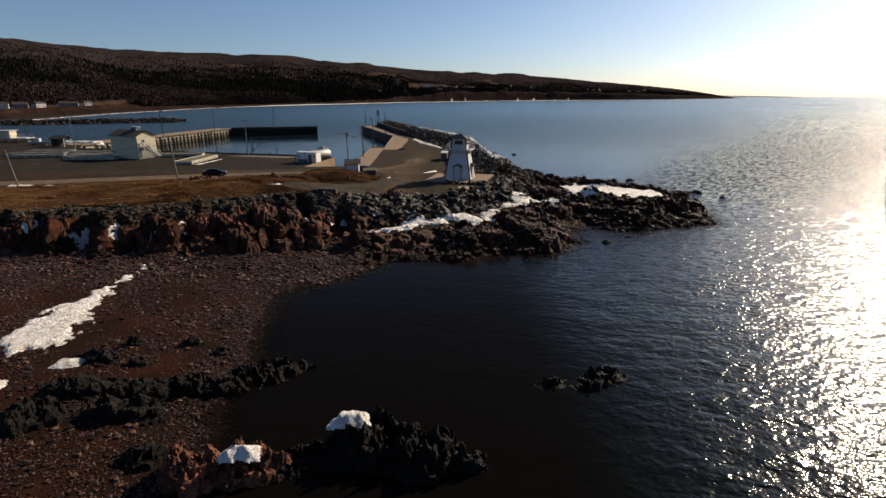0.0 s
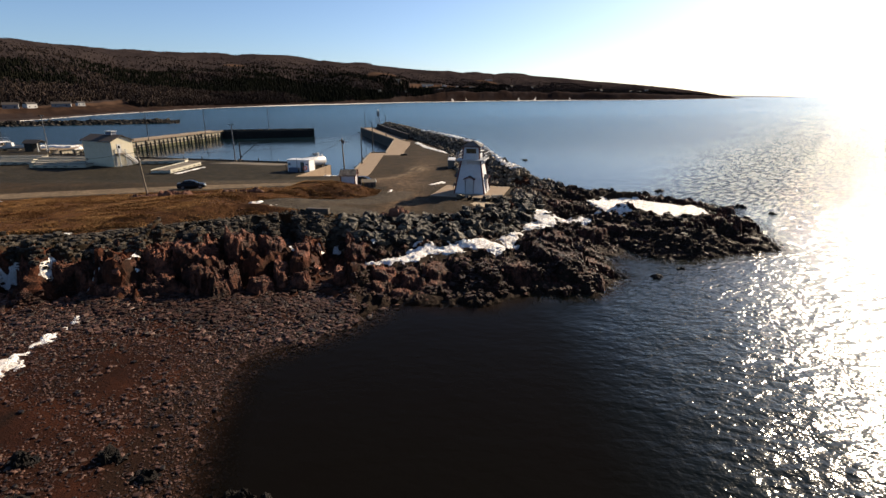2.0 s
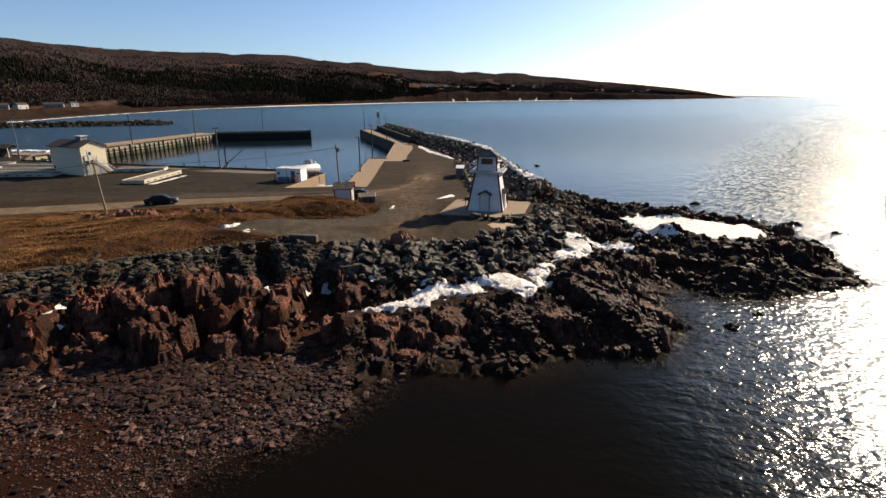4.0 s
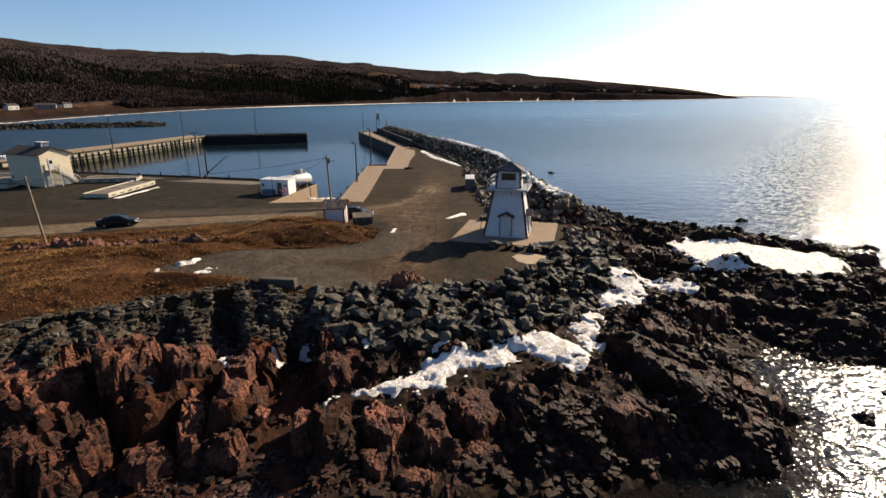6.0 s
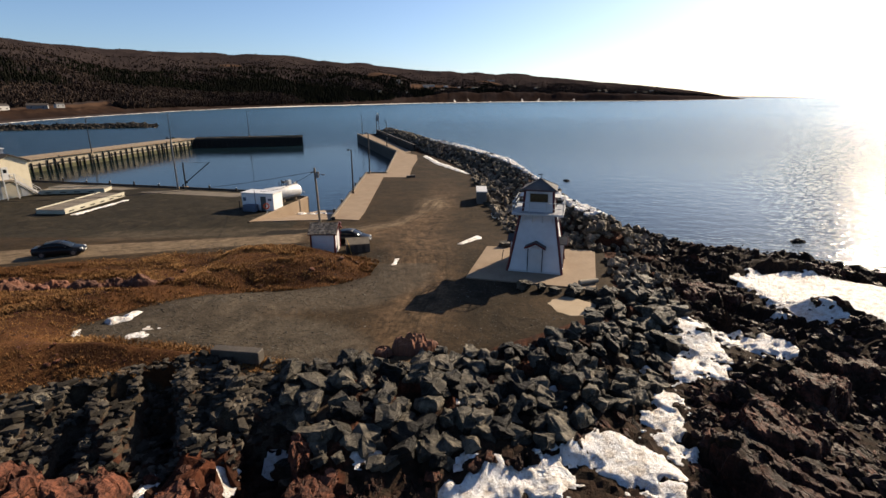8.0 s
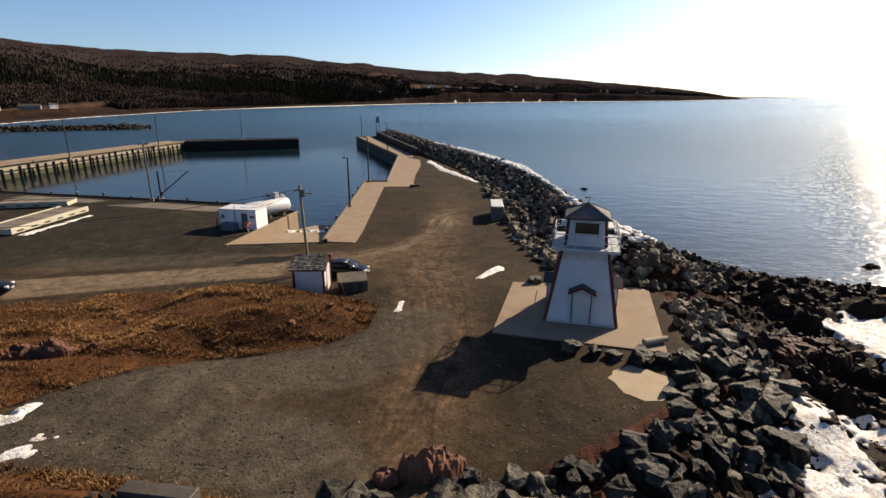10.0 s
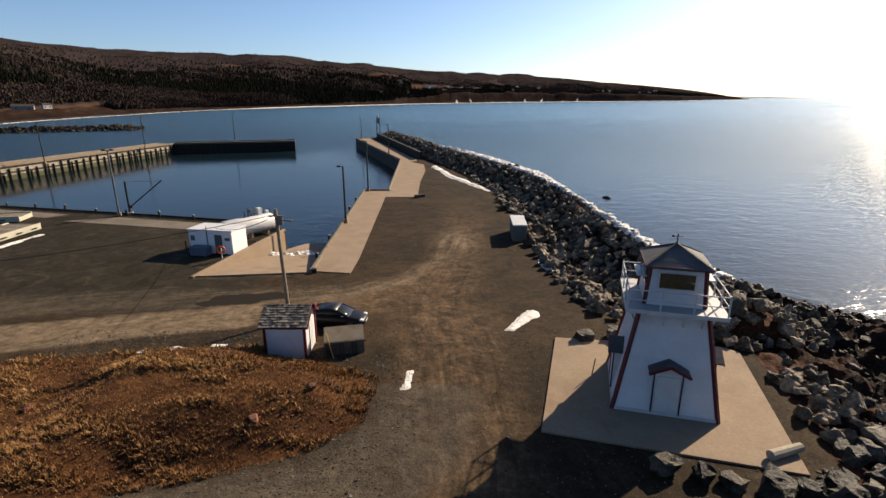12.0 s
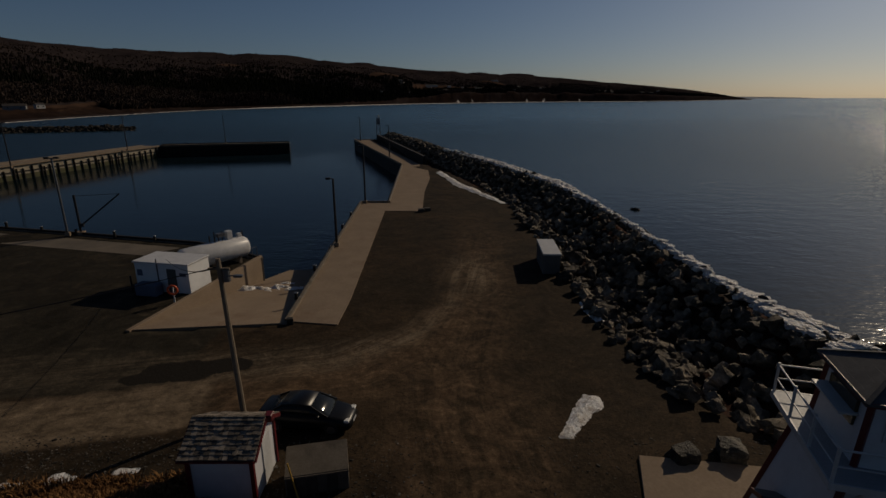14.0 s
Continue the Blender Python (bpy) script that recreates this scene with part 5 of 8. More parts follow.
def snow_patch(points, thick, label, ragged=1.0, spacing=0.15, base=None, seed=1, grow=0.05, holes=0.0):
    """A lumpy bank of old snow lying on the ground inside an outline."""
    xs, ys = [p[0] for p in points], [p[1] for p in points]
    gx, gy = np.arange(min(xs) - 1, max(xs) + 1, spacing), np.arange(min(ys) - 1, max(ys) + 1, spacing)
    X, Y = np.meshgrid(gx, gy)
    d = signed(points, X, Y) + ragged * ((fbm(X / 1.6, Y / 1.6, 4, seed) - 0.5) * 2.2 + (fbm(X / 0.5, Y / 0.5, 3, seed + 2) - 0.5) * 1.1) + grow
    d = d - 1.5 * np.maximum(fbm(X / 1.1, Y / 1.1, 3, seed + 21) - 0.56, 0) * holes * 4
    lump = 0.4 * fbm(X / 0.8, Y / 0.8, 4, seed + 9, 0.65) + 0.34 * ridged(X / 0.6, Y / 0.6, 4, seed + 5) + 0.22 * facets(X / 0.4, Y / 0.4, seed + 6) * (thick > 0.4)
    G = land(X, Y)[0] if base is None else base + 0 * X
    for turn in range(2):
        w = max(1, int(0.55 / spacing))
        for axis in (0, 1):
            G = sum(np.roll(G, k, axis) for k in range(-w, w + 1)) / (2 * w + 1)
    Z = G + thick * np.clip(d / 0.6, -0.4, 1) * (0.48 + 0.85 * lump) + 0.10 * thick
    faces = grid_faces(len(gx), len(gy))
    keep = (d.ravel()[faces] > 0).any(axis=1)
    faces = faces[keep]
    used, inv = np.unique(faces.ravel(), return_inverse=True)
    ob = sheet("snow_patch", np.stack([X, Y, Z], -1).reshape(-1, 3)[used], inv.reshape(-1, 4), SNOW, True)
    return tagged(ob, label, "snow", "patches of old snow")


def build_snow():
    ledge = "crust of dirty white snow on the rock ledge"
    snow_patch([(-12.4, 67.0), (-9.5, 68.7), (-7.7, 69.5), (-6.0, 71.1), (-4.9, 72.9), (-1.8, 72.6), (-0.4, 74.1), (3.2, 74.9), (5.6, 74.9), (6.3, 72.6), (5.8, 70.2), (4.1, 69.3), (3.0, 70.7), (1.7, 72.2), (0.0, 69.8), (-1.1, 70.2), (-3.8, 70.5), (-4.1, 67.9), (-7.0, 67.8), (-9.4, 67.4), (-10.3, 65.3), (-11.0, 65.3), (-10.9, 66.5)], 0.30, ledge, 1.0, 0.11, seed=3, grow=-0.12, holes=0.9)
    snow_patch([(5.4, 73.4), (5.6, 74.9), (6.5, 79.1), (7.8, 80.9), (11.3, 85.6), (13.1, 88.8), (15.9, 89.2), (16.9, 87.4), (18.9, 86.8), (19.9, 84.1), (19.1, 83.0), (16.9, 84.6), (15.6, 85.4), (14.0, 83.3), (13.5, 81.2), (11.3, 80.7), (9.1, 80.2), (8.2, 77.0), (7.6, 74.8), (6.2, 72.8)], 0.30, ledge, 1.1, 0.11, seed=4, grow=-0.1, holes=0.9)
    snow_patch([*SNOWFIELD], 0.33, "broad sheet of old snow on the rock shelf", 1.0, seed=5, grow=-0.05, holes=0.6)
    snow_patch([(23.9, 93.8), (26.8, 92.6), (27.3, 88.6), (24.6, 86.9), (23.8, 88.6), (22.3, 89.1), (21.1, 90.4)], 0.28, ledge, 0.9, seed=6, grow=-0.5, holes=1.5)
    snow_patch([(-34, 35.5), (-31.5, 33.4), (-29.6, 35.8), (-30.0, 39.4), (-31.7, 43), (-32.3, 48.5), (-32.6, 53.4), (-33.0, 53.4), (-33.2, 49), (-33.4, 44.5), (-34.6, 41)], 0.22, "strip of lumpy snow along the beach", 1.2, 0.11, seed=7, grow=0.0, holes=0.35)
    snow_patch([(-27.8, 31.9), (-26.4, 32.2), (-26.2, 33.2), (-27.6, 33.2)], 0.4, "small heap of snow on the beach", 0.4, seed=8)
    snow_patch([(-30.5, 29.0), (-29.0, 29.2), (-29.2, 30.2), (-30.4, 30.0)], 0.3, "small heap of snow on the beach", 0.3, seed=18)
    snow_patch([(-29.4, 80.8), (-29.1, 80.6), (-27.0, 83.2), (-27.2, 84.0), (-28.2, 83.0)], 0.3, "thin streak of snow beside the lot", 0.5, 0.1, seed=9, grow=0.35, holes=0.8)
    snow_patch([(-25.5, 80.4), (-24.9, 80.6), (-24.4, 82.0), (-25.2, 81.6)], 0.2, "thin streak of snow beside the lot", 0.4, 0.1, seed=10, grow=0.25, holes=0.5)
    snow_patch([(-4.1, 106.0), (-3.6, 105.95), (-2.75, 107.4), (-1.6, 108.8), (-1.3, 109.7), (-1.9, 109.8), (-2.6, 108.6), (-3.2, 107.4)], 0.3, "lump of ploughed snow on the gravel", 0.35, 0.1, seed=11)
    snow_patch([(-10.7, 98.3), (-10.4, 98.4), (-10.3, 100.3), (-10.6, 100.2)], 0.15, "small streak of snow on the gravel", 0.15, 0.1, seed=12)
    snow_patch([(-1.0, 163), (-0.2, 163.6), (-7, 183), (-10.5, 197), (-11.4, 196), (-8, 181)], 0.3, "strip of snow at the foot of the breakwater", 0.5, 0.4, seed=13)
    snow_patch([(1.6, 119.6), (2.6, 120), (2.0, 124), (1.2, 123.6)], 0.25, "strip of snow at the foot of the breakwater", 0.3, 0.2, seed=14)
    snow_patch([(-77, 89.2), (-69, 89.2), (-69, 90.2), (-77, 90.4)], 0.2, "streak of snow beside the road", 0.3, 0.25, seed=15)
    for k, (cx, cy) in enumerate(((-27.5, 102.5), (-25.6, 102.9), (-23.2, 103.4))):
        snow_patch([(cx - 0.5, cy), (cx + 0.4, cy + 0.1), (cx + 0.5, cy + 0.3), (cx - 0.4, cy + 0.2)], 0.1, "remnant of snow at the edge of the grass", 0.25, 0.12, seed=20 + k)
    for k, (cx, cy, r) in enumerate(((-14.6, 73.4, 0.5), (-19.4, 70.2, 0.8), (-16.4, 71.6, 0.5), (-26.2, 64.3, 0.8), (-42.9, 66.4, 1.0), (-32.6, 62.0, 0.9), (-30.9, 59.0, 0.8), (-36.2, 60.6, 0.9), (-40.4, 60.4, 0.9), (-45.4, 61.6, 0.9), (-22.4, 66.2, 0.7), (-9.6, 72.6, 0.7), (-4.6, 75.4, 0.7), (0.6, 77.2, 0.6), (-51.0, 61.0, 1.0))):
        snow_patch([(cx - r * 0.5, cy - r), (cx + r * 0.5, cy - r * 0.9), (cx + r * 0.3, cy + r), (cx - r * 0.4, cy + r)], 0.3, "pocket of snow caught between the rocks", 0.5, 0.12, seed=30 + k, grow=0.1)
    for k, (cx, cy, r, z) in enumerate(((-5.3, 25.1, 1.05, 1.5), (-10.6, 22.5, 1.1, 1.35))):
        snow_patch([(cx - r, cy - r * 0.6), (cx + r, cy - r * 0.5), (cx + r * 0.8, cy + r * 0.6), (cx - r * 0.7, cy + r * 0.6)], 0.5, "cap of snow on a black rock", 0.3, 0.08, z, seed=50 + k)
    # crumbs and clods broken off the edges of the crust
    rng = np.random.default_rng(62)
    crumbs = []
    for x, y in zip(rng.uniform(-13, 21, 26000), rng.uniform(64, 91, 26000)):
        d = abs(float(line_distance(LEDGE + [(14, 88.5)], np.array([x]), np.array([y]))[0]) - rng.uniform(0.6, 1.6))
        if d < 0.2 and rng.uniform() < 0.10:
            crumbs.append((x, y))
    cx, cy = np.array([c[0] for c in crumbs]), np.array([c[1] for c in crumbs])
    s = rng.uniform(0.10, 0.32, len(cx))
    rows = np.stack([cx, cy, land(cx, cy)[0] + 0.28 * s + 0.06, s * 1.3, s, s * 0.6, rng.uniform(0, 6.28, len(cx)), rng.integers(0, 10, len(cx))], -1)
    scatter("snow_clods", PLAIN_SHAPES, rows, SNOW, "clods of old snow broken from the edge of the crust", "snow")
    # spray-frozen snow on the seaward stones of the breakwater
    rng = np.random.default_rng(63)
    n = 9000
    y = 110 + 108 * rng.uniform(0, 1, n) ** 1.3
    cx = np.interp(y, [c[1] for c in CREST], [c[0] for c in CREST])
    x = cx + rng.uniform(-0.6, 1.4, n)
    ok = fbm(x / 3.0, y / 3.0, 3, 64) > np.interp(y, [106, 150, 218], [0.25, 0.27, 0.45])
    x, y = x[ok], y[ok]
    s = rng.uniform(0.25, 0.65, len(x))
    rows = np.stack([x, y, land(x, y)[0] + rng.uniform(0.75, 1.15, len(x)), s * 1.4, s * 1.3, s * 0.6, rng.uniform(0, 6.28, len(x)), rng.integers(0, 10, len(x))], -1)
    scatter("frozen_spray", PLAIN_SHAPES, rows, SNOW, "white frozen spray and snow on the breakwater stones", "snow")


build_riprap()
build_crags()
build_outcrops()
build_reefs()
build_cobbles()
build_grass()
build_gravel()
build_snow()
for args in (("rock_outcrop", -41.6, 89.4, 3.4, 1.3, 1.0, 6, 61), ("rock_outcrop", -30.4, 88.9, 2.6, 1.0, 0.9, 8, 67), ("rock_outcrop", -33.4, 88.0, 1.6, 0.7, 0.7, 0, 68), ("rock_outcrop", -37.6, 90.4, 1.6, 0.7, 0.7, 0, 62), ("rock_outcrop", -46.4, 88.6, 2.0, 0.8, 0.6, 10, 63), ("rock_outcrop", -7.8, 80.9, 1.5, 0.7, 1.1, 15, 64), ("rock_outcrop", -9.6, 80.3, 0.7, 0.4, 0.6, 0, 65)):
    rock_mass(*args, "red-brown rock outcrop showing through grass and gravel", REDROCK)


# ---- building helpers ----
def part(name, bm, material, parent=None, label="", bevel=0.0, smooth=False):
    """Links a bmesh as one mesh object under a thing or a part."""
    if bevel:
        bmesh.ops.bevel(bm, geom=bm.edges[:], offset=bevel, segments=1, affect="EDGES", profile=0.7)
    bmesh.ops.recalc_face_normals(bm, faces=bm.faces[:])
    me = bpy.data.meshes.new(name)
    bm.to_mesh(me)
    bm.free()
    me.materials.append(material)
    if smooth:
        me.polygons.foreach_set("use_smooth", np.full(len(me.polygons), True))
    ob = new(name, me)
    ob.parent = parent
    if label:
        ob["label"] = label
    return ob


def thing(name, x, y, z, turn, label, category, group=""):
    ob = new(name)
    ob.matrix_basis = pose(x, y, z, 0, 0, turn)
    return tagged(ob, label, category, group)


def solid(bm, corners, faces):
    v = [bm.verts.new(c) for c in corners]
    for f in faces:
        bm.faces.new([v[i] for i in f])
    return v


BOX_FACES = ((0, 1, 2, 3), (7, 6, 5, 4), (0, 4, 5, 1), (1, 5, 6, 2), (2, 6, 7, 3), (3, 7, 4, 0))


def box(cx, cy, cz, sx, sy, sz, bm=None, turn=0.0):
    """A block centred at (cx, cy) that stands from cz to cz + sz."""
    bm = bm or bmesh.new()
    c, s = math.cos(radians(turn)), math.sin(radians(turn))
    p = [(cx + c * x * sx / 2 - s * y * sy / 2, cy + s * x * sx / 2 + c * y * sy / 2, z) for z in (cz, cz + sz) for x, y in ((-1, -1), (1, -1), (1, 1), (-1, 1))]
    solid(bm, p, BOX_FACES)
    return bm


def frustum(h0, z0, h1, z1, bm=None):
    """A square tapered block: half widths h0 at z0 and h1 at z1."""
    bm = bm or bmesh.new()
    solid(bm, [(x * h, y * h, z) for h, z in ((h0, z0), (h1, z1)) for x, y in ((-1, -1), (1, -1), (1, 1), (-1, 1))], BOX_FACES)
    return bm


def rod(p, q, r, r2=None, sides=8, bm=None):
    """A round bar from p to q."""
    bm = bm or bmesh.new()
    p, q = Vector(p), Vector(q)
    r2 = r if r2 is None else r2
    turn = (q - p).to_track_quat("Z", "Y").to_matrix()
    lower, upper = [], []
    for i in range(sides):
        a = 2 * math.pi * i / sides
        d = turn @ Vector((math.cos(a), math.sin(a), 0))
        lower.append(bm.verts.new(p + d * r))
        upper.append(bm.verts.new(q + d * r2))
    for i in range(sides):
        bm.faces.new((lower[i], lower[(i + 1) % sides], upper[(i + 1) % sides], upper[i]))
    bm.faces.new(lower[::-1])
    bm.faces.new(upper)
    return bm


def bar(p, q, wide, deep, bm=None):
    """A square bar from p to q."""
    bm = bm or bmesh.new()
    p, q = Vector(p), Vector(q)
    turn = (q - p).to_track_quat("Z", "Y").to_matrix()
    pts = [e + turn @ Vector((x * wide / 2, y * deep / 2, 0)) for e in (p, q) for x, y in ((-1, -1), (1, -1), (1, 1), (-1, 1))]
    solid(bm, pts, BOX_FACES)
    return bm


def slab(points, z0, z1, bm=None):
    """A flat plate with the outline points."""
    bm = bm or bmesh.new()
    low = [bm.verts.new((x, y, z0)) for x, y in points]
    top = [bm.verts.new((x, y, z1)) for x, y in points]
    n = len(points)
    bm.faces.new(low[::-1])
    bm.faces.new(top)
    for i in range(n):
        bm.faces.new((low[i], low[(i + 1) % n], top[(i + 1) % n], top[i]))
    return bm


def extrude_x(profile, x0, x1, bm=None):
    """A profile of (y, z) points swept from x0 to x1."""
    bm = bm or bmesh.new()
    a = [bm.verts.new((x0, y, z)) for y, z in profile]
    b = [bm.verts.new((x1, y, z)) for y, z in profile]
    n = len(profile)
    bm.faces.new(a[::-1])
    bm.faces.new(b)
    for i in range(n):
        bm.faces.new((a[i], a[(i + 1) % n], b[(i + 1) % n], b[i]))
    return bm


def boards(name, a, b, gap=0.14, rough=0.7, across="z", grime=(0.5, 0.5, 0.5), strength=0.5):
    """Painted boarding with lap shadows as fine relief."""
    n = Nodes(name)
    co = n.add("ShaderNodeTexCoord").outputs["Object"]
    w = n.add("ShaderNodeTexWave")
    w.bands_direction = across.upper()
    w.wave_profile = "SAW"
    w.inputs["Scale"].default_value = 0.314 / gap
    n.wire(co, w.inputs["Vector"])
    c = n.mix(n.span(n.noise(1.2, 5, 0.7), 0.35, 0.7), a, b)
    c = n.mix(n.span(n.noise(2.5, 6, 0.75), 0.56, 0.78, 0, 0.6), c, grime)
    n.bump(n.math("ADD", w.outputs["Fac"], n.math("MULTIPLY", n.noise(20.0, 3), 0.2)), strength, 0.03)
    return n.done(c, rough, 0.0, 0.35)


def plain(name, a, rough=0.5, metal=0.0, spec=0.4):
    return surface(name, a, tuple(v * 0.82 for v in a), 1.5, 18.0, rough, 0.12, 0.004, metal, spec)


WHITE = boards("white_shingle_cladding", (0.60, 0.60, 0.62), (0.53, 0.53, 0.55), 0.16, 0.6, "z", (0.60, 0.58, 0.55))
WHITEPAINT = plain("white_paint", (0.70, 0.70, 0.70), 0.5)
RED = plain("red_trim_paint", (0.13, 0.009, 0.013), 0.5)
SHINGLE = boards("grey_roof_shingles", (0.060, 0.060, 0.066), (0.10, 0.098, 0.098), 0.15, 0.85, "z", (0.16, 0.15, 0.14), 0.9)
DECKGREY = plain("grey_deck_paint", (0.45, 0.46, 0.48), 0.6)
CREAM = boards("cream_siding", (0.60, 0.54, 0.40), (0.54, 0.48, 0.35), 0.18, 0.65, "z", (0.42, 0.37, 0.27))
DARKROOF = surface("dark_asphalt_roof", (0.050, 0.042, 0.038), (0.080, 0.066, 0.058), 1.0, 14.0, 0.9, 0.4, 0.01)
TIMBER = surface("weathered_timber", (0.17, 0.14, 0.105), (0.24, 0.205, 0.16), 1.3, 16.0, 0.85, 0.5, 0.015, grime=(0.085, 0.070, 0.055), vary=0.25)
TARRED = surface("tarred_timber", (0.016, 0.013, 0.011), (0.034, 0.028, 0.021), 1.0, 11.0, 0.8, 0.5, 0.02, vary=0.3)
POLEWOOD = surface("pole_wood", (0.30, 0.24, 0.17), (0.21, 0.165, 0.12), 2.0, 22.0, 0.85, 0.4, 0.01)
GALVANISED = plain("galvanised_steel", (0.22, 0.23, 0.25), 0.45, 0.6)
BLACKSTEEL = plain("dark_steel", (0.030, 0.030, 0.034), 0.5, 0.3)
PIERFACE = surface("pale_pier_face", (0.43, 0.38, 0.29), (0.33, 0.285, 0.21), 0.5, 7.0, 0.85, 0.4, 0.03, grime=(0.17, 0.14, 0.10))
FLOATSIDE = surface("float_concrete", (0.58, 0.55, 0.44), (0.50, 0.47, 0.37), 0.8, 9.0, 0.8, 0.3, 0.02, grime=(0.33, 0.29, 0.21))
WETWALL = surface("wet_wharf_wall", (0.060, 0.050, 0.040), (0.11, 0.092, 0.072), 0.5, 6.0, 0.7, 0.5, 0.04)
TANKWHITE = plain("white_tank_paint", (0.82, 0.82, 0.82), 0.4)
ORANGE = plain("orange_plastic", (0.75, 0.12, 0.03), 0.45)
RUBBER = plain("tyre_rubber", (0.018, 0.018, 0.019), 0.8)
RIM = plain("alloy_rim", (0.32, 0.32, 0.34), 0.35, 0.8)
BLUEGREY = plain("blue_grey_tarp", (0.12, 0.15, 0.22), 0.6)
SILT = surface("dried_silt", (0.44, 0.35, 0.24), (0.38, 0.29, 0.19), 0.6, 9.0, 0.9, 0.2, 0.008)
WEED = surface("tidal_weed", (0.055, 0.058, 0.020), (0.105, 0.100, 0.042), 0.6, 5.0, 0.8, 0.5, 0.03, grime=(0.03, 0.028, 0.014))
YELLOW = plain("yellow_paint", (0.62, 0.36, 0.04), 0.5)


def paint_material(name, color):
    n = Nodes(name)
    n.bsdf.inputs["Coat Weight"].default_value = 0.04
    return n.done(n.mix(n.span(n.noise(3.0, 5), 0.4, 0.75, 0, 0.35), color, tuple(v * 1.5 + 0.004 for v in color)), 0.32, 0.0, 0.2)


def glass_material(name, tint):
    n = Nodes(name)
    return n.done(tint, 0.10, 0.0, 0.22)


GREYCAR, BLACKCAR = paint_material("grey_car_paint", (0.007, 0.007, 0.008)), paint_material("black_car_paint", (0.005, 0.005, 0.006))
GLASS = glass_material("dark_window_glass", (0.012, 0.014, 0.016))
LAMPGLASS = glass_material("lamp_lens", (0.75, 0.75, 0.72))
TAILGLASS = glass_material("tail_lens", (0.30, 0.01, 0.01))
BROWNGLASS = surface("lantern_glass", (0.060, 0.045, 0.022), (0.115, 0.088, 0.045), 1.4, 5.0, 0.12, 0, spec=0.6)


# ---- wharf, ramp and paving ----
def build_wharf():
    deck = slab([(-21.2, 119.8), (-17.4, 119.2), (-17.3, 124), (-18.3, 157.3), (-12.9, 157.3), (-13.2, 173), (-12.7, 188), (-13.4, 199), (-17.2, 204.8), (-19.9, 208.5), (-18.3, 163.3), (-22.5, 163.3)], 3.2, 3.43)
    tagged(part("wharf_deck", deck, CONCRETE), "tan concrete wharf deck along the basin", "pavement", kind="structure")
    outer = slab([(-19.9, 208.5), (-17.2, 204.8), (-15.6, 206.2), (-15.8, 209.8), (-38.2, 281.2), (-43.1, 279)], 3.2, 3.42)
    tagged(part("wharf_deck_outer", outer, CONCRETE), "tan concrete deck of the outer wharf", "pavement", kind="structure")
    for i, (a, b) in enumerate(zip(QUAY, QUAY[1:])):
        if i in (5, 6):
            continue
        a, b = Vector((*a, 0)), Vector((*b, 0))
        mid, d = (a + b) / 2, b - a
        ang = math.degrees(math.atan2(d.y, d.x))
        w = thing("quay_wall", mid.x, mid.y, 0, ang, "dark wet timber-faced quay wall", "wall")
        w["kind"] = "structure"
        L = d.length
        part("wall", box(0, 0, -3.0, L + 0.5, 0.7, 6.28), WETWALL, w)
        part("coping", box(0, 0, 3.28, L + 0.6, 0.8, 0.16), CONCRETE if i < 5 else TIMBER, w)
        rail = box(0, 0, 3.44, L, 0.24, 0.24)
        part("bull_rail", rail, TIMBER if i < 5 else TARRED, w, "squared timber kerb")
        side = 0.42
        n = int(L / 2.4)
        for k in range(n):
            fx = (k + 0.5) * L / n - L / 2
            part("fender_pile", box(fx, side, -2.5, 0.26, 0.22, 5.8), TARRED, w)
    # boat ramp between two walls
    bm = bmesh.new()
    solid(bm, [(-31.9, 118.2, 2.9), (-21.2, 119.4, 2.9), (-22.2, 148, -1.8), (-26.3, 148, -1.8), (-31.9, 118.2, 3.46), (-21.2, 119.4, 3.46), (-22.2, 148, -1.05), (-26.3, 148, -1.05)], BOX_FACES)
    tagged(part("boat_ramp", bm, CONCRETE), "sloping concrete boat ramp running into the basin", "ramp", kind="structure")
    for name, a, b, label in (("ramp_wall", (-31.95, 118.0), (-28.55, 135.3), "tan concrete retaining wall beside the ramp"), ("ramp_wall", (-21.2, 119.5), (-22.1, 140.0), "low concrete kerb wall along the wharf")):
        d = Vector((b[0] - a[0], b[1] - a[1]))
        n = Vector((d.y, -d.x)).normalized() * 0.19
        top = 3.62 if a[0] < -30 else 3.5
        bm = bmesh.new()
        solid(bm, [(a[0] - n.x, a[1] - n.y, 2.6), (a[0] + n.x, a[1] + n.y, 2.6), (b[0] + n.x, b[1] + n.y, -2.4), (b[0] - n.x, b[1] - n.y, -2.4),
                   (a[0] - n.x, a[1] - n.y, 3.5), (a[0] + n.x, a[1] + n.y, 3.5), (b[0] + n.x, b[1] + n.y, top), (b[0] - n.x, b[1] - n.y, top)], BOX_FACES)
        tagged(part(name, bm, CONCRETE, bevel=0.03), label, "wall", kind="structure")
    # splash wall behind the outer wharf
    bm = slab([(-15.0, 210.5), (-14.4, 210.8), (-34.6, 282.0), (-35.4, 281.8)], 3.0, 5.3)
    tagged(part("splash_wall", bm, TARRED), "dark timber splash wall against the breakwater", "wall", kind="structure")
    pad = slab([(-1.0, 104.5), (-3.75, 94.5), (7.2, 91.5), (10.2, 102.4), (9.6, 103.0)], 3.7, 4.05)
    tagged(part("lighthouse_pad", pad, CONCRETE, bevel=0.02), "pale concrete apron round the lighthouse", "pavement", kind="structure")
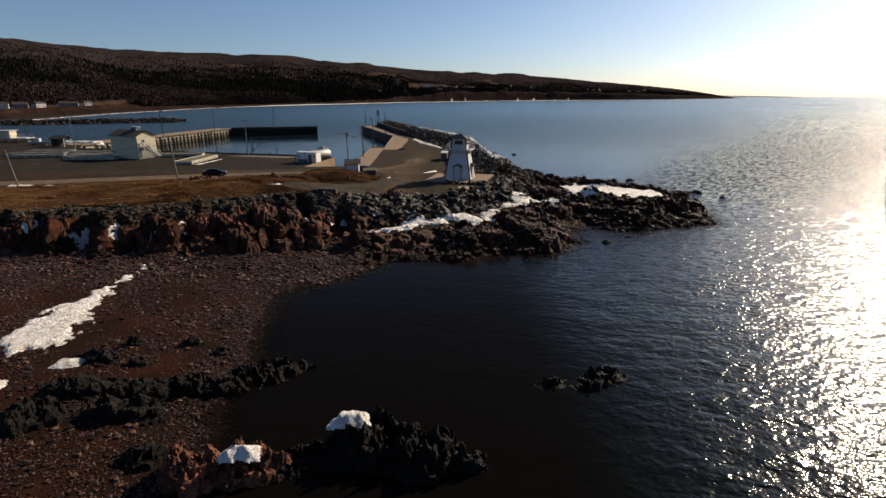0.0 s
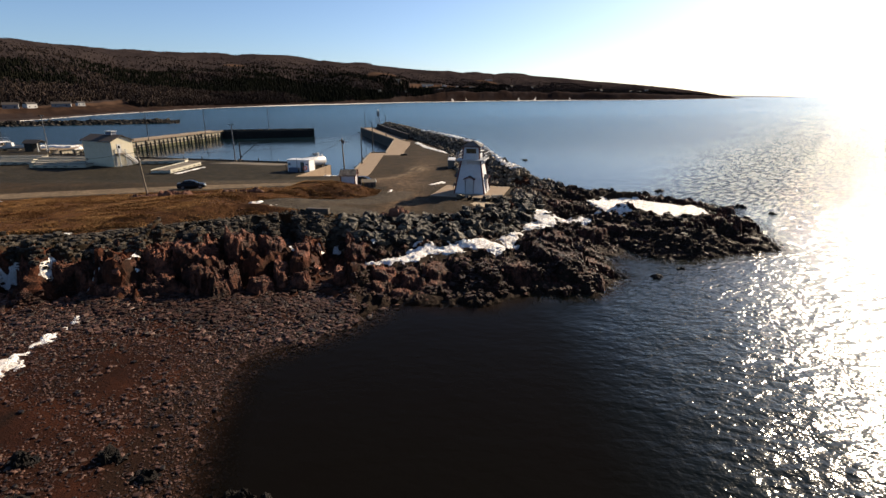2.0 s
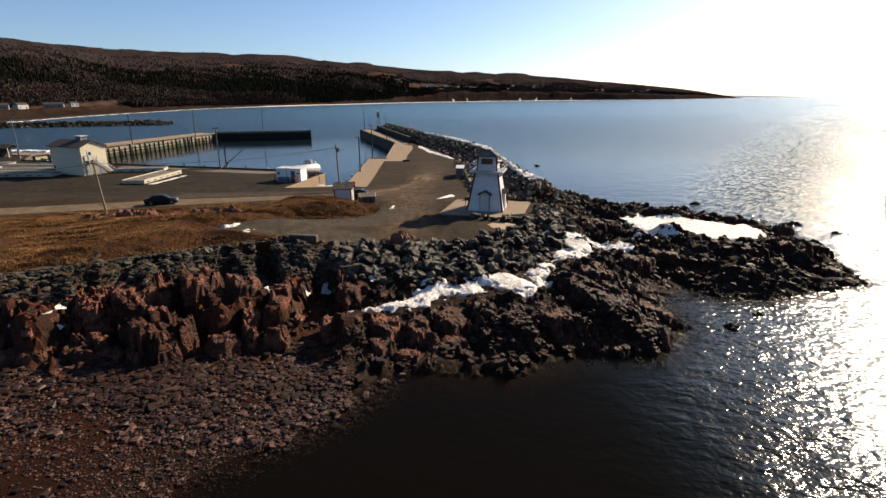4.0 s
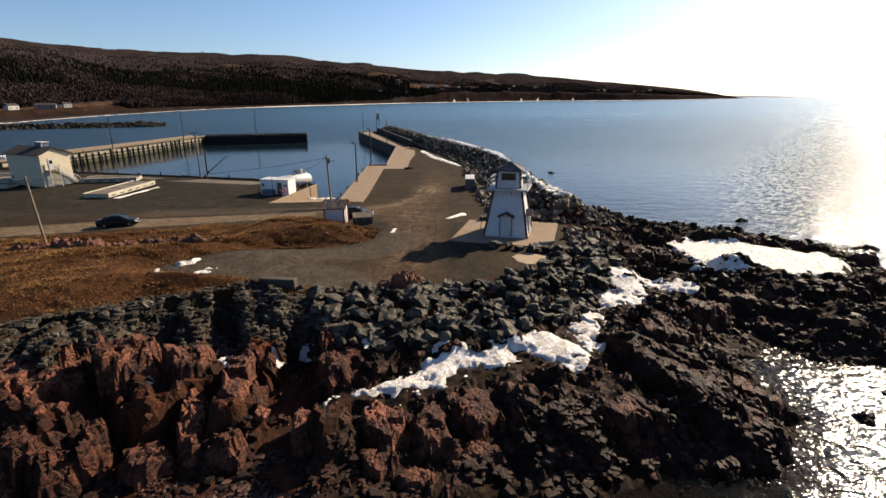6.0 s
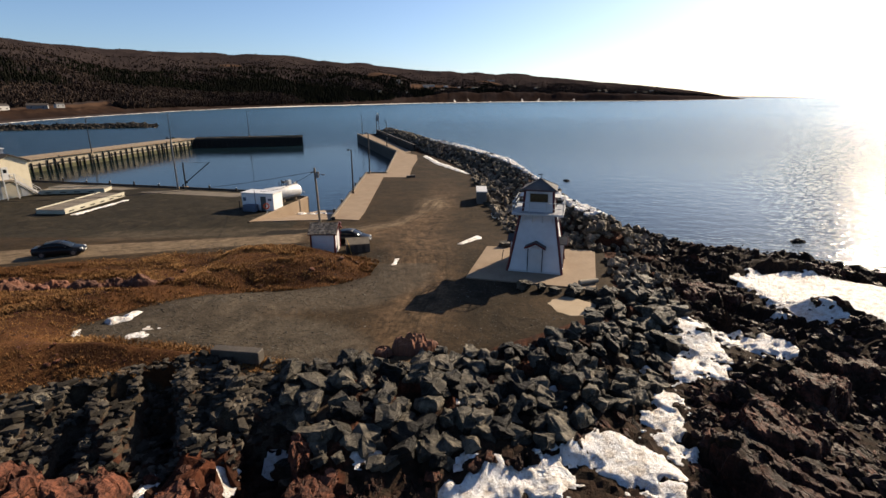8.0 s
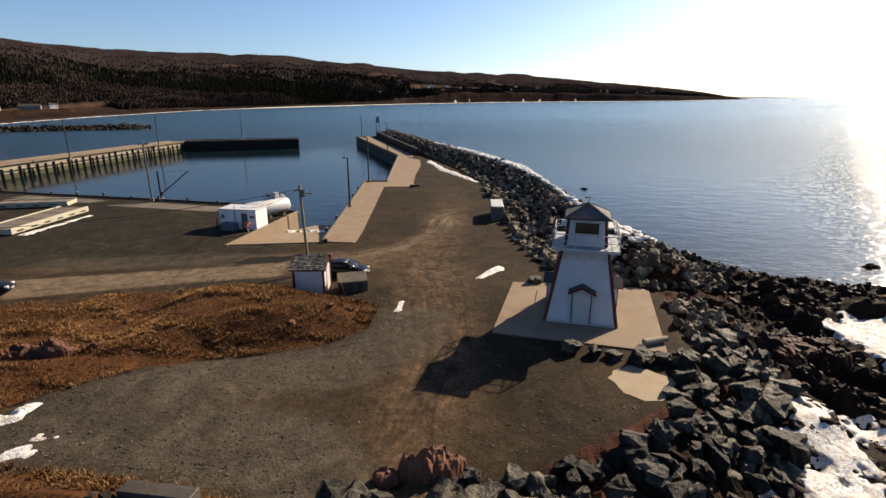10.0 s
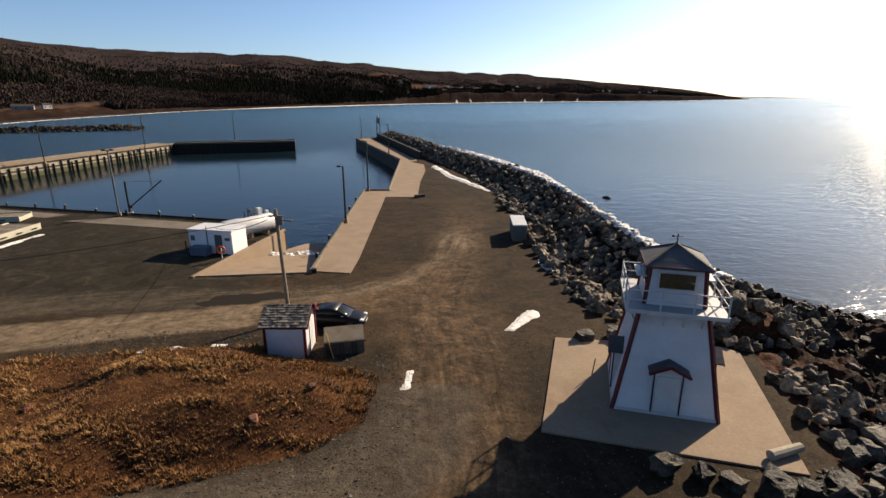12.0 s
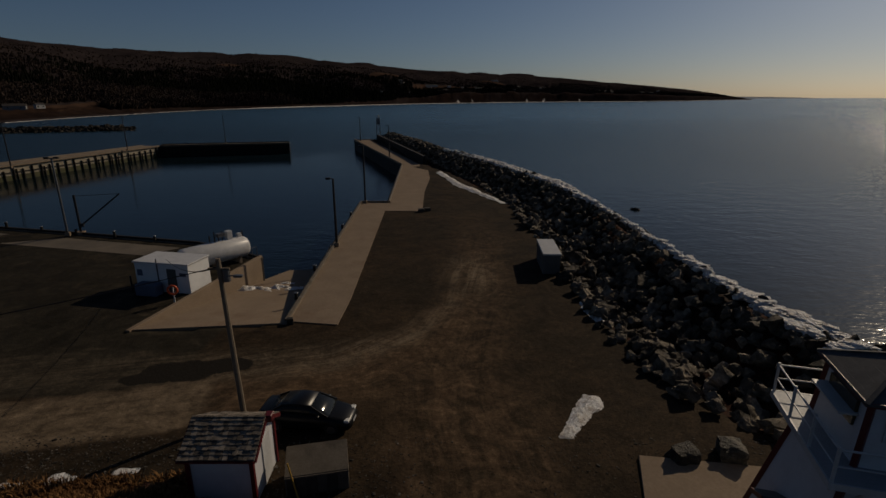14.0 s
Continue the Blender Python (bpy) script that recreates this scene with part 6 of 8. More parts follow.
    ring = [(4.3 + 1.75 * (1 + 0.10 * math.sin(3 * a + 1) + 0.05 * math.sin(7 * a) + 0.04 * math.sin(11 * a + 2)) * math.cos(a), 88.1 + 1.75 * (1 + 0.08 * math.cos(4 * a) + 0.05 * math.sin(9 * a)) * math.sin(a)) for a in np.linspace(0, 2 * math.pi, 49)[:-1]]
    tagged(part("silt_patch", slab(ring, 3.8, ground_z(4.3, 88.1) + 0.02), SILT), "dried pale silt in a shallow puddle hollow", "ground", kind="structure")
    # thin asphalt remnants and concrete aprons along the west quay
    for pts in ([(-60, 140.5), (-41, 136.0), (-38.5, 138.8), (-54, 142.8)], [(-80, 146.5), (-64, 142.5), (-62, 144.5), (-79, 149)]):
        tagged(part("quay_apron", slab(pts, 3.2, 3.37), surface("quay_apron", (0.20, 0.165, 0.125), (0.11, 0.095, 0.075), 0.4, 7.0, 0.9, 0.3, 0.01)), "worn concrete strip along the quay", "pavement", kind="structure")


def lighthouse():
    g = 4.05
    L = thing("lighthouse", 3.3, 98.14, g, -15.0, "white tapered wooden lighthouse with dark red trim", "lighthouse")
    gal, eav = 9.43 - g, 11.55 - g
    part("tower_wall", frustum(2.5, 0, 1.56, gal), WHITE, L)
    part("plinth", frustum(2.53, -0.02, 2.51, 0.16), WHITEPAINT, L)
    for x in (-1, 1):
        for y in (-1, 1):
            part("corner_board", bar((x * 2.50, y * 2.50, 0.0), (x * 1.58, y * 1.58, gal), 0.17, 0.17), RED, L, "dark red corner board")
            part("corner_board", bar((x * 1.40, y * 1.40, gal + 0.16), (x * 1.27, y * 1.27, eav), 0.15, 0.15), RED, L, "dark red corner board")
    part("gallery_deck", box(0, 0, gal, 4.56, 4.56, 0.14), DECKGREY, L, "grey gallery deck", 0.02)
    for k in range(4):
        a = math.radians(90 * k)
        R = Matrix.Rotation(a, 3, "Z")
        part("gallery_fascia", bar(R @ Vector((-2.29, -2.29, gal + 0.05)), R @ Vector((2.29, -2.29, gal + 0.05)), 0.05, 0.2), WHITEPAINT, L)
        for x in (-1.35, -0.45, 0.45, 1.35):
            part("bracket", bar(R @ Vector((x, -1.66 - 0.12, gal - 0.75)), R @ Vector((x, -2.1, gal - 0.02)), 0.09, 0.1), WHITEPAINT, L)
        for h, r in ((0.5, 0.025), (1.0, 0.032)):
            part("rail", rod(R @ Vector((-2.24, -2.24, gal + 0.14 + h)), R @ Vector((2.24, -2.24, gal + 0.14 + h)), r, sides=6), WHITEPAINT, L)
        for x in (-2.24, -0.75, 0.75):
            part("rail_post", bar(R @ Vector((x, -2.24, gal + 0.1)), R @ Vector((x, -2.24, gal + 1.22)), 0.07, 0.07), WHITEPAINT, L)
    part("lantern_wall", frustum(1.40, gal + 0.14, 1.26, eav), WHITE, L)
    for k in range(4):
        a = math.radians(90 * k)
        R = Matrix.Rotation(a, 3, "Z")
        z0, z1 = gal + 1.05, gal + 1.82
        y0, y1 = -1.36, -1.31
        w = part("window", bar(R @ Vector((-0.9, y0, (z0 + z1) / 2)), R @ Vector((0.9, y0, (z0 + z1) / 2)), 0.06, z1 - z0 + 0.14) if k % 2 == 0 else bar(R @ Vector((-0.9, y0, (z0 + z1) / 2)), R @ Vector((0.9, y0, (z0 + z1) / 2)), z1 - z0 + 0.14, 0.06), WHITEPAINT, L)
        bm = bmesh.new()
        solid(bm, [R @ Vector(c) for c in ((-0.8, y0 - 0.045, z0), (0.8, y0 - 0.045, z0), (0.8, y1, z0), (-0.8, y1, z0), (-0.8, y0 - 0.04, z1), (0.8, y0 - 0.04, z1), (0.8, y1, z1), (-0.8, y1, z1))], BOX_FACES)
        part("pane", bm, BROWNGLASS, w, "large dark lantern pane")
        part("eave_board", bar(R @ Vector((-1.5, -1.5, eav)), R @ Vector((1.5, -1.5, eav)), 0.08, 0.14), RED, L, "dark red eave board")
    roof = bmesh.new()
    e = 1.56
    c = [roof.verts.new((x * e, y * e, eav + 0.05)) for x, y in ((-1, -1), (1, -1), (1, 1), (-1, 1))]
    u = [roof.verts.new((x * e, y * e, eav - 0.02)) for x, y in ((-1, -1), (1, -1), (1, 1), (-1, 1))]
    tip = roof.verts.new((0, 0, 12.44 - g))
    for i in range(4):
        roof.faces.new((c[i], c[(i + 1) % 4], tip))
        roof.faces.new((u[i], u[(i + 1) % 4], c[(i + 1) % 4], c[i]))
    roof.faces.new(u[::-1])
    part("roof", roof, SHINGLE, L, "grey shingled pyramid roof")
    for x, y in ((-1, -1), (1, -1), (1, 1), (-1, 1)):
        part("hip_cap", bar((x * e, y * e, eav + 0.05), (0, 0, 12.46 - g), 0.12, 0.05), SHINGLE, L)
    vane = part("weather_vane", rod((0, 0, 12.3 - g), (0, 0, 12.95 - g), 0.03), BLACKSTEEL, L, "black iron weather vane")
    part("arm", rod((-0.26, 0, 12.8 - g), (0.26, 0, 12.8 - g), 0.02), BLACKSTEEL, vane)
    part("arm", rod((0, -0.22, 12.74 - g), (0, 0.22, 12.74 - g), 0.015), BLACKSTEEL, vane)
    part("tail", box(-0.22, 0, 12.75 - g, 0.12, 0.015, 0.1), BLACKSTEEL, vane)
    for k in (0, 1, 3):
        R = Matrix.Rotation(math.radians(-90 * k), 4, "Z")
        dormer = part("door_bay" if k == 0 else "window_bay", extrude_x([(-2.5, 0.15), (-1.85, 0.15), (-1.85, 2.45), (-2.5, 2.45)], -0.68, 0.68), WHITE, L, "white boxed bay under a gabled hood")
        dormer.matrix_basis = R
        hood = bmesh.new()
        for s in (-1, 1):
            p = [(0, -2.78, 2.86), (s * 0.95, -2.78, 2.38), (s * 0.95, -1.85, 2.38), (0, -1.75, 2.86)]
            solid(hood, [(x, y, z) for x, y, z in p] + [(x, y, z + 0.10) for x, y, z in p], BOX_FACES)
        part("hood", hood, SHINGLE, dormer, "grey shingled gable hood")
        for s in (-1, 1):
            part("barge_board", bar((0, -2.80, 2.86), (s * 0.97, -2.80, 2.38), 0.05, 0.15), RED, dormer, "dark red barge board")
            part("jamb", box(s * 0.66, -2.51, 0.15, 0.07, 0.07, 2.25), BLACKSTEEL if k == 0 else RED, dormer)
        gable = bmesh.new()
        solid(gable, [(-0.68, -2.5, 2.40), (0.68, -2.5, 2.40), (0, -2.5, 2.80), (-0.68, -2.0, 2.40), (0.68, -2.0, 2.40), (0, -2.0, 2.80)], ((0, 1, 2), (5, 4, 3), (0, 3, 4, 1), (1, 4, 5, 2), (2, 5, 3, 0)))
        part("gable", gable, WHITE, dormer)
        if k == 0:
            part("door", box(0, -2.52, 0.2, 1.1, 0.06, 2.0), WHITEPAINT, dormer, "plain white boarded door", 0.01)


def ticket_shed():
    z = ground_z(-18.2, 102.9)
    S = thing("shed", -18.2, 102.95, z, 0.5, "small white shed with red trim and a weathered shingle roof", "shed")
    w, d, h = 1.22, 1.27, 2.25
    part("wall", box(0, 0, -0.1, 2 * w, 2 * d, h + 0.1), WHITE, S)
    gable = extrude_x([(-d, h), (d, h), (0, h + 0.72)], -w, w)
    part("gable", gable, WHITE, S)
    for x in (-1, 1):
        for y in (-1, 1):
            part("corner_board", box(x * w, y * d, -0.1, 0.16, 0.16, h + 0.1), RED, S)
    slope = math.hypot(d + 0.25, 0.72 * (d + 0.25) / d)
    tilt = math.atan2(0.72, d)
    rows, rng = 9, np.random.default_rng(8)
    for s in (-1, 1):
        part("roof_board", extrude_x([(s * (d + 0.22), h - 0.13), (0, h + 0.73), (0, h + 0.80), (s * (d + 0.24), h - 0.04)], -w - 0.22, w + 0.22), TIMBER, S)
        for i in range(rows):
            a = i / rows
            b = (i + 1.25) / rows
            ya, yb = s * (d + 0.26) * (1 - a), s * (d + 0.26) * (1 - b)
            za, zb = h - 0.04 + 0.86 * a + 0.035, h - 0.04 + 0.86 * b + 0.02
            x0 = -w - 0.25
            while x0 < w + 0.23:
                x1 = min(x0 + rng.uniform(0.14, 0.27), w + 0.25)
                slip, lift = rng.uniform(-0.025, 0.03), rng.uniform(0.0, 0.018)
                part("shingle", extrude_x([(ya + s * slip, za + lift), (yb, zb), (yb, zb + 0.018), (ya + s * slip, za + 0.03 + lift)], x0, x1 - 0.012), SHEDROOF, S)
                x0 = x1
        part("fascia", bar((-w - 0.26, s * (d + 0.26), h - 0.06), (w + 0.26, s * (d + 0.26), h - 0.06), 0.14, 0.05), RED, S)
        for x in (-1, 1):
            part("barge_board", bar((x * (w + 0.26), s * (d + 0.24), h - 0.08), (x * (w + 0.26), 0, h + 0.76), 0.05, 0.15), RED, S)
    part("vent", box(w + 0.3, 0.2, h + 0.55, 0.3, 0.4, 0.32), RED, S, "red box at the gable's peak", 0.03)
    part("door", box(w + 0.02, 0.2, 0.05, 0.06, 0.85, 1.95), WHITEPAINT, S)


SHEDROOF = surface("weathered_shingles", (0.15, 0.125, 0.10), (0.34, 0.29, 0.235), 2.6, 9.0, 0.9, 0.5, 0.015, vary=0.5, grime=(0.05, 0.045, 0.04))


BINWOOD = surface("damp_brown_planks", (0.125, 0.095, 0.070), (0.080, 0.061, 0.045), 1.5, 12.0, 0.85, 0.5, 0.012, vary=0.3, grime=(0.03, 0.024, 0.018))


def bin_box():
    x, y = -14.85, 103.0
    z = ground_z(x, y)
    B = thing("wooden_bin", x, y, z, 12, "brown plank bin with a sloping grey lid beside the shed", "bin")
    for k in range(6):
        part("front_plank", box((k - 2.5) * 0.4, -0.68 - 0.012 * (k % 2), 0, 0.385, 0.06, 0.85), BINWOOD, B)
    part("front_rail", box(0, -0.7, 0.85, 2.5, 0.12, 0.07), TIMBER, B)
    part("back_panel", box(0, 0.68, 0, 2.4, 0.07, 1.2), TIMBER, B)
    part("floor_panel", box(0, 0, 0.03, 2.34, 1.3, 0.06), TIMBER, B)
    for s in (-1, 1):
        side = bmesh.new()
        solid(side, [(s * 1.2 - 0.04, -0.7, 0), (s * 1.2 + 0.04, -0.7, 0), (s * 1.2 + 0.04, 0.7, 0), (s * 1.2 - 0.04, 0.7, 0), (s * 1.2 - 0.04, -0.7, 0.9), (s * 1.2 + 0.04, -0.7, 0.9), (s * 1.2 + 0.04, 0.7, 1.25), (s * 1.2 - 0.04, 0.7, 1.25)], BOX_FACES)
        part("side_panel", side, TIMBER, B)
    lid = bmesh.new()
    solid(lid, [(-1.24, -0.70, 0.90), (1.24, -0.70, 0.90), (1.24, 0.72, 1.27), (-1.24, 0.72, 1.27), (-1.24, -0.70, 0.95), (1.24, -0.70, 0.95), (1.24, 0.72, 1.32), (-1.24, 0.72, 1.32)], BOX_FACES)
    part("lid", lid, TIMBER, B, "sloping grey plank lid")
    part("lid_strip", box(0, 0.68, 1.2, 2.5, 0.14, 0.07), PIERFACE, B)
    p = rod((0, 0, 0), (-0.5, 0.45, 1.5), 0.035)
    pole = part("leaning_pole", p, YELLOW)
    pole.matrix_basis = pose(-15.3, 101.75, z)
    tagged(pole, "yellow pole leaning against the wooden bin", "pole")


def car(x, y, turn, paint, label):
    z = ground_z(x, y)
    C = thing("car", x, y, z, turn, label, "car", "parked cars")
    # lengthwise stations: x, half width at the belt, belt height, bottom height
    def shell(stations, bm):
        rings = []
        for sx, lo, hi, w0, w1 in stations:
            ring = [(sx, -w0 * 0.92, lo), (sx, -w0, lo + 0.18 * (hi - lo)), (sx, -w0 * 1.0, lo + 0.6 * (hi - lo)), (sx, -w1, hi - 0.03), (sx, -w1 * 0.8, hi), (sx, w1 * 0.8, hi), (sx, w1, hi - 0.03), (sx, w0, lo + 0.6 * (hi - lo)), (sx, w0, lo + 0.18 * (hi - lo)), (sx, w0 * 0.92, lo)]
            rings.append([bm.verts.new(p) for p in ring])
        n = len(rings[0])
        for a, b in zip(rings, rings[1:]):
            for i in range(n):
                bm.faces.new((a[i], a[(i + 1) % n], b[(i + 1) % n], b[i]))
        bm.faces.new(rings[0][::-1])
        bm.faces.new(rings[-1])
        return bm
    body = shell([(-2.28, 0.36, 0.92, 0.66, 0.62), (-2.15, 0.24, 1.0, 0.82, 0.74), (-1.5, 0.20, 1.02, 0.88, 0.80), (-0.6, 0.19, 0.97, 0.89, 0.84), (0.5, 0.19, 0.95, 0.89, 0.84), (1.2, 0.20, 0.92, 0.88, 0.78), (1.8, 0.22, 0.80, 0.84, 0.70), (2.15, 0.24, 0.70, 0.76, 0.60), (2.3, 0.32, 0.58, 0.58, 0.46)], bmesh.new())
    part("body", body, paint, C, smooth=True)
    cabin = shell([(-1.75, 0.90, 1.02, 0.70, 0.66), (-1.05, 0.90, 1.36, 0.76, 0.58), (-0.3, 0.90, 1.45, 0.79, 0.60), (0.35, 0.90, 1.40, 0.79, 0.60), (1.25, 0.88, 0.96, 0.72, 0.66)], bmesh.new())
    part("cabin_glass", cabin, GLASS, C, "dark tinted windows", smooth=True)
    roof = shell([(-1.12, 1.30, 1.375, 0.63, 0.56), (-0.3, 1.38, 1.475, 0.66, 0.58), (0.38, 1.33, 1.425, 0.64, 0.56)], bmesh.new())
    part("roof", roof, paint, C, smooth=True)
    for s in (-1, 1):
        for x0, z0, x1, z1 in ((-1.08, 1.34, -1.75, 0.98), (0.36, 1.38, 1.22, 0.94), (-0.25, 1.42, -0.3, 0.94)):
            part("pillar", bar((x0, s * 0.62, z0), (x1, s * 0.78, z1), 0.07, 0.06), paint, C)
        part("mirror", box(0.78, s * 0.93, 0.93, 0.14, 0.18, 0.13), paint, C, bevel=0.03)
        part("headlight", box(2.08, s * 0.56, 0.60, 0.26, 0.30, 0.13), LAMPGLASS, C, "clear headlight", 0.03)
        part("tail_light", box(-2.2, s * 0.60, 0.74, 0.14, 0.28, 0.16), TAILGLASS, C, "red tail light", 0.02)
        for wx in (-1.36, 1.38):
            tyre = part("wheel", rod((wx, s * 0.70, 0.32), (wx, s * 0.91, 0.32), 0.325, sides=20), RUBBER, C)
            part("rim", rod((wx, s * 0.88, 0.32), (wx, s * 0.925, 0.32), 0.20, sides=14), RIM, tyre)
    # the registration plates stay blank bars
    part("plate", box(2.3, 0, 0.40, 0.03, 0.48, 0.11), WHITEPAINT, C)
    part("plate", box(-2.29, 0, 0.62, 0.03, 0.48, 0.11), WHITEPAINT, C)
    part("front_grille", box(2.27, 0, 0.48, 0.05, 0.7, 0.1), BLACKSTEEL, C)


def utility_pole(x, y, h, turn, label, lean=0.0, lamp=False):
    z = ground_z(x, y)
    P = thing("utility_pole", x, y, z, turn, label, "pole", "utility poles")
    part("pole", rod((0, 0, -0.3), (lean, 0, h), 0.15, 0.11, 10), POLEWOOD, P)
    part("crossarm", bar((lean - 0.5, 0, h - 0.5), (lean + 0.5, 0, h - 0.5), 0.09, 0.1), POLEWOOD, P)
    if lamp:
        part("transformer", rod((lean + 0.32, 0, h - 1.1), (lean + 0.32, 0, h - 0.55), 0.17), GALVANISED, P)
        part("lamp_arm", rod((lean, 0, h - 0.9), (lean + 0.9, -0.3, h - 0.7), 0.03), GALVANISED, P)
        part("lamp_head", box(lean + 1.0, -0.33, h - 0.78, 0.4, 0.18, 0.1), GALVANISED, P)
    return (x + lean * math.cos(radians(turn)), y + lean * math.sin(radians(turn)), z + h - 0.4)


def lamp_post(x, y, h, turn=0, twin=False, base=None, label="dark steel lamp post on the wharf's edge"):
    z = ground_z(x, y) if base is None else base
    P = thing("lamp_post", x, y, z, turn, label, "lamp post", "wharf lamp posts")
    part("base_block", box(0, 0, 0, 0.5, 0.5, 0.45), CONCRETE, P, bevel=0.03)
    part("post", rod((0, 0, 0.3), (0, 0, h), 0.15, 0.11), BLACKSTEEL if not twin else GALVANISED, P)
    for s in ((-1, 1) if twin else (1,)):
        part("arm", rod((0, 0, h - 0.1), (s * 0.4, 0, h), 0.03), BLACKSTEEL, P)
        part("lamp_head", box(s * 0.5, 0, h - 0.12, 0.5, 0.34, 0.22), BLACKSTEEL, P, bevel=0.03)


def wire(p, q, sag, label):
    p, q = Vector(p), Vector(q)
    bm = bmesh.new()
    last = None
    for i in range(15):
        a = i / 14
        c = p.lerp(q, a) - Vector((0, 0, sag * 4 * a * (1 - a)))
        if last is not None:
            rod(last, c, 0.022, sides=4, bm=bm)
        last = c
    tagged(part("overhead_wire", bm, BLACKSTEEL), label, "wire")


def fuel_store():
    z = ground_z(-33.2, 127)
    S = thing("fuel_shed", -33.15, 127.1, z, -11, "white flat-roofed steel cabin casting a shadow on the lot", "cabin")
    part("wall", box(0, 0, 0, 5.1, 2.75, 2.5), boards("white_panel", (0.72, 0.73, 0.73), (0.64, 0.65, 0.66), 0.5, 0.5, "x", (0.5, 0.48, 0.45)), S, bevel=0.02)
    part("roof", box(0, 0, 2.5, 5.3, 2.95, 0.12), TANKWHITE, S, "flat white roof", 0.02)
    part("door", box(0.95, -1.39, 0.05, 0.85, 0.06, 2.05), plain("grey_green_door", (0.10, 0.115, 0.11), 0.5), S, "dark grey steel door")
    part("notice", box(2.0, -1.39, 1.5, 0.6, 0.03, 0.3), BLUEGREY, S)
    part("notice", box(-2.1, -1.39, 1.35, 0.5, 0.03, 0.55), BLUEGREY, S)
    part("vent_pipe", rod((-0.35, -1.4, 0.8), (-0.35, -1.4, 2.95), 0.05), GALVANISED, S)
    crate = part("tarped_crate", box(0, 0, 0, 2.0, 1.0, 1.0), BLUEGREY, bevel=0.08)
    crate.matrix_basis = pose(-34.3, 125.15, ground_z(-34.3, 125.1), 0, 0, -11)
    tagged(crate, "blue-grey tarped crate beside the cabin", "crate")
    post = part("marker_post", rod((0, 0, 0), (0, 0, 1.4), 0.07), BLACKSTEEL)
    post.matrix_basis = pose(-36.2, 125.9, ground_z(-36.2, 125.9))
    tagged(post, "short dark post at the cabin's corner", "post")
    T = thing("fuel_tank", -31.85, 132.4, ground_z(-31.8, 132.4), -37, "white horizontal fuel tank on saddles", "tank")
    tank = bmesh.new()
    rings = []
    for yy, r in ((-3.55, 0.05), (-3.48, 0.55), (-3.3, 0.88), (-3.0, 1.05), (3.0, 1.05), (3.3, 0.88), (3.48, 0.55), (3.55, 0.05)):
        rings.append([tank.verts.new((r * math.cos(a), yy, 1.45 + r * math.sin(a))) for a in np.linspace(0, 2 * math.pi, 21)[:-1]])
    for a, b in zip(rings, rings[1:]):
        for i in range(20):
            tank.faces.new((a[i], a[(i + 1) % 20], b[(i + 1) % 20], b[i]))
    tank.faces.new(rings[0])
    tank.faces.new(rings[-1])
    part("shell", tank, TANKWHITE, T, smooth=True)
    for yy in (-2.2, 0, 2.2):
        part("saddle", box(0, yy, 0, 1.5, 0.3, 0.75), CONCRETE, T)
    for yy, w, hh in ((1.6, 0.55, 0.9), (2.7, 0.4, 0.45)):
        part("pump_box", box(0, yy, 2.4, w, w, hh), TANKWHITE, T, bevel=0.03)
    for yy, hh in ((-0.4, 0.8), (0.1, 1.1), (0.5, 0.7), (0.9, 1.0), (3.0, 0.7)):
        part("pipe", rod((0.1, yy, 2.4), (0.1, yy, 2.4 + hh), 0.06), BLACKSTEEL, T)
    part("valve_box", box(0.1, 0.7, 2.9, 0.5, 0.7, 0.35), GALVANISED, T)
    F = thing("handrail", -29.3, 135.1, ground_z(-29.6, 134.2), 60, "thin steel handrail at the end of the wall", "railing")
    for xx in (-0.6, 0.0, 0.6):
        part("post", rod((xx, 0, 0), (xx, 0, 1.1), 0.03), GALVANISED, F)
    part("rail", rod((-0.6, 0, 1.08), (0.6, 0, 1.08), 0.03), GALVANISED, F)
    R = thing("life_ring_stand", -31.3, 123.3, ground_z(-31.3, 123.3), 10, "orange life ring on a white post", "life ring")
    part("post", box(0, 0.06, 0, 0.1, 0.08, 1.5), WHITEPAINT, R)
    ring = bmesh.new()
    loops = []
    for a in np.linspace(0, 2 * math.pi, 19)[:-1]:
        loops.append([ring.verts.new(((0.36 + 0.09 * math.cos(b)) * math.cos(a), 0.09 * math.sin(b) - 0.06, 1.15 + (0.36 + 0.09 * math.cos(b)) * math.sin(a))) for b in np.linspace(0, 2 * math.pi, 9)[:-1]])
    for i in range(18):
        for j in range(8):
            ring.faces.new((loops[i][j], loops[(i + 1) % 18][j], loops[(i + 1) % 18][(j + 1) % 8], loops[i][(j + 1) % 8]))
    part("life_ring", ring, ORANGE, R, "orange life ring", smooth=True)


def container():
    z = ground_z(0.35, 132.6)
    B = thing("storage_box", 0.4, 132.8, z, -3, "low grey storage box with a pale lid beside the breakwater", "box")
    part("body", box(0, 0, 0, 1.55, 5.0, 1.85), surface("grey_box_side", (0.17, 0.16, 0.145), (0.12, 0.115, 0.105), 1.0, 10.0, 0.8, 0.3, 0.01), B, bevel=0.03)
    part("lid", box(0, 0, 1.85, 1.7, 5.2, 0.16), WHITEPAINT, B, "pale flat lid", 0.03)
    for yy in (-1.2, 1.2):
        part("strap", box(0, yy, 0.0, 1.6, 0.1, 1.87), GALVANISED, B)


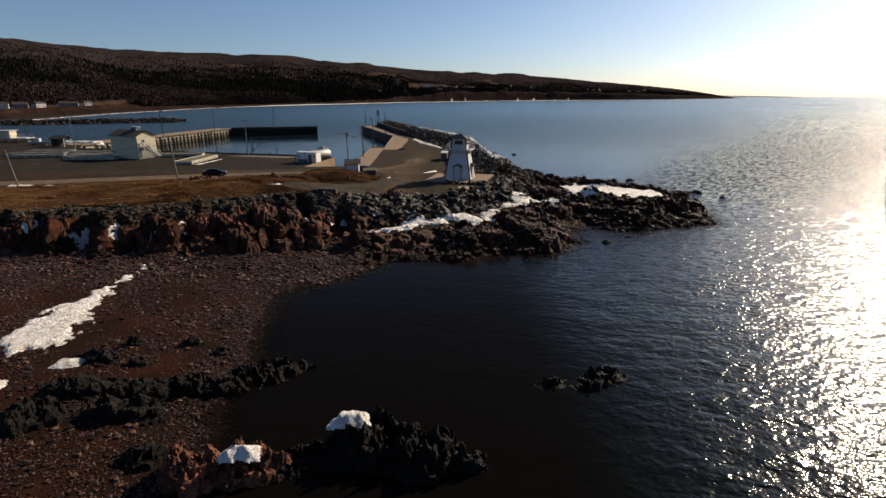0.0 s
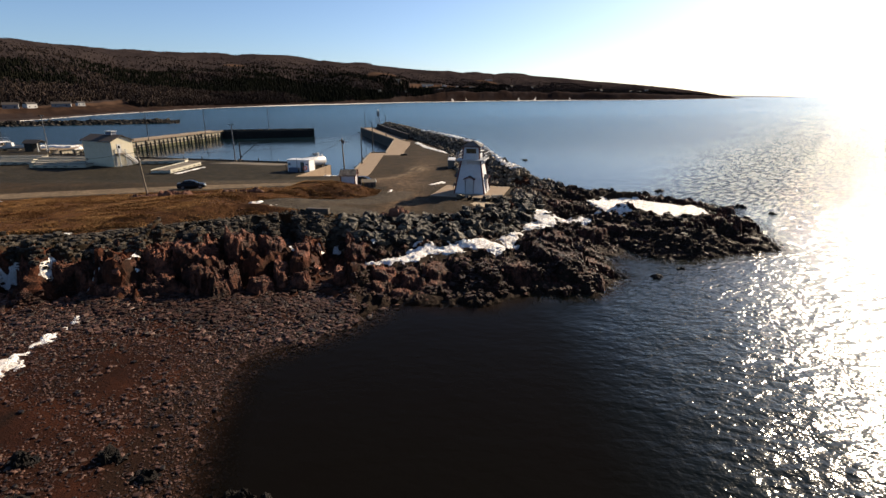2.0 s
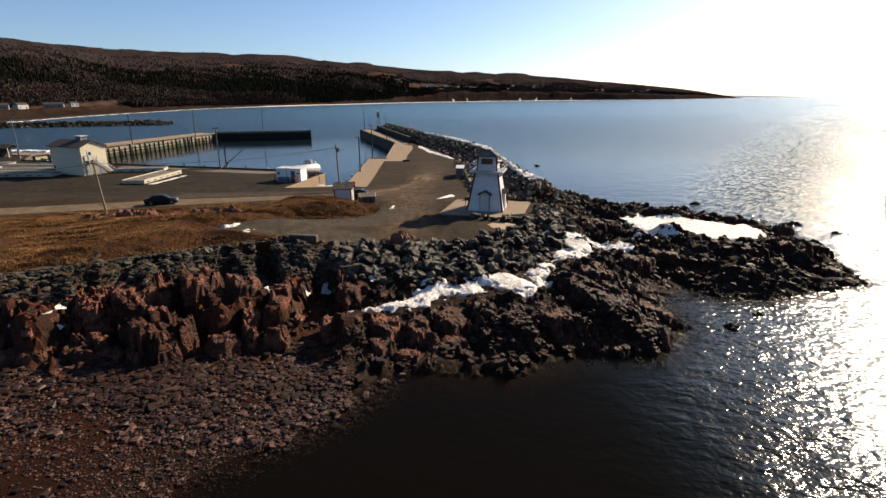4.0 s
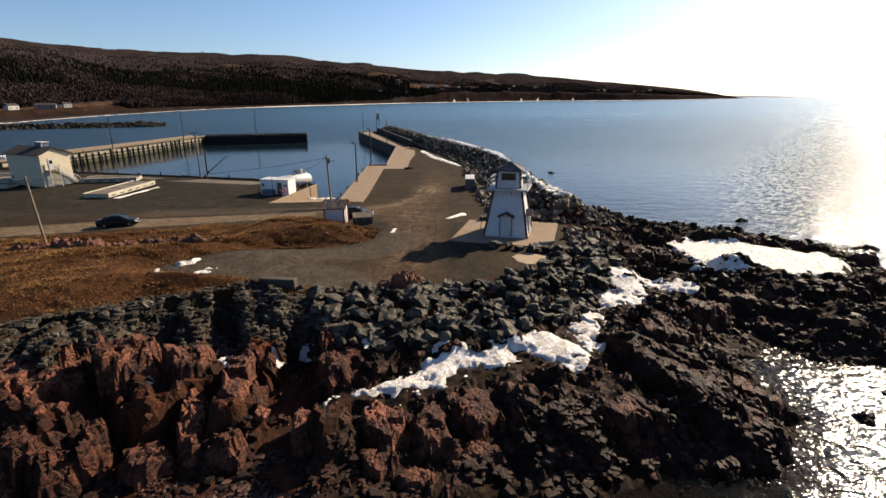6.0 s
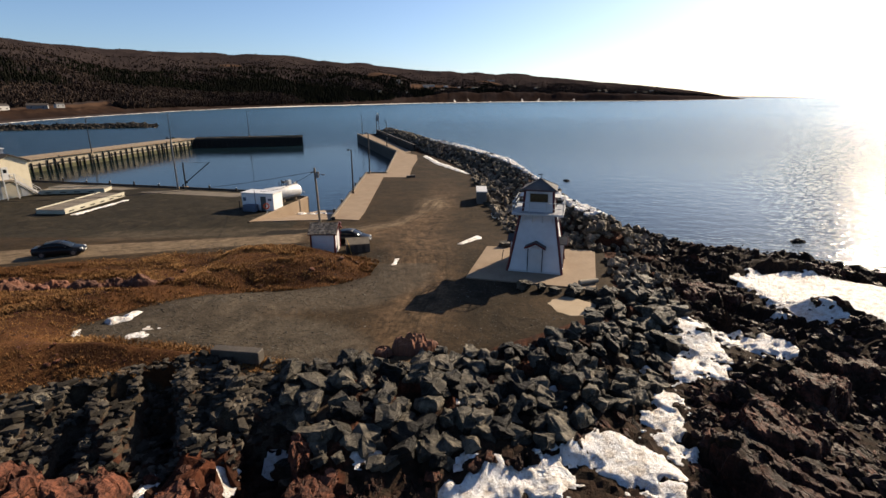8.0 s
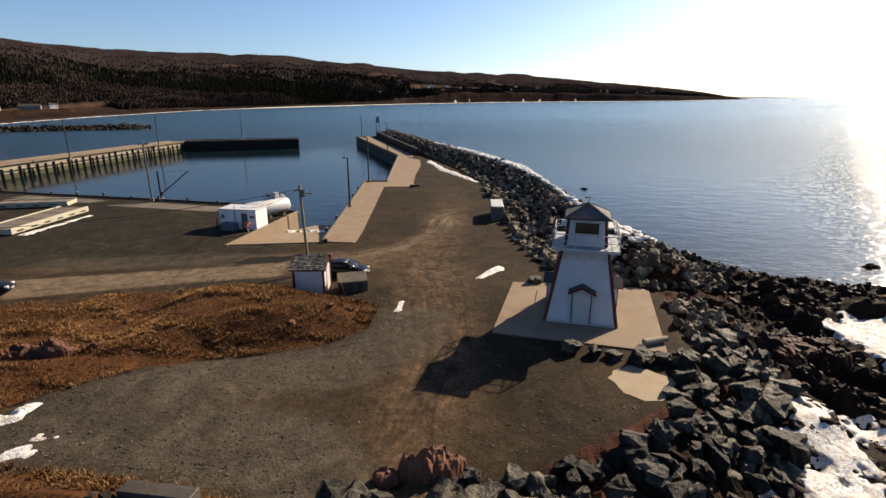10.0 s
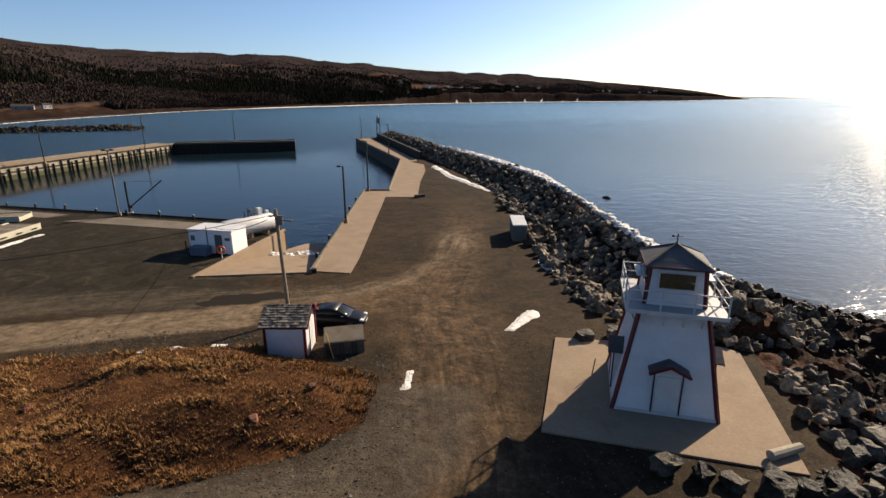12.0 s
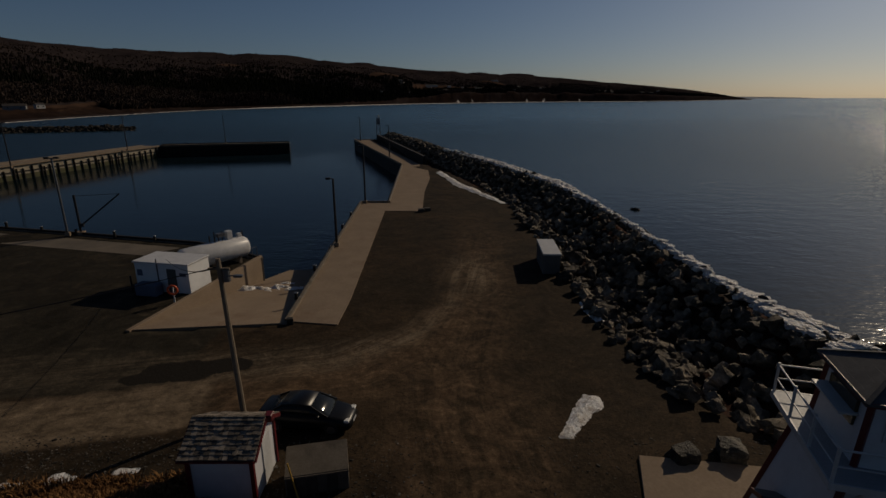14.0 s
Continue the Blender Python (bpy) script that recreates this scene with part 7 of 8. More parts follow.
def harbour_house():
    z = ground_z(-82.6, 136.5)
    H = thing("harbour_building", -82.2, 137.7, z, -22, "cream two-storey harbour building with a dark gabled roof", "building")
    lx, ly, h = 4.9, 2.7, 5.9
    part("wall", box(0, 0, 0, 2 * lx, 2 * ly, h), CREAM, H)
    part("gable", extrude_x([(-ly, h), (ly, h), (0, h + 1.15)], -lx, lx), CREAM, H)
    for s in (-1, 1):
        part("roof", extrude_x([(s * (ly + 0.4), h - 0.16), (0, h + 1.18), (0, h + 1.34), (s * (ly + 0.4), h + 0.02)], -lx - 0.4, lx + 0.4), DARKROOF, H, "dark shingled roof slope")
        part("fascia", bar((-lx - 0.4, s * (ly + 0.42), h - 0.08), (lx + 0.4, s * (ly + 0.42), h - 0.08), 0.2, 0.04), WHITEPAINT, H)
    C = part("roof_hutch", box(1.4, 0.3, h + 0.7, 2.0, 1.2, 1.3), BLUEGREY, H, "pale boxed vent on the roof")
    part("hutch_roof", box(1.4, 0.3, h + 2.0, 2.4, 1.5, 0.12), WHITEPAINT, C)
    for s in (-0.95, 0.95):
        part("hutch_leg", box(1.4 + s, -0.35, h + 0.6, 0.1, 0.1, 1.4), WHITEPAINT, C)
    d = part("door", box(lx + 0.03, -0.9, 3.1, 0.08, 0.95, 2.05), WHITEPAINT, H, "white upper door")
    part("door_pane", box(lx + 0.08, -0.9, 4.2, 0.04, 0.5, 0.6), GLASS, d)
    part("lower_door", box(lx + 0.03, 1.3, 0.05, 0.08, 1.0, 2.05), WHITEPAINT, H)
    W = part("window", box(-4.95, 0.2, 1.4, 0.08, 1.0, 1.0), WHITEPAINT, H)
    part("pane", box(-5.0, 0.2, 1.5, 0.06, 0.8, 0.8), GLASS, W)
    part("window", box(-4.3, -2.72, 1.2, 0.4, 0.05, 0.6), GLASS, H)
    # outside stair along the gable end
    st = part("landing", box(lx + 0.75, -1.2, 2.95, 1.4, 1.8, 0.14), TIMBER, H, "wooden landing")
    for a, b in (((lx + 0.1, -2.1), (lx + 1.4, -2.1)), ((lx + 1.4, -2.1), (lx + 1.4, -0.4))):
        for hh in (0.55, 1.05):
            part("rail", bar((*a, 3.05 + hh), (*b, 3.05 + hh), 0.07, 0.07), WHITEPAINT, st)
    for px, py in ((lx + 0.1, -2.1), (lx + 1.4, -2.1), (lx + 1.4, -0.4)):
        part("post", box(px, py, 0, 0.12, 0.12, 4.1), WHITEPAINT, st)
    steps_part = part("stair_stringer", bar((lx + 0.15, -0.3, 3.0), (lx + 0.15, 3.1, 0.1), 0.06, 0.3), WHITEPAINT, H, "white outside stair")
    part("stringer", bar((lx + 1.35, -0.3, 3.0), (lx + 1.35, 3.1, 0.1), 0.06, 0.3), WHITEPAINT, steps_part)
    for i in range(14):
        a = (i + 0.5) / 14
        part("tread", box(lx + 0.75, -0.3 + 3.4 * a, 3.0 - 2.9 * a, 1.2, 0.28, 0.05), TIMBER, steps_part)
    for xx in (lx + 0.15, lx + 1.35):
        part("handrail", bar((xx, -0.3, 4.05), (xx, 3.1, 1.1), 0.07, 0.07), WHITEPAINT, steps_part)
        for a in (0.0, 0.33, 0.66, 1.0):
            part("baluster", bar((xx, -0.3 + 3.4 * a, 3.0 - 2.9 * a), (xx, -0.3 + 3.4 * a, 4.05 - 2.95 * a), 0.06, 0.06), WHITEPAINT, steps_part)
    part("skirt", bar((lx + 1.0, -2.9, 0.2), (lx + 3.2, 1.0, 0.9), 0.05, 0.05), WHITEPAINT, H)


def dock_float(x, y, turn, length, wide, label, high=0.75):
    z = ground_z(x, y)
    F = thing("dock_float", x, y, z, turn, label, "dock float", "stored dock floats")
    part("hull", box(0, 0, 0.12, length, wide, high - 0.18), FLOATSIDE, F, bevel=0.03)
    for i in range(4):
        part("skid", box((i - 1.5) * length / 4.2, 0, 0, 0.3, wide * 0.94, 0.14), TARRED, F)
    n = max(6, int(length / 0.75))
    for i in range(n):
        part("deck_plank", box((i + 0.5) * length / n - length / 2, 0, high - 0.06, length / n - 0.04, wide - 0.3, 0.06), TIMBER, F)
    for s in (-1, 1):
        part("wale", box(0, s * (wide / 2 - 0.08), high - 0.06, length, 0.18, 0.2), FLOATSIDE, F, "pale timber edge rail")
        for i in range(int(length / 2.2)):
            part("bumper", box((i + 0.6) * 2.2 - length / 2, s * (wide / 2 + 0.03), high - 0.42, 0.9, 0.07, 0.16), TARRED, F)
    return F


def timber_pier():
    a, b = Vector((-118.6, 170.0, 0)), Vector((-103.4, 254.5, 0))
    d = b - a
    ang = math.degrees(math.atan2(d.y, d.x))
    mid = (a + b) / 2
    P = thing("timber_pier", mid.x, mid.y, 0, ang, "long timber pier with dark fender piles against a pale face", "pier")
    L = d.length
    part("core", box(0, 3.2, -3.0, L, 5.6, 6.4), PIERFACE, P, "pale concrete face")
    part("weed_band", box(0, 0.375, -2.9, L - 0.1, 0.07, 4.1), WEED, P, "olive green weed below the tide line")
    part("deck", box(0, 3.0, 3.4, L + 0.4, 6.4, 0.22), CONCRETE, P)
    part("kerb", box(0, -0.05, 3.62, L, 0.3, 0.25), TIMBER, P)
    part("kerb", box(0, 6.0, 3.62, L, 0.3, 0.25), TIMBER, P)
    part("wale", box(0, 0.32, 1.7, L, 0.2, 0.3), TARRED, P)
    rng = np.random.default_rng(5)
    n = 36
    for i in range(n):
        x = (i + 0.5) * L / n - L / 2
        part("fender_pile", rod((x + rng.uniform(-0.2, 0.2), 0.12, -3.0), (x, 0.2, 2.6 + rng.uniform(-0.3, 0.7)), 0.24, 0.2, 8), TARRED, P)
        if rng.uniform() < 0.45:
            part("fender_pile", rod((x + 0.8, 0.05, -3.0), (x + 0.75, 0.16, 2.0 + rng.uniform(-0.3, 0.7)), 0.2, 0.17, 8), TARRED, P)
    a, b = Vector((-104.0, 254.6, 0)), Vector((-63.8, 265.4, 0))
    d = b - a
    mid = (a + b) / 2
    Q = thing("outer_pier", mid.x, mid.y, 0, math.degrees(math.atan2(d.y, d.x)), "dark timber-sheathed outer pier", "pier")
    L = d.length
    part("core", box(0, 3.0, -3.0, L, 6.0, 6.3), TARRED, Q)
    part("deck", box(0, 3.0, 3.3, L + 0.2, 6.2, 0.2), TIMBER, Q)
    part("kerb", box(0, 0.1, 3.5, L, 0.3, 0.3), TARRED, Q)
    part("kerb", box(0, 5.9, 3.5, L, 0.3, 0.3), TARRED, Q)
    part("rub_strake", box(0, -0.08, 2.3, L, 0.16, 0.25), TARRED, Q)
    n = 22
    for i in range(n):
        part("fender_pile", box((i + 0.5) * L / n - L / 2, -0.1, -2.8, 0.26, 0.22, 6.0), TARRED, Q)
    part("ladder_frame", bar((L / 2 - 0.6, 0.3, 3.5), (L / 2 - 0.6, 0.3, 5.8), 0.1, 0.1), BLACKSTEEL, Q)
    part("ladder_frame", bar((L / 2 - 1.4, 0.3, 3.5), (L / 2 - 1.4, 0.3, 4.9), 0.1, 0.1), BLACKSTEEL, Q)
    for x, y, h in ((-108.0, 201.0, 10.0), (-104.9, 240.0, 9.8), (-84.3, 261.5, 9.6)):
        lamp_post(x, y, h, 0, False, 3.6, "tall grey lamp post standing on the pier")


def jib_crane():
    J = thing("jib_crane", -53.2, 144.3, ground_z(-53.2, 143.2) + 0.1, 20, "small dark steel jib crane on the quay", "crane")
    part("base", box(0, 0, 0, 0.8, 0.8, 0.3), CONCRETE, J)
    part("mast", rod((0, 0, 0.2), (0, 0, 4.7), 0.14), BLACKSTEEL, J)
    part("boom", rod((0, 0, 0.9), (4.4, 1.2, 4.4), 0.09), BLACKSTEEL, J)
    part("stay", rod((0, 0, 4.6), (4.4, 1.2, 4.4), 0.025), BLACKSTEEL, J)
    part("winch", box(0.2, 0, 0.9, 0.5, 0.4, 0.4), BLACKSTEEL, J)


def beacon_tower():
    B = thing("beacon_mast", -35.3, 286.0, 3.3, 0, "pale lattice beacon mast at the wharf's end", "beacon")
    for x in (-0.7, 0.7):
        for y in (-0.5, 0.5):
            part("leg", bar((x, y, 0), (x * 0.8, y * 0.8, 8.4), 0.12, 0.12), GALVANISED, B)
    for i in range(5):
        z = 1.2 + 1.6 * i
        part("brace", bar((-0.7, -0.5, z), (0.7, -0.5, z + 1.2), 0.06, 0.06), GALVANISED, B)
        part("brace", bar((-0.7, 0.5, z + 1.2), (0.7, 0.5, z), 0.06, 0.06), GALVANISED, B)
    part("lamp_head", rod((0, 0, 8.2), (0, 0, 9.0), 0.3), LAMPGLASS, B)
    part("day_mark", box(0, -0.55, 5.6, 1.3, 0.05, 2.2), GALVANISED, B)


def concrete_block(x, y, turn, sx, sy, sz, label, category="block", material=None):
    b = part("concrete_block", box(0, 0, -0.05, sx, sy, sz), material or CONCRETE, bevel=0.04)
    b.matrix_basis = pose(x, y, ground_z(x, y), 0, 0, turn)
    return tagged(b, label, category)


def loose_rock(x, y, s, turn, label, red=False, k=0, flat=0.8):
    ob = new("rock", (RED_MESHES if red else BOULDER_MESHES)[k])
    ob.matrix_basis = Matrix.LocRotScale((x, y, max(ground_z(x, y), 4.05 if 91.2 < y < 104 and -3 < x < 10 else -9) + 0.22 * s), Euler((0, 0, turn)), (s, s * 0.85, s * flat))
    return tagged(ob, label, "rock", "loose rocks by the lot")


RED_MESHES = [stone_mesh("red_stone", 700 + i, 12, 0.08, 0.8, 1) for i in range(4)]
for m in RED_MESHES:
    m.materials.append(REDROCK)


build_wharf()
lighthouse()
ticket_shed()
bin_box()
car(-16.3, 107.15, -5.6, GREYCAR, "dark grey saloon car parked behind the shed")
car(-45.5, 101.6, 20.0, BLACKCAR, "black saloon car parked beside the road")
top_a = utility_pole(-19.75, 107.7, 8.4, 0, "wooden utility pole with a transformer behind the shed", -0.3, True)
top_b = utility_pole(-48.8, 93.7, 7.6, 0, "leaning grey wooden utility pole by the road", -0.6)
top_c = utility_pole(-74.5, 88.8, 6.4, 0, "grey wooden utility pole by the road", -0.9)
wire(top_a, (-33.1, 126.2, 6.1), 0.6, "thin black service wire to the fuel cabin")
wire(top_a, top_b, 0.9, "thin black overhead wire between the poles")
wire(top_b, top_c, 0.9, "thin black overhead wire between the poles")
fuel_store()
container()
harbour_house()
timber_pier()
jib_crane()
beacon_tower()


def mooring_post(x, y, h):
    M = thing("mooring_post", x, y, 3.42, 0, "short dark timber mooring post on the quay's edge", "mooring post", "mooring posts along the quay")
    part("post", rod((0, 0, 0), (0, 0, h), 0.16, 0.14, 10), TARRED, M)
    part("cap", rod((0, 0, h), (0, 0, h + 0.05), 0.19, 0.16, 10), GALVANISED, M, "pale metal cap")


for k in range(13):
    a = (k + 0.5) / 13
    mooring_post(-40.0 - 70.0 * a, 140.6 + 17.0 * a + (0.35 if a > 0.2 else 0.0), 0.6 + 0.12 * ((k * 5) % 3))
for y in (124, 131, 147, 154):
    mooring_post(-21.6 - 0.03 * (y - 120), y, 0.55)
lamp_post(-21.5, 139.2, 7.5, 180, base=3.42)
lamp_post(-21.9, 162.7, 8.7, 180, base=3.42)
lamp_post(-40.9, 277.0, 8.2, 180, base=3.41)
lamp_post(-24.8, 225.5, 8.3, 180, base=3.41)
lamp_post(-54.4, 143.7, 9.2, 15, True, base=3.36, label="twin-headed lamp post on the quay")
lamp_post(-117.4, 164.8, 10.5, 0, True, label="tall lamp post at the head of the basin")
lamp_post(-151.0, 189.0, 7.6, 0, False, label="tall lamp post at the head of the basin")
for x, y, turn, length, wide, label in ((-61.9, 129.3, 88, 13.5, 4.3, "pale concrete dock float lying ashore"), (-70.5, 140.2, 12, 10.0, 3.2, "dark dock float stored beside the quay"), (-96.0, 140.4, 5, 13.0, 3.0, "pale dock float stored in a row"),
                                        (-99.0, 146.0, 5, 15.0, 3.0, "pale dock float stored in a row"), (-112.0, 142.4, 8, 15.0, 2.8, "long pale dock float stored in a row"), (-113.0, 148.8, 8, 12.0, 2.8, "long pale dock float stored in a row"), (-90.5, 132.6, 4, 12.5, 3.0, "pale dock float lying on the lot"), (-93.5, 136.4, 4, 12.5, 2.8, "pale dock float lying on the lot"), (-108.0, 137.6, 6, 14.0, 2.6, "long pale dock float stored in a row")):
    dock_float(x, y, turn, length, wide, label)


# ---- the lot's loose things ----
for x, y, s, turn, k, label in ((0.9, 104.3, 1.25, 0.3, 0, "grey boulder standing on the apron's corner"), (3.1, 104.6, 1.5, 1.2, 5, "pale grey slab of rock beside the apron"), (1.2, 91.9, 1.2, 0.4, 2, "dark boulder along the apron's edge"), (2.5, 91.4, 1.0, 1.6, 3, "dark boulder along the apron's edge"),
                               (3.6, 91.0, 1.0, 2.2, 4, "dark boulder along the apron's edge"), (5.2, 90.6, 1.5, 0.9, 6, "large dark boulder along the apron's edge"), (6.6, 90.4, 1.2, 2.9, 7, "dark boulder along the apron's edge"), (7.6, 90.0, 1.3, 0.2, 8, "dark boulder along the apron's edge")):
    loose_rock(x, y, s, turn, label, False, k)
for x, y, s, turn, k in ((-37.0, 88.6, 1.1, 2.4, 2), (-15.3, 96.6, 0.5, 0.5, 3), (-14.6, 97.6, 0.4, 1.5, 0), (-17.5, 94.2, 0.6, 1.9, 1), (-25.6, 91.4, 0.45, 0.2, 2), (-30.4, 88.0, 0.45, 0.9, 3)):
    loose_rock(x, y, s, turn, "red-brown rock showing in the grass and gravel", True, k, 0.6)
concrete_block(-17.9, 78.1, -8, 3.0, 0.7, 0.75, "weathered timber barrier beam at the lot's edge", "barrier", WETWALL)
log = part("drift_log", rod((-0.9, 0, 0.22), (0.9, 0.1, 0.24), 0.24, 0.2, 10), PIERFACE)
log.matrix_basis = pose(6.9, 92.7, 4.05, 0, 0, 15)
tagged(log, "pale weathered log lying on the apron", "log")
peg = part("steel_peg", rod((0, 0, 0), (0.12, 0, 1.1), 0.035), BLACKSTEEL)
peg.matrix_basis = pose(0.1, 99.6, 4.05)
tagged(peg, "thin dark post standing on the apron", "post")
for x, y, turn in ((-13.0, 157.0, 10), (-12.2, 157.6, 30)):
    concrete_block(x, y, turn, 0.9, 0.6, 0.55, "dark concrete block at the end of the deck", "block", WETWALL)
for x, y in ((-21.3, 120.4), (-20.9, 119.5)):
    concrete_block(x, y, 20, 0.45, 0.45, 0.5, "dark stump beside the ramp", "post", TARRED)
snow_patch([(-28.8, 130.6), (-25.4, 130.2), (-23.0, 130.6), (-23.0, 131.5), (-26.0, 131.7), (-29.0, 131.4)], 0.3, "row of broken ice and snow across the ramp", 0.7, 0.1, 1.55, seed=70, grow=0.1, holes=0.8)
snow_patch([(-26.2, 133.2), (-24.6, 133.0), (-24.4, 134.0), (-26.0, 134.2)], 0.3, "lumps of ice stranded on the ramp", 0.5, 0.1, 1.15, seed=73, holes=0.8)
snow_patch([(-59.3, 122.8), (-58.6, 122.8), (-57.4, 133.5), (-58.0, 133.6)], 0.15, "strip of snow beside the dock float", 0.25, 0.2, 3.37, seed=71)
snow_patch([(-132, 176.5), (-118, 175.5), (-117, 178), (-132, 179.5)], 0.9, "heap of snow at the head of the basin", 0.8, 0.4, 3.3, seed=72)


def small_boat(x, y, turn):
    z = ground_z(x, y)
    B = thing("boat", x, y, z, turn, "white open boat hauled out on the shore", "boat")
    hull = bmesh.new()
    rings = []
    for sx, w, lo in ((-3.2, 1.0, 0.35), (-1.5, 1.25, 0.3), (0.8, 1.2, 0.3), (2.4, 0.75, 0.45), (3.5, 0.05, 0.9)):
        rings.append([hull.verts.new(p) for p in ((sx, -w, 1.35), (sx, -w * 0.85, 0.75), (sx, 0, lo), (sx, w * 0.85, 0.75), (sx, w, 1.35))])
    for a, b in zip(rings, rings[1:]):
        for i in range(4):
            hull.faces.new((a[i], a[i + 1], b[i + 1], b[i]))
    hull.faces.new(rings[0])
    part("hull", hull, WHITEPAINT, B)
    part("deck", slab([(-3.1, -0.95), (-1.5, -1.2), (0.8, -1.15), (2.4, -0.7), (3.2, 0), (2.4, 0.7), (0.8, 1.15), (-1.5, 1.2), (-3.1, 0.95)], 1.12, 1.2), BLUEGREY, B)
    part("wheelhouse", box(-0.4, 0, 1.15, 1.5, 1.4, 1.2), WHITEPAINT, B, bevel=0.05)
    for xx in (-1.8, 1.6):
        part("cradle", box(xx, 0, 0, 0.3, 1.8, 0.55), TIMBER, B)


def open_hut(x, y, turn):
    H = thing("shelter", x, y, ground_z(x, y), turn, "small dark-roofed open shelter on the quay", "shelter")
    part("wall", box(-1.0, 0, 0, 2.6, 2.8, 2.5), TARRED, H)
    part("roof", extrude_x([(-1.9, 2.35), (0, 3.3), (1.9, 2.35), (1.9, 2.5), (0, 3.45), (-1.9, 2.5)], -2.6, 2.6), DARKROOF, H)
    for yy in (-1.4, 1.4):
        part("post", box(2.3, yy, 0, 0.18, 0.18, 2.5), WHITEPAINT, H)


def deck_house(x, y, turn):
    H = thing("boathouse", x, y, ground_z(x, y), turn, "white boathouse with a railed deck on posts", "building")
    for i in range(4):
        for s in (-1, 1):
            part("stilt", box((i - 1.5) * 3.2, s * 1.8, -0.2, 0.25, 0.25, 1.5), TARRED, H)
    part("deck", box(0, 0, 1.2, 11.0, 4.6, 0.25), WHITEPAINT, H)
    for s in (-1, 1):
        for hh in (0.5, 1.0):
            part("rail", bar((-5.4, s * 2.2, 1.45 + hh), (5.4, s * 2.2, 1.45 + hh), 0.09, 0.09), WHITEPAINT, H)
    part("wall", box(-2.4, 0, 1.45, 4.6, 3.4, 2.4), CREAM, H)
    part("roof", box(-2.4, 0, 3.85, 5.4, 4.2, 0.2), WHITEPAINT, H)


small_boat(-133.0, 171.0, 10)
open_hut(-124.0, 168.5, -8)
deck_house(-152.5, 185.0, 4)


# ---- far shore details ----
def far_house(az, inland, sx, sy, h, turn, wall, label):
    depth = float(np.interp(az, [-75, -40, -20, 0, 12, 22, 29.5], [1500, 1450, 1500, 1250, 900, 600, 200]))
    x, y, z, _, _ = hill(np.array([az]), np.array([(inland + 8) / depth]))
    H = thing("far_house", float(x[0]), float(y[0]), float(z[0]) - 0.4, turn, label, "house", "houses across the bay")
    sx, sy, h = sx * 0.8, sy * 0.8, h * 0.8
    part("wall", box(0, 0, 0, sx, sy, h + 0.4), wall, H)
    part("roof", extrude_x([(-sy / 2 - 0.3, h + 0.3), (0, h + sy * 0.32), (sy / 2 + 0.3, h + 0.3)], -sx / 2 - 0.3, sx / 2 + 0.3), DARKROOF, H)
    for k in (-0.28, 0.28):
        part("window", box(k * sx, -sy / 2 - 0.04, 1.3, 1.0, 0.1, 1.1), GLASS, H)


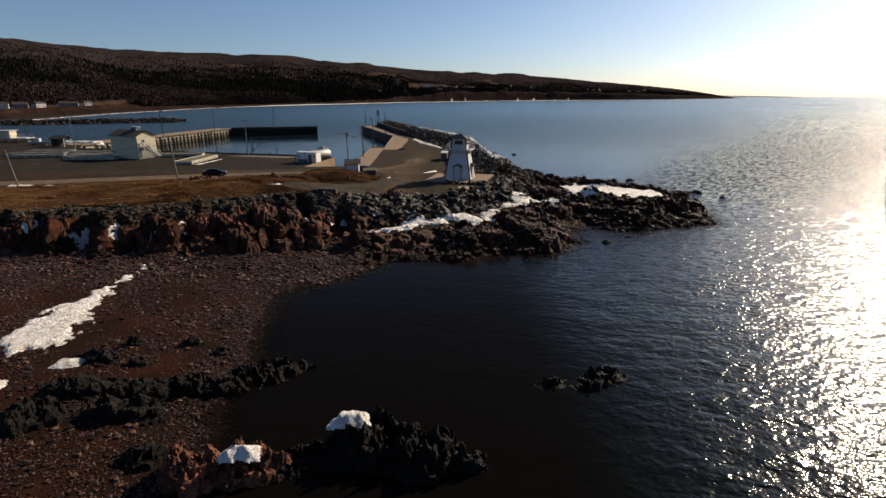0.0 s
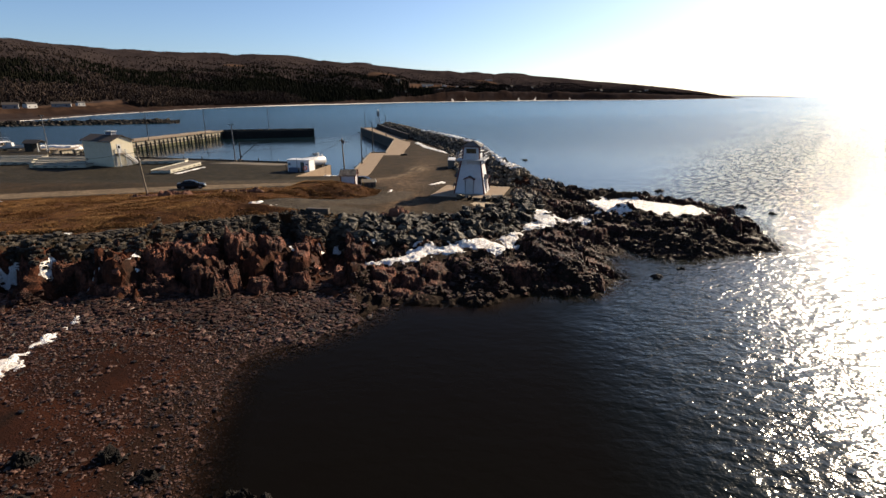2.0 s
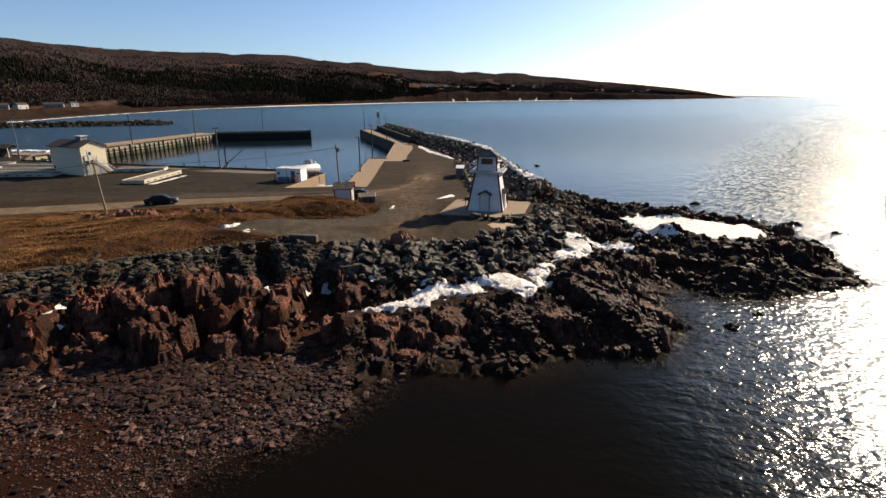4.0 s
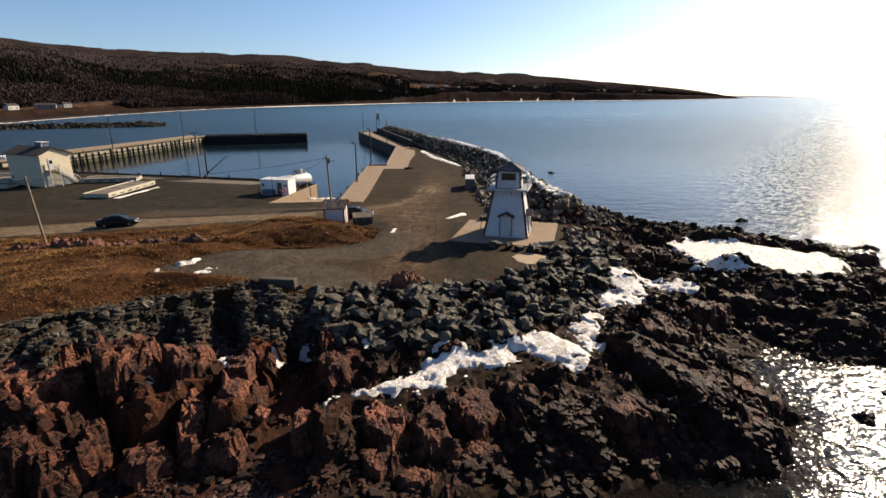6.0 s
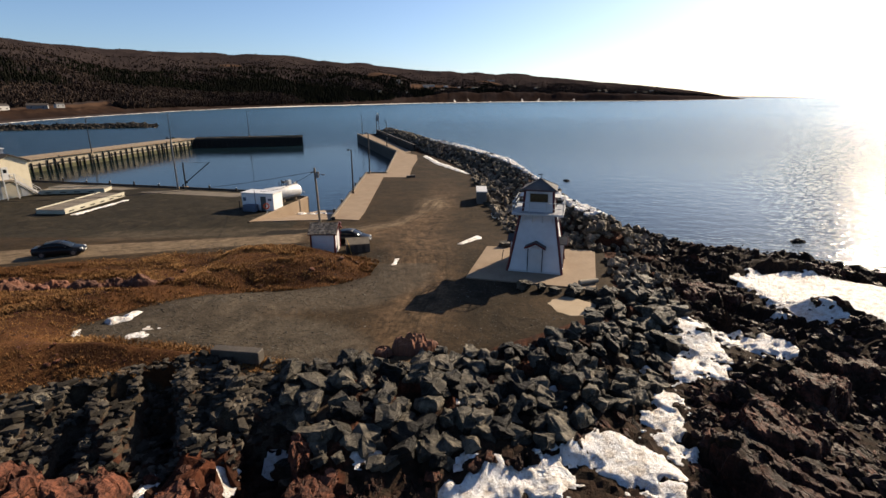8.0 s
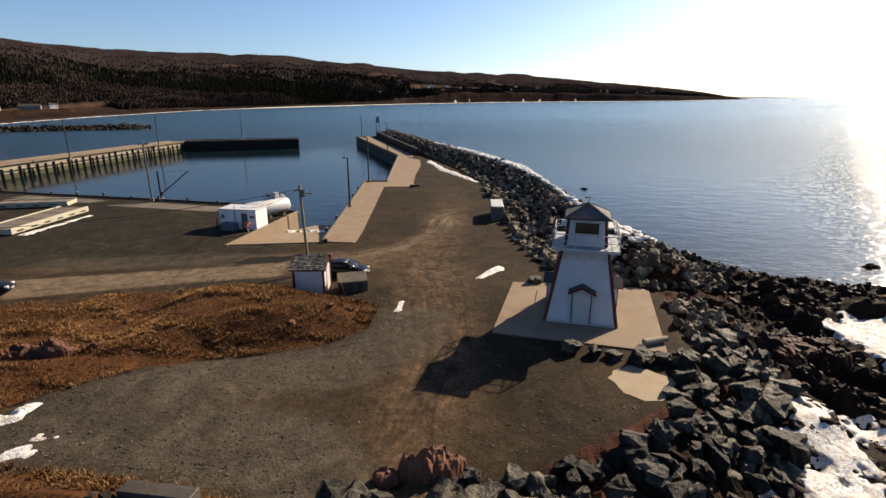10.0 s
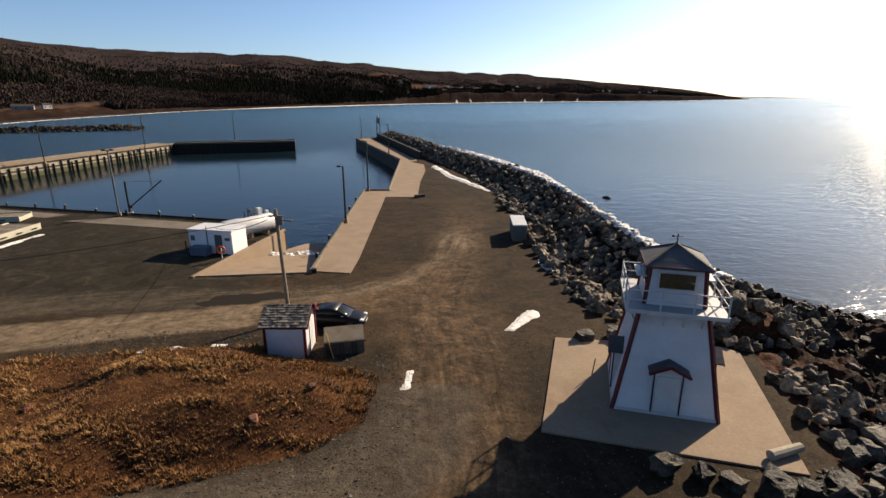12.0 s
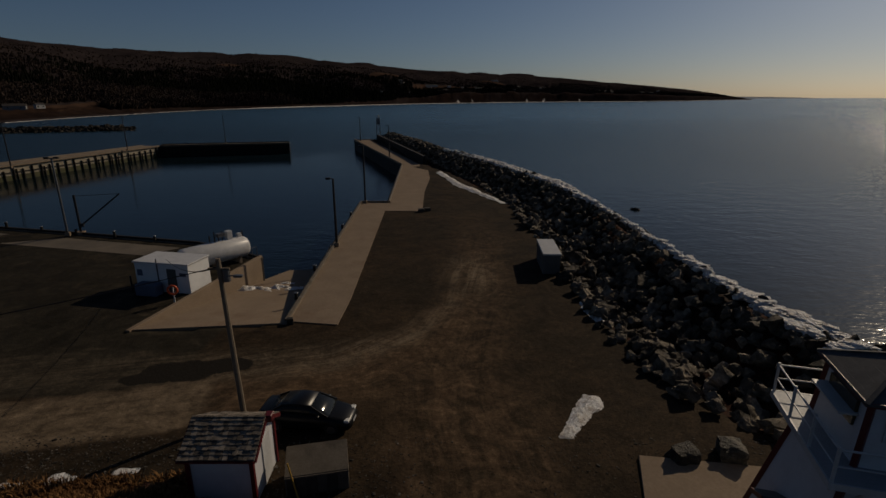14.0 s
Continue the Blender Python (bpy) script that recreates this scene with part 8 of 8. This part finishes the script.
FARWALL = plain("far_house_paint", (0.72, 0.70, 0.66), 0.6)
FARGREY = plain("far_house_grey", (0.26, 0.26, 0.27), 0.7)
for az, inland, sx, sy, h, turn, wall, label in ((-35.9, 66, 9, 7, 4.2, 60, FARWALL, "small white house above the shore"), (-37.4, 68, 20, 9, 4.0, 30, FARGREY, "long grey bungalow above the shore"), (-39.8, 75, 11, 8, 5.0, 70, FARWALL, "white gabled house above the shore"),
                                                 (-41.2, 80, 14, 9, 4.5, 35, FARGREY, "grey house above the shore"), (-42.6, 78, 12, 8, 4.5, 35, FARWALL, "white house above the shore"), (-44.2, 86, 14, 9, 4.5, 30, FARWALL, "white house above the shore")):
    far_house(az, inland, sx, sy, h, turn, wall, label)
rng_far = np.random.default_rng(9)
for k in range(30):
    az = float(rng_far.uniform(-9, 24))
    far_house(az, float(rng_far.uniform(70, 330)) * (0.6 if az > 12 else 1.0), float(rng_far.uniform(9, 18)), 8.0, float(rng_far.uniform(4, 6)), float(rng_far.uniform(-30, 50)), FARWALL if k % 3 else FARGREY, "small pale house among the trees across the bay")
far_house(-1.6, 300, 46, 12, 5.0, 10, FARWALL, "long pale barn in a field across the bay")
far_house(5.0, 480, 34, 12, 5.0, 0, FARWALL, "long pale barn in a field across the bay")


def build_groyne():
    rng = np.random.default_rng(77)
    a, b = np.array([-296.0, 350.0]), np.array([-194.0, 394.0])
    rows = []
    for i in range(900):
        k = rng.uniform() ** 0.9
        q = rng.normal() * 2.6
        p = a + (b - a) * k + np.array([-0.39, 0.92]) * q
        s = rng.uniform(1.3, 2.8)
        rows.append((p[0], p[1], max(0.0, 2.4 - abs(q) * 0.65) * (1 if k < 0.96 else 0.5), s * 1.2, s, s * 0.8, rng.uniform(0, 6.28), rng.integers(0, 14)))
    scatter("groyne_boulders", BOULDER_SHAPES, rows, GROYNE, "low groyne of grey boulders across the basin's mouth", "groyne")


build_groyne()


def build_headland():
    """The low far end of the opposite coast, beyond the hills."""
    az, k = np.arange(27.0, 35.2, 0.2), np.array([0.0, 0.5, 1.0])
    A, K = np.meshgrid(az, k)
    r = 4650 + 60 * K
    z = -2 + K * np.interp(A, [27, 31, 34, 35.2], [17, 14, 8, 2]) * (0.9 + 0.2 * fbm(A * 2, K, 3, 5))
    # pale blue-grey: the haze of distance is put into the coast's base colour
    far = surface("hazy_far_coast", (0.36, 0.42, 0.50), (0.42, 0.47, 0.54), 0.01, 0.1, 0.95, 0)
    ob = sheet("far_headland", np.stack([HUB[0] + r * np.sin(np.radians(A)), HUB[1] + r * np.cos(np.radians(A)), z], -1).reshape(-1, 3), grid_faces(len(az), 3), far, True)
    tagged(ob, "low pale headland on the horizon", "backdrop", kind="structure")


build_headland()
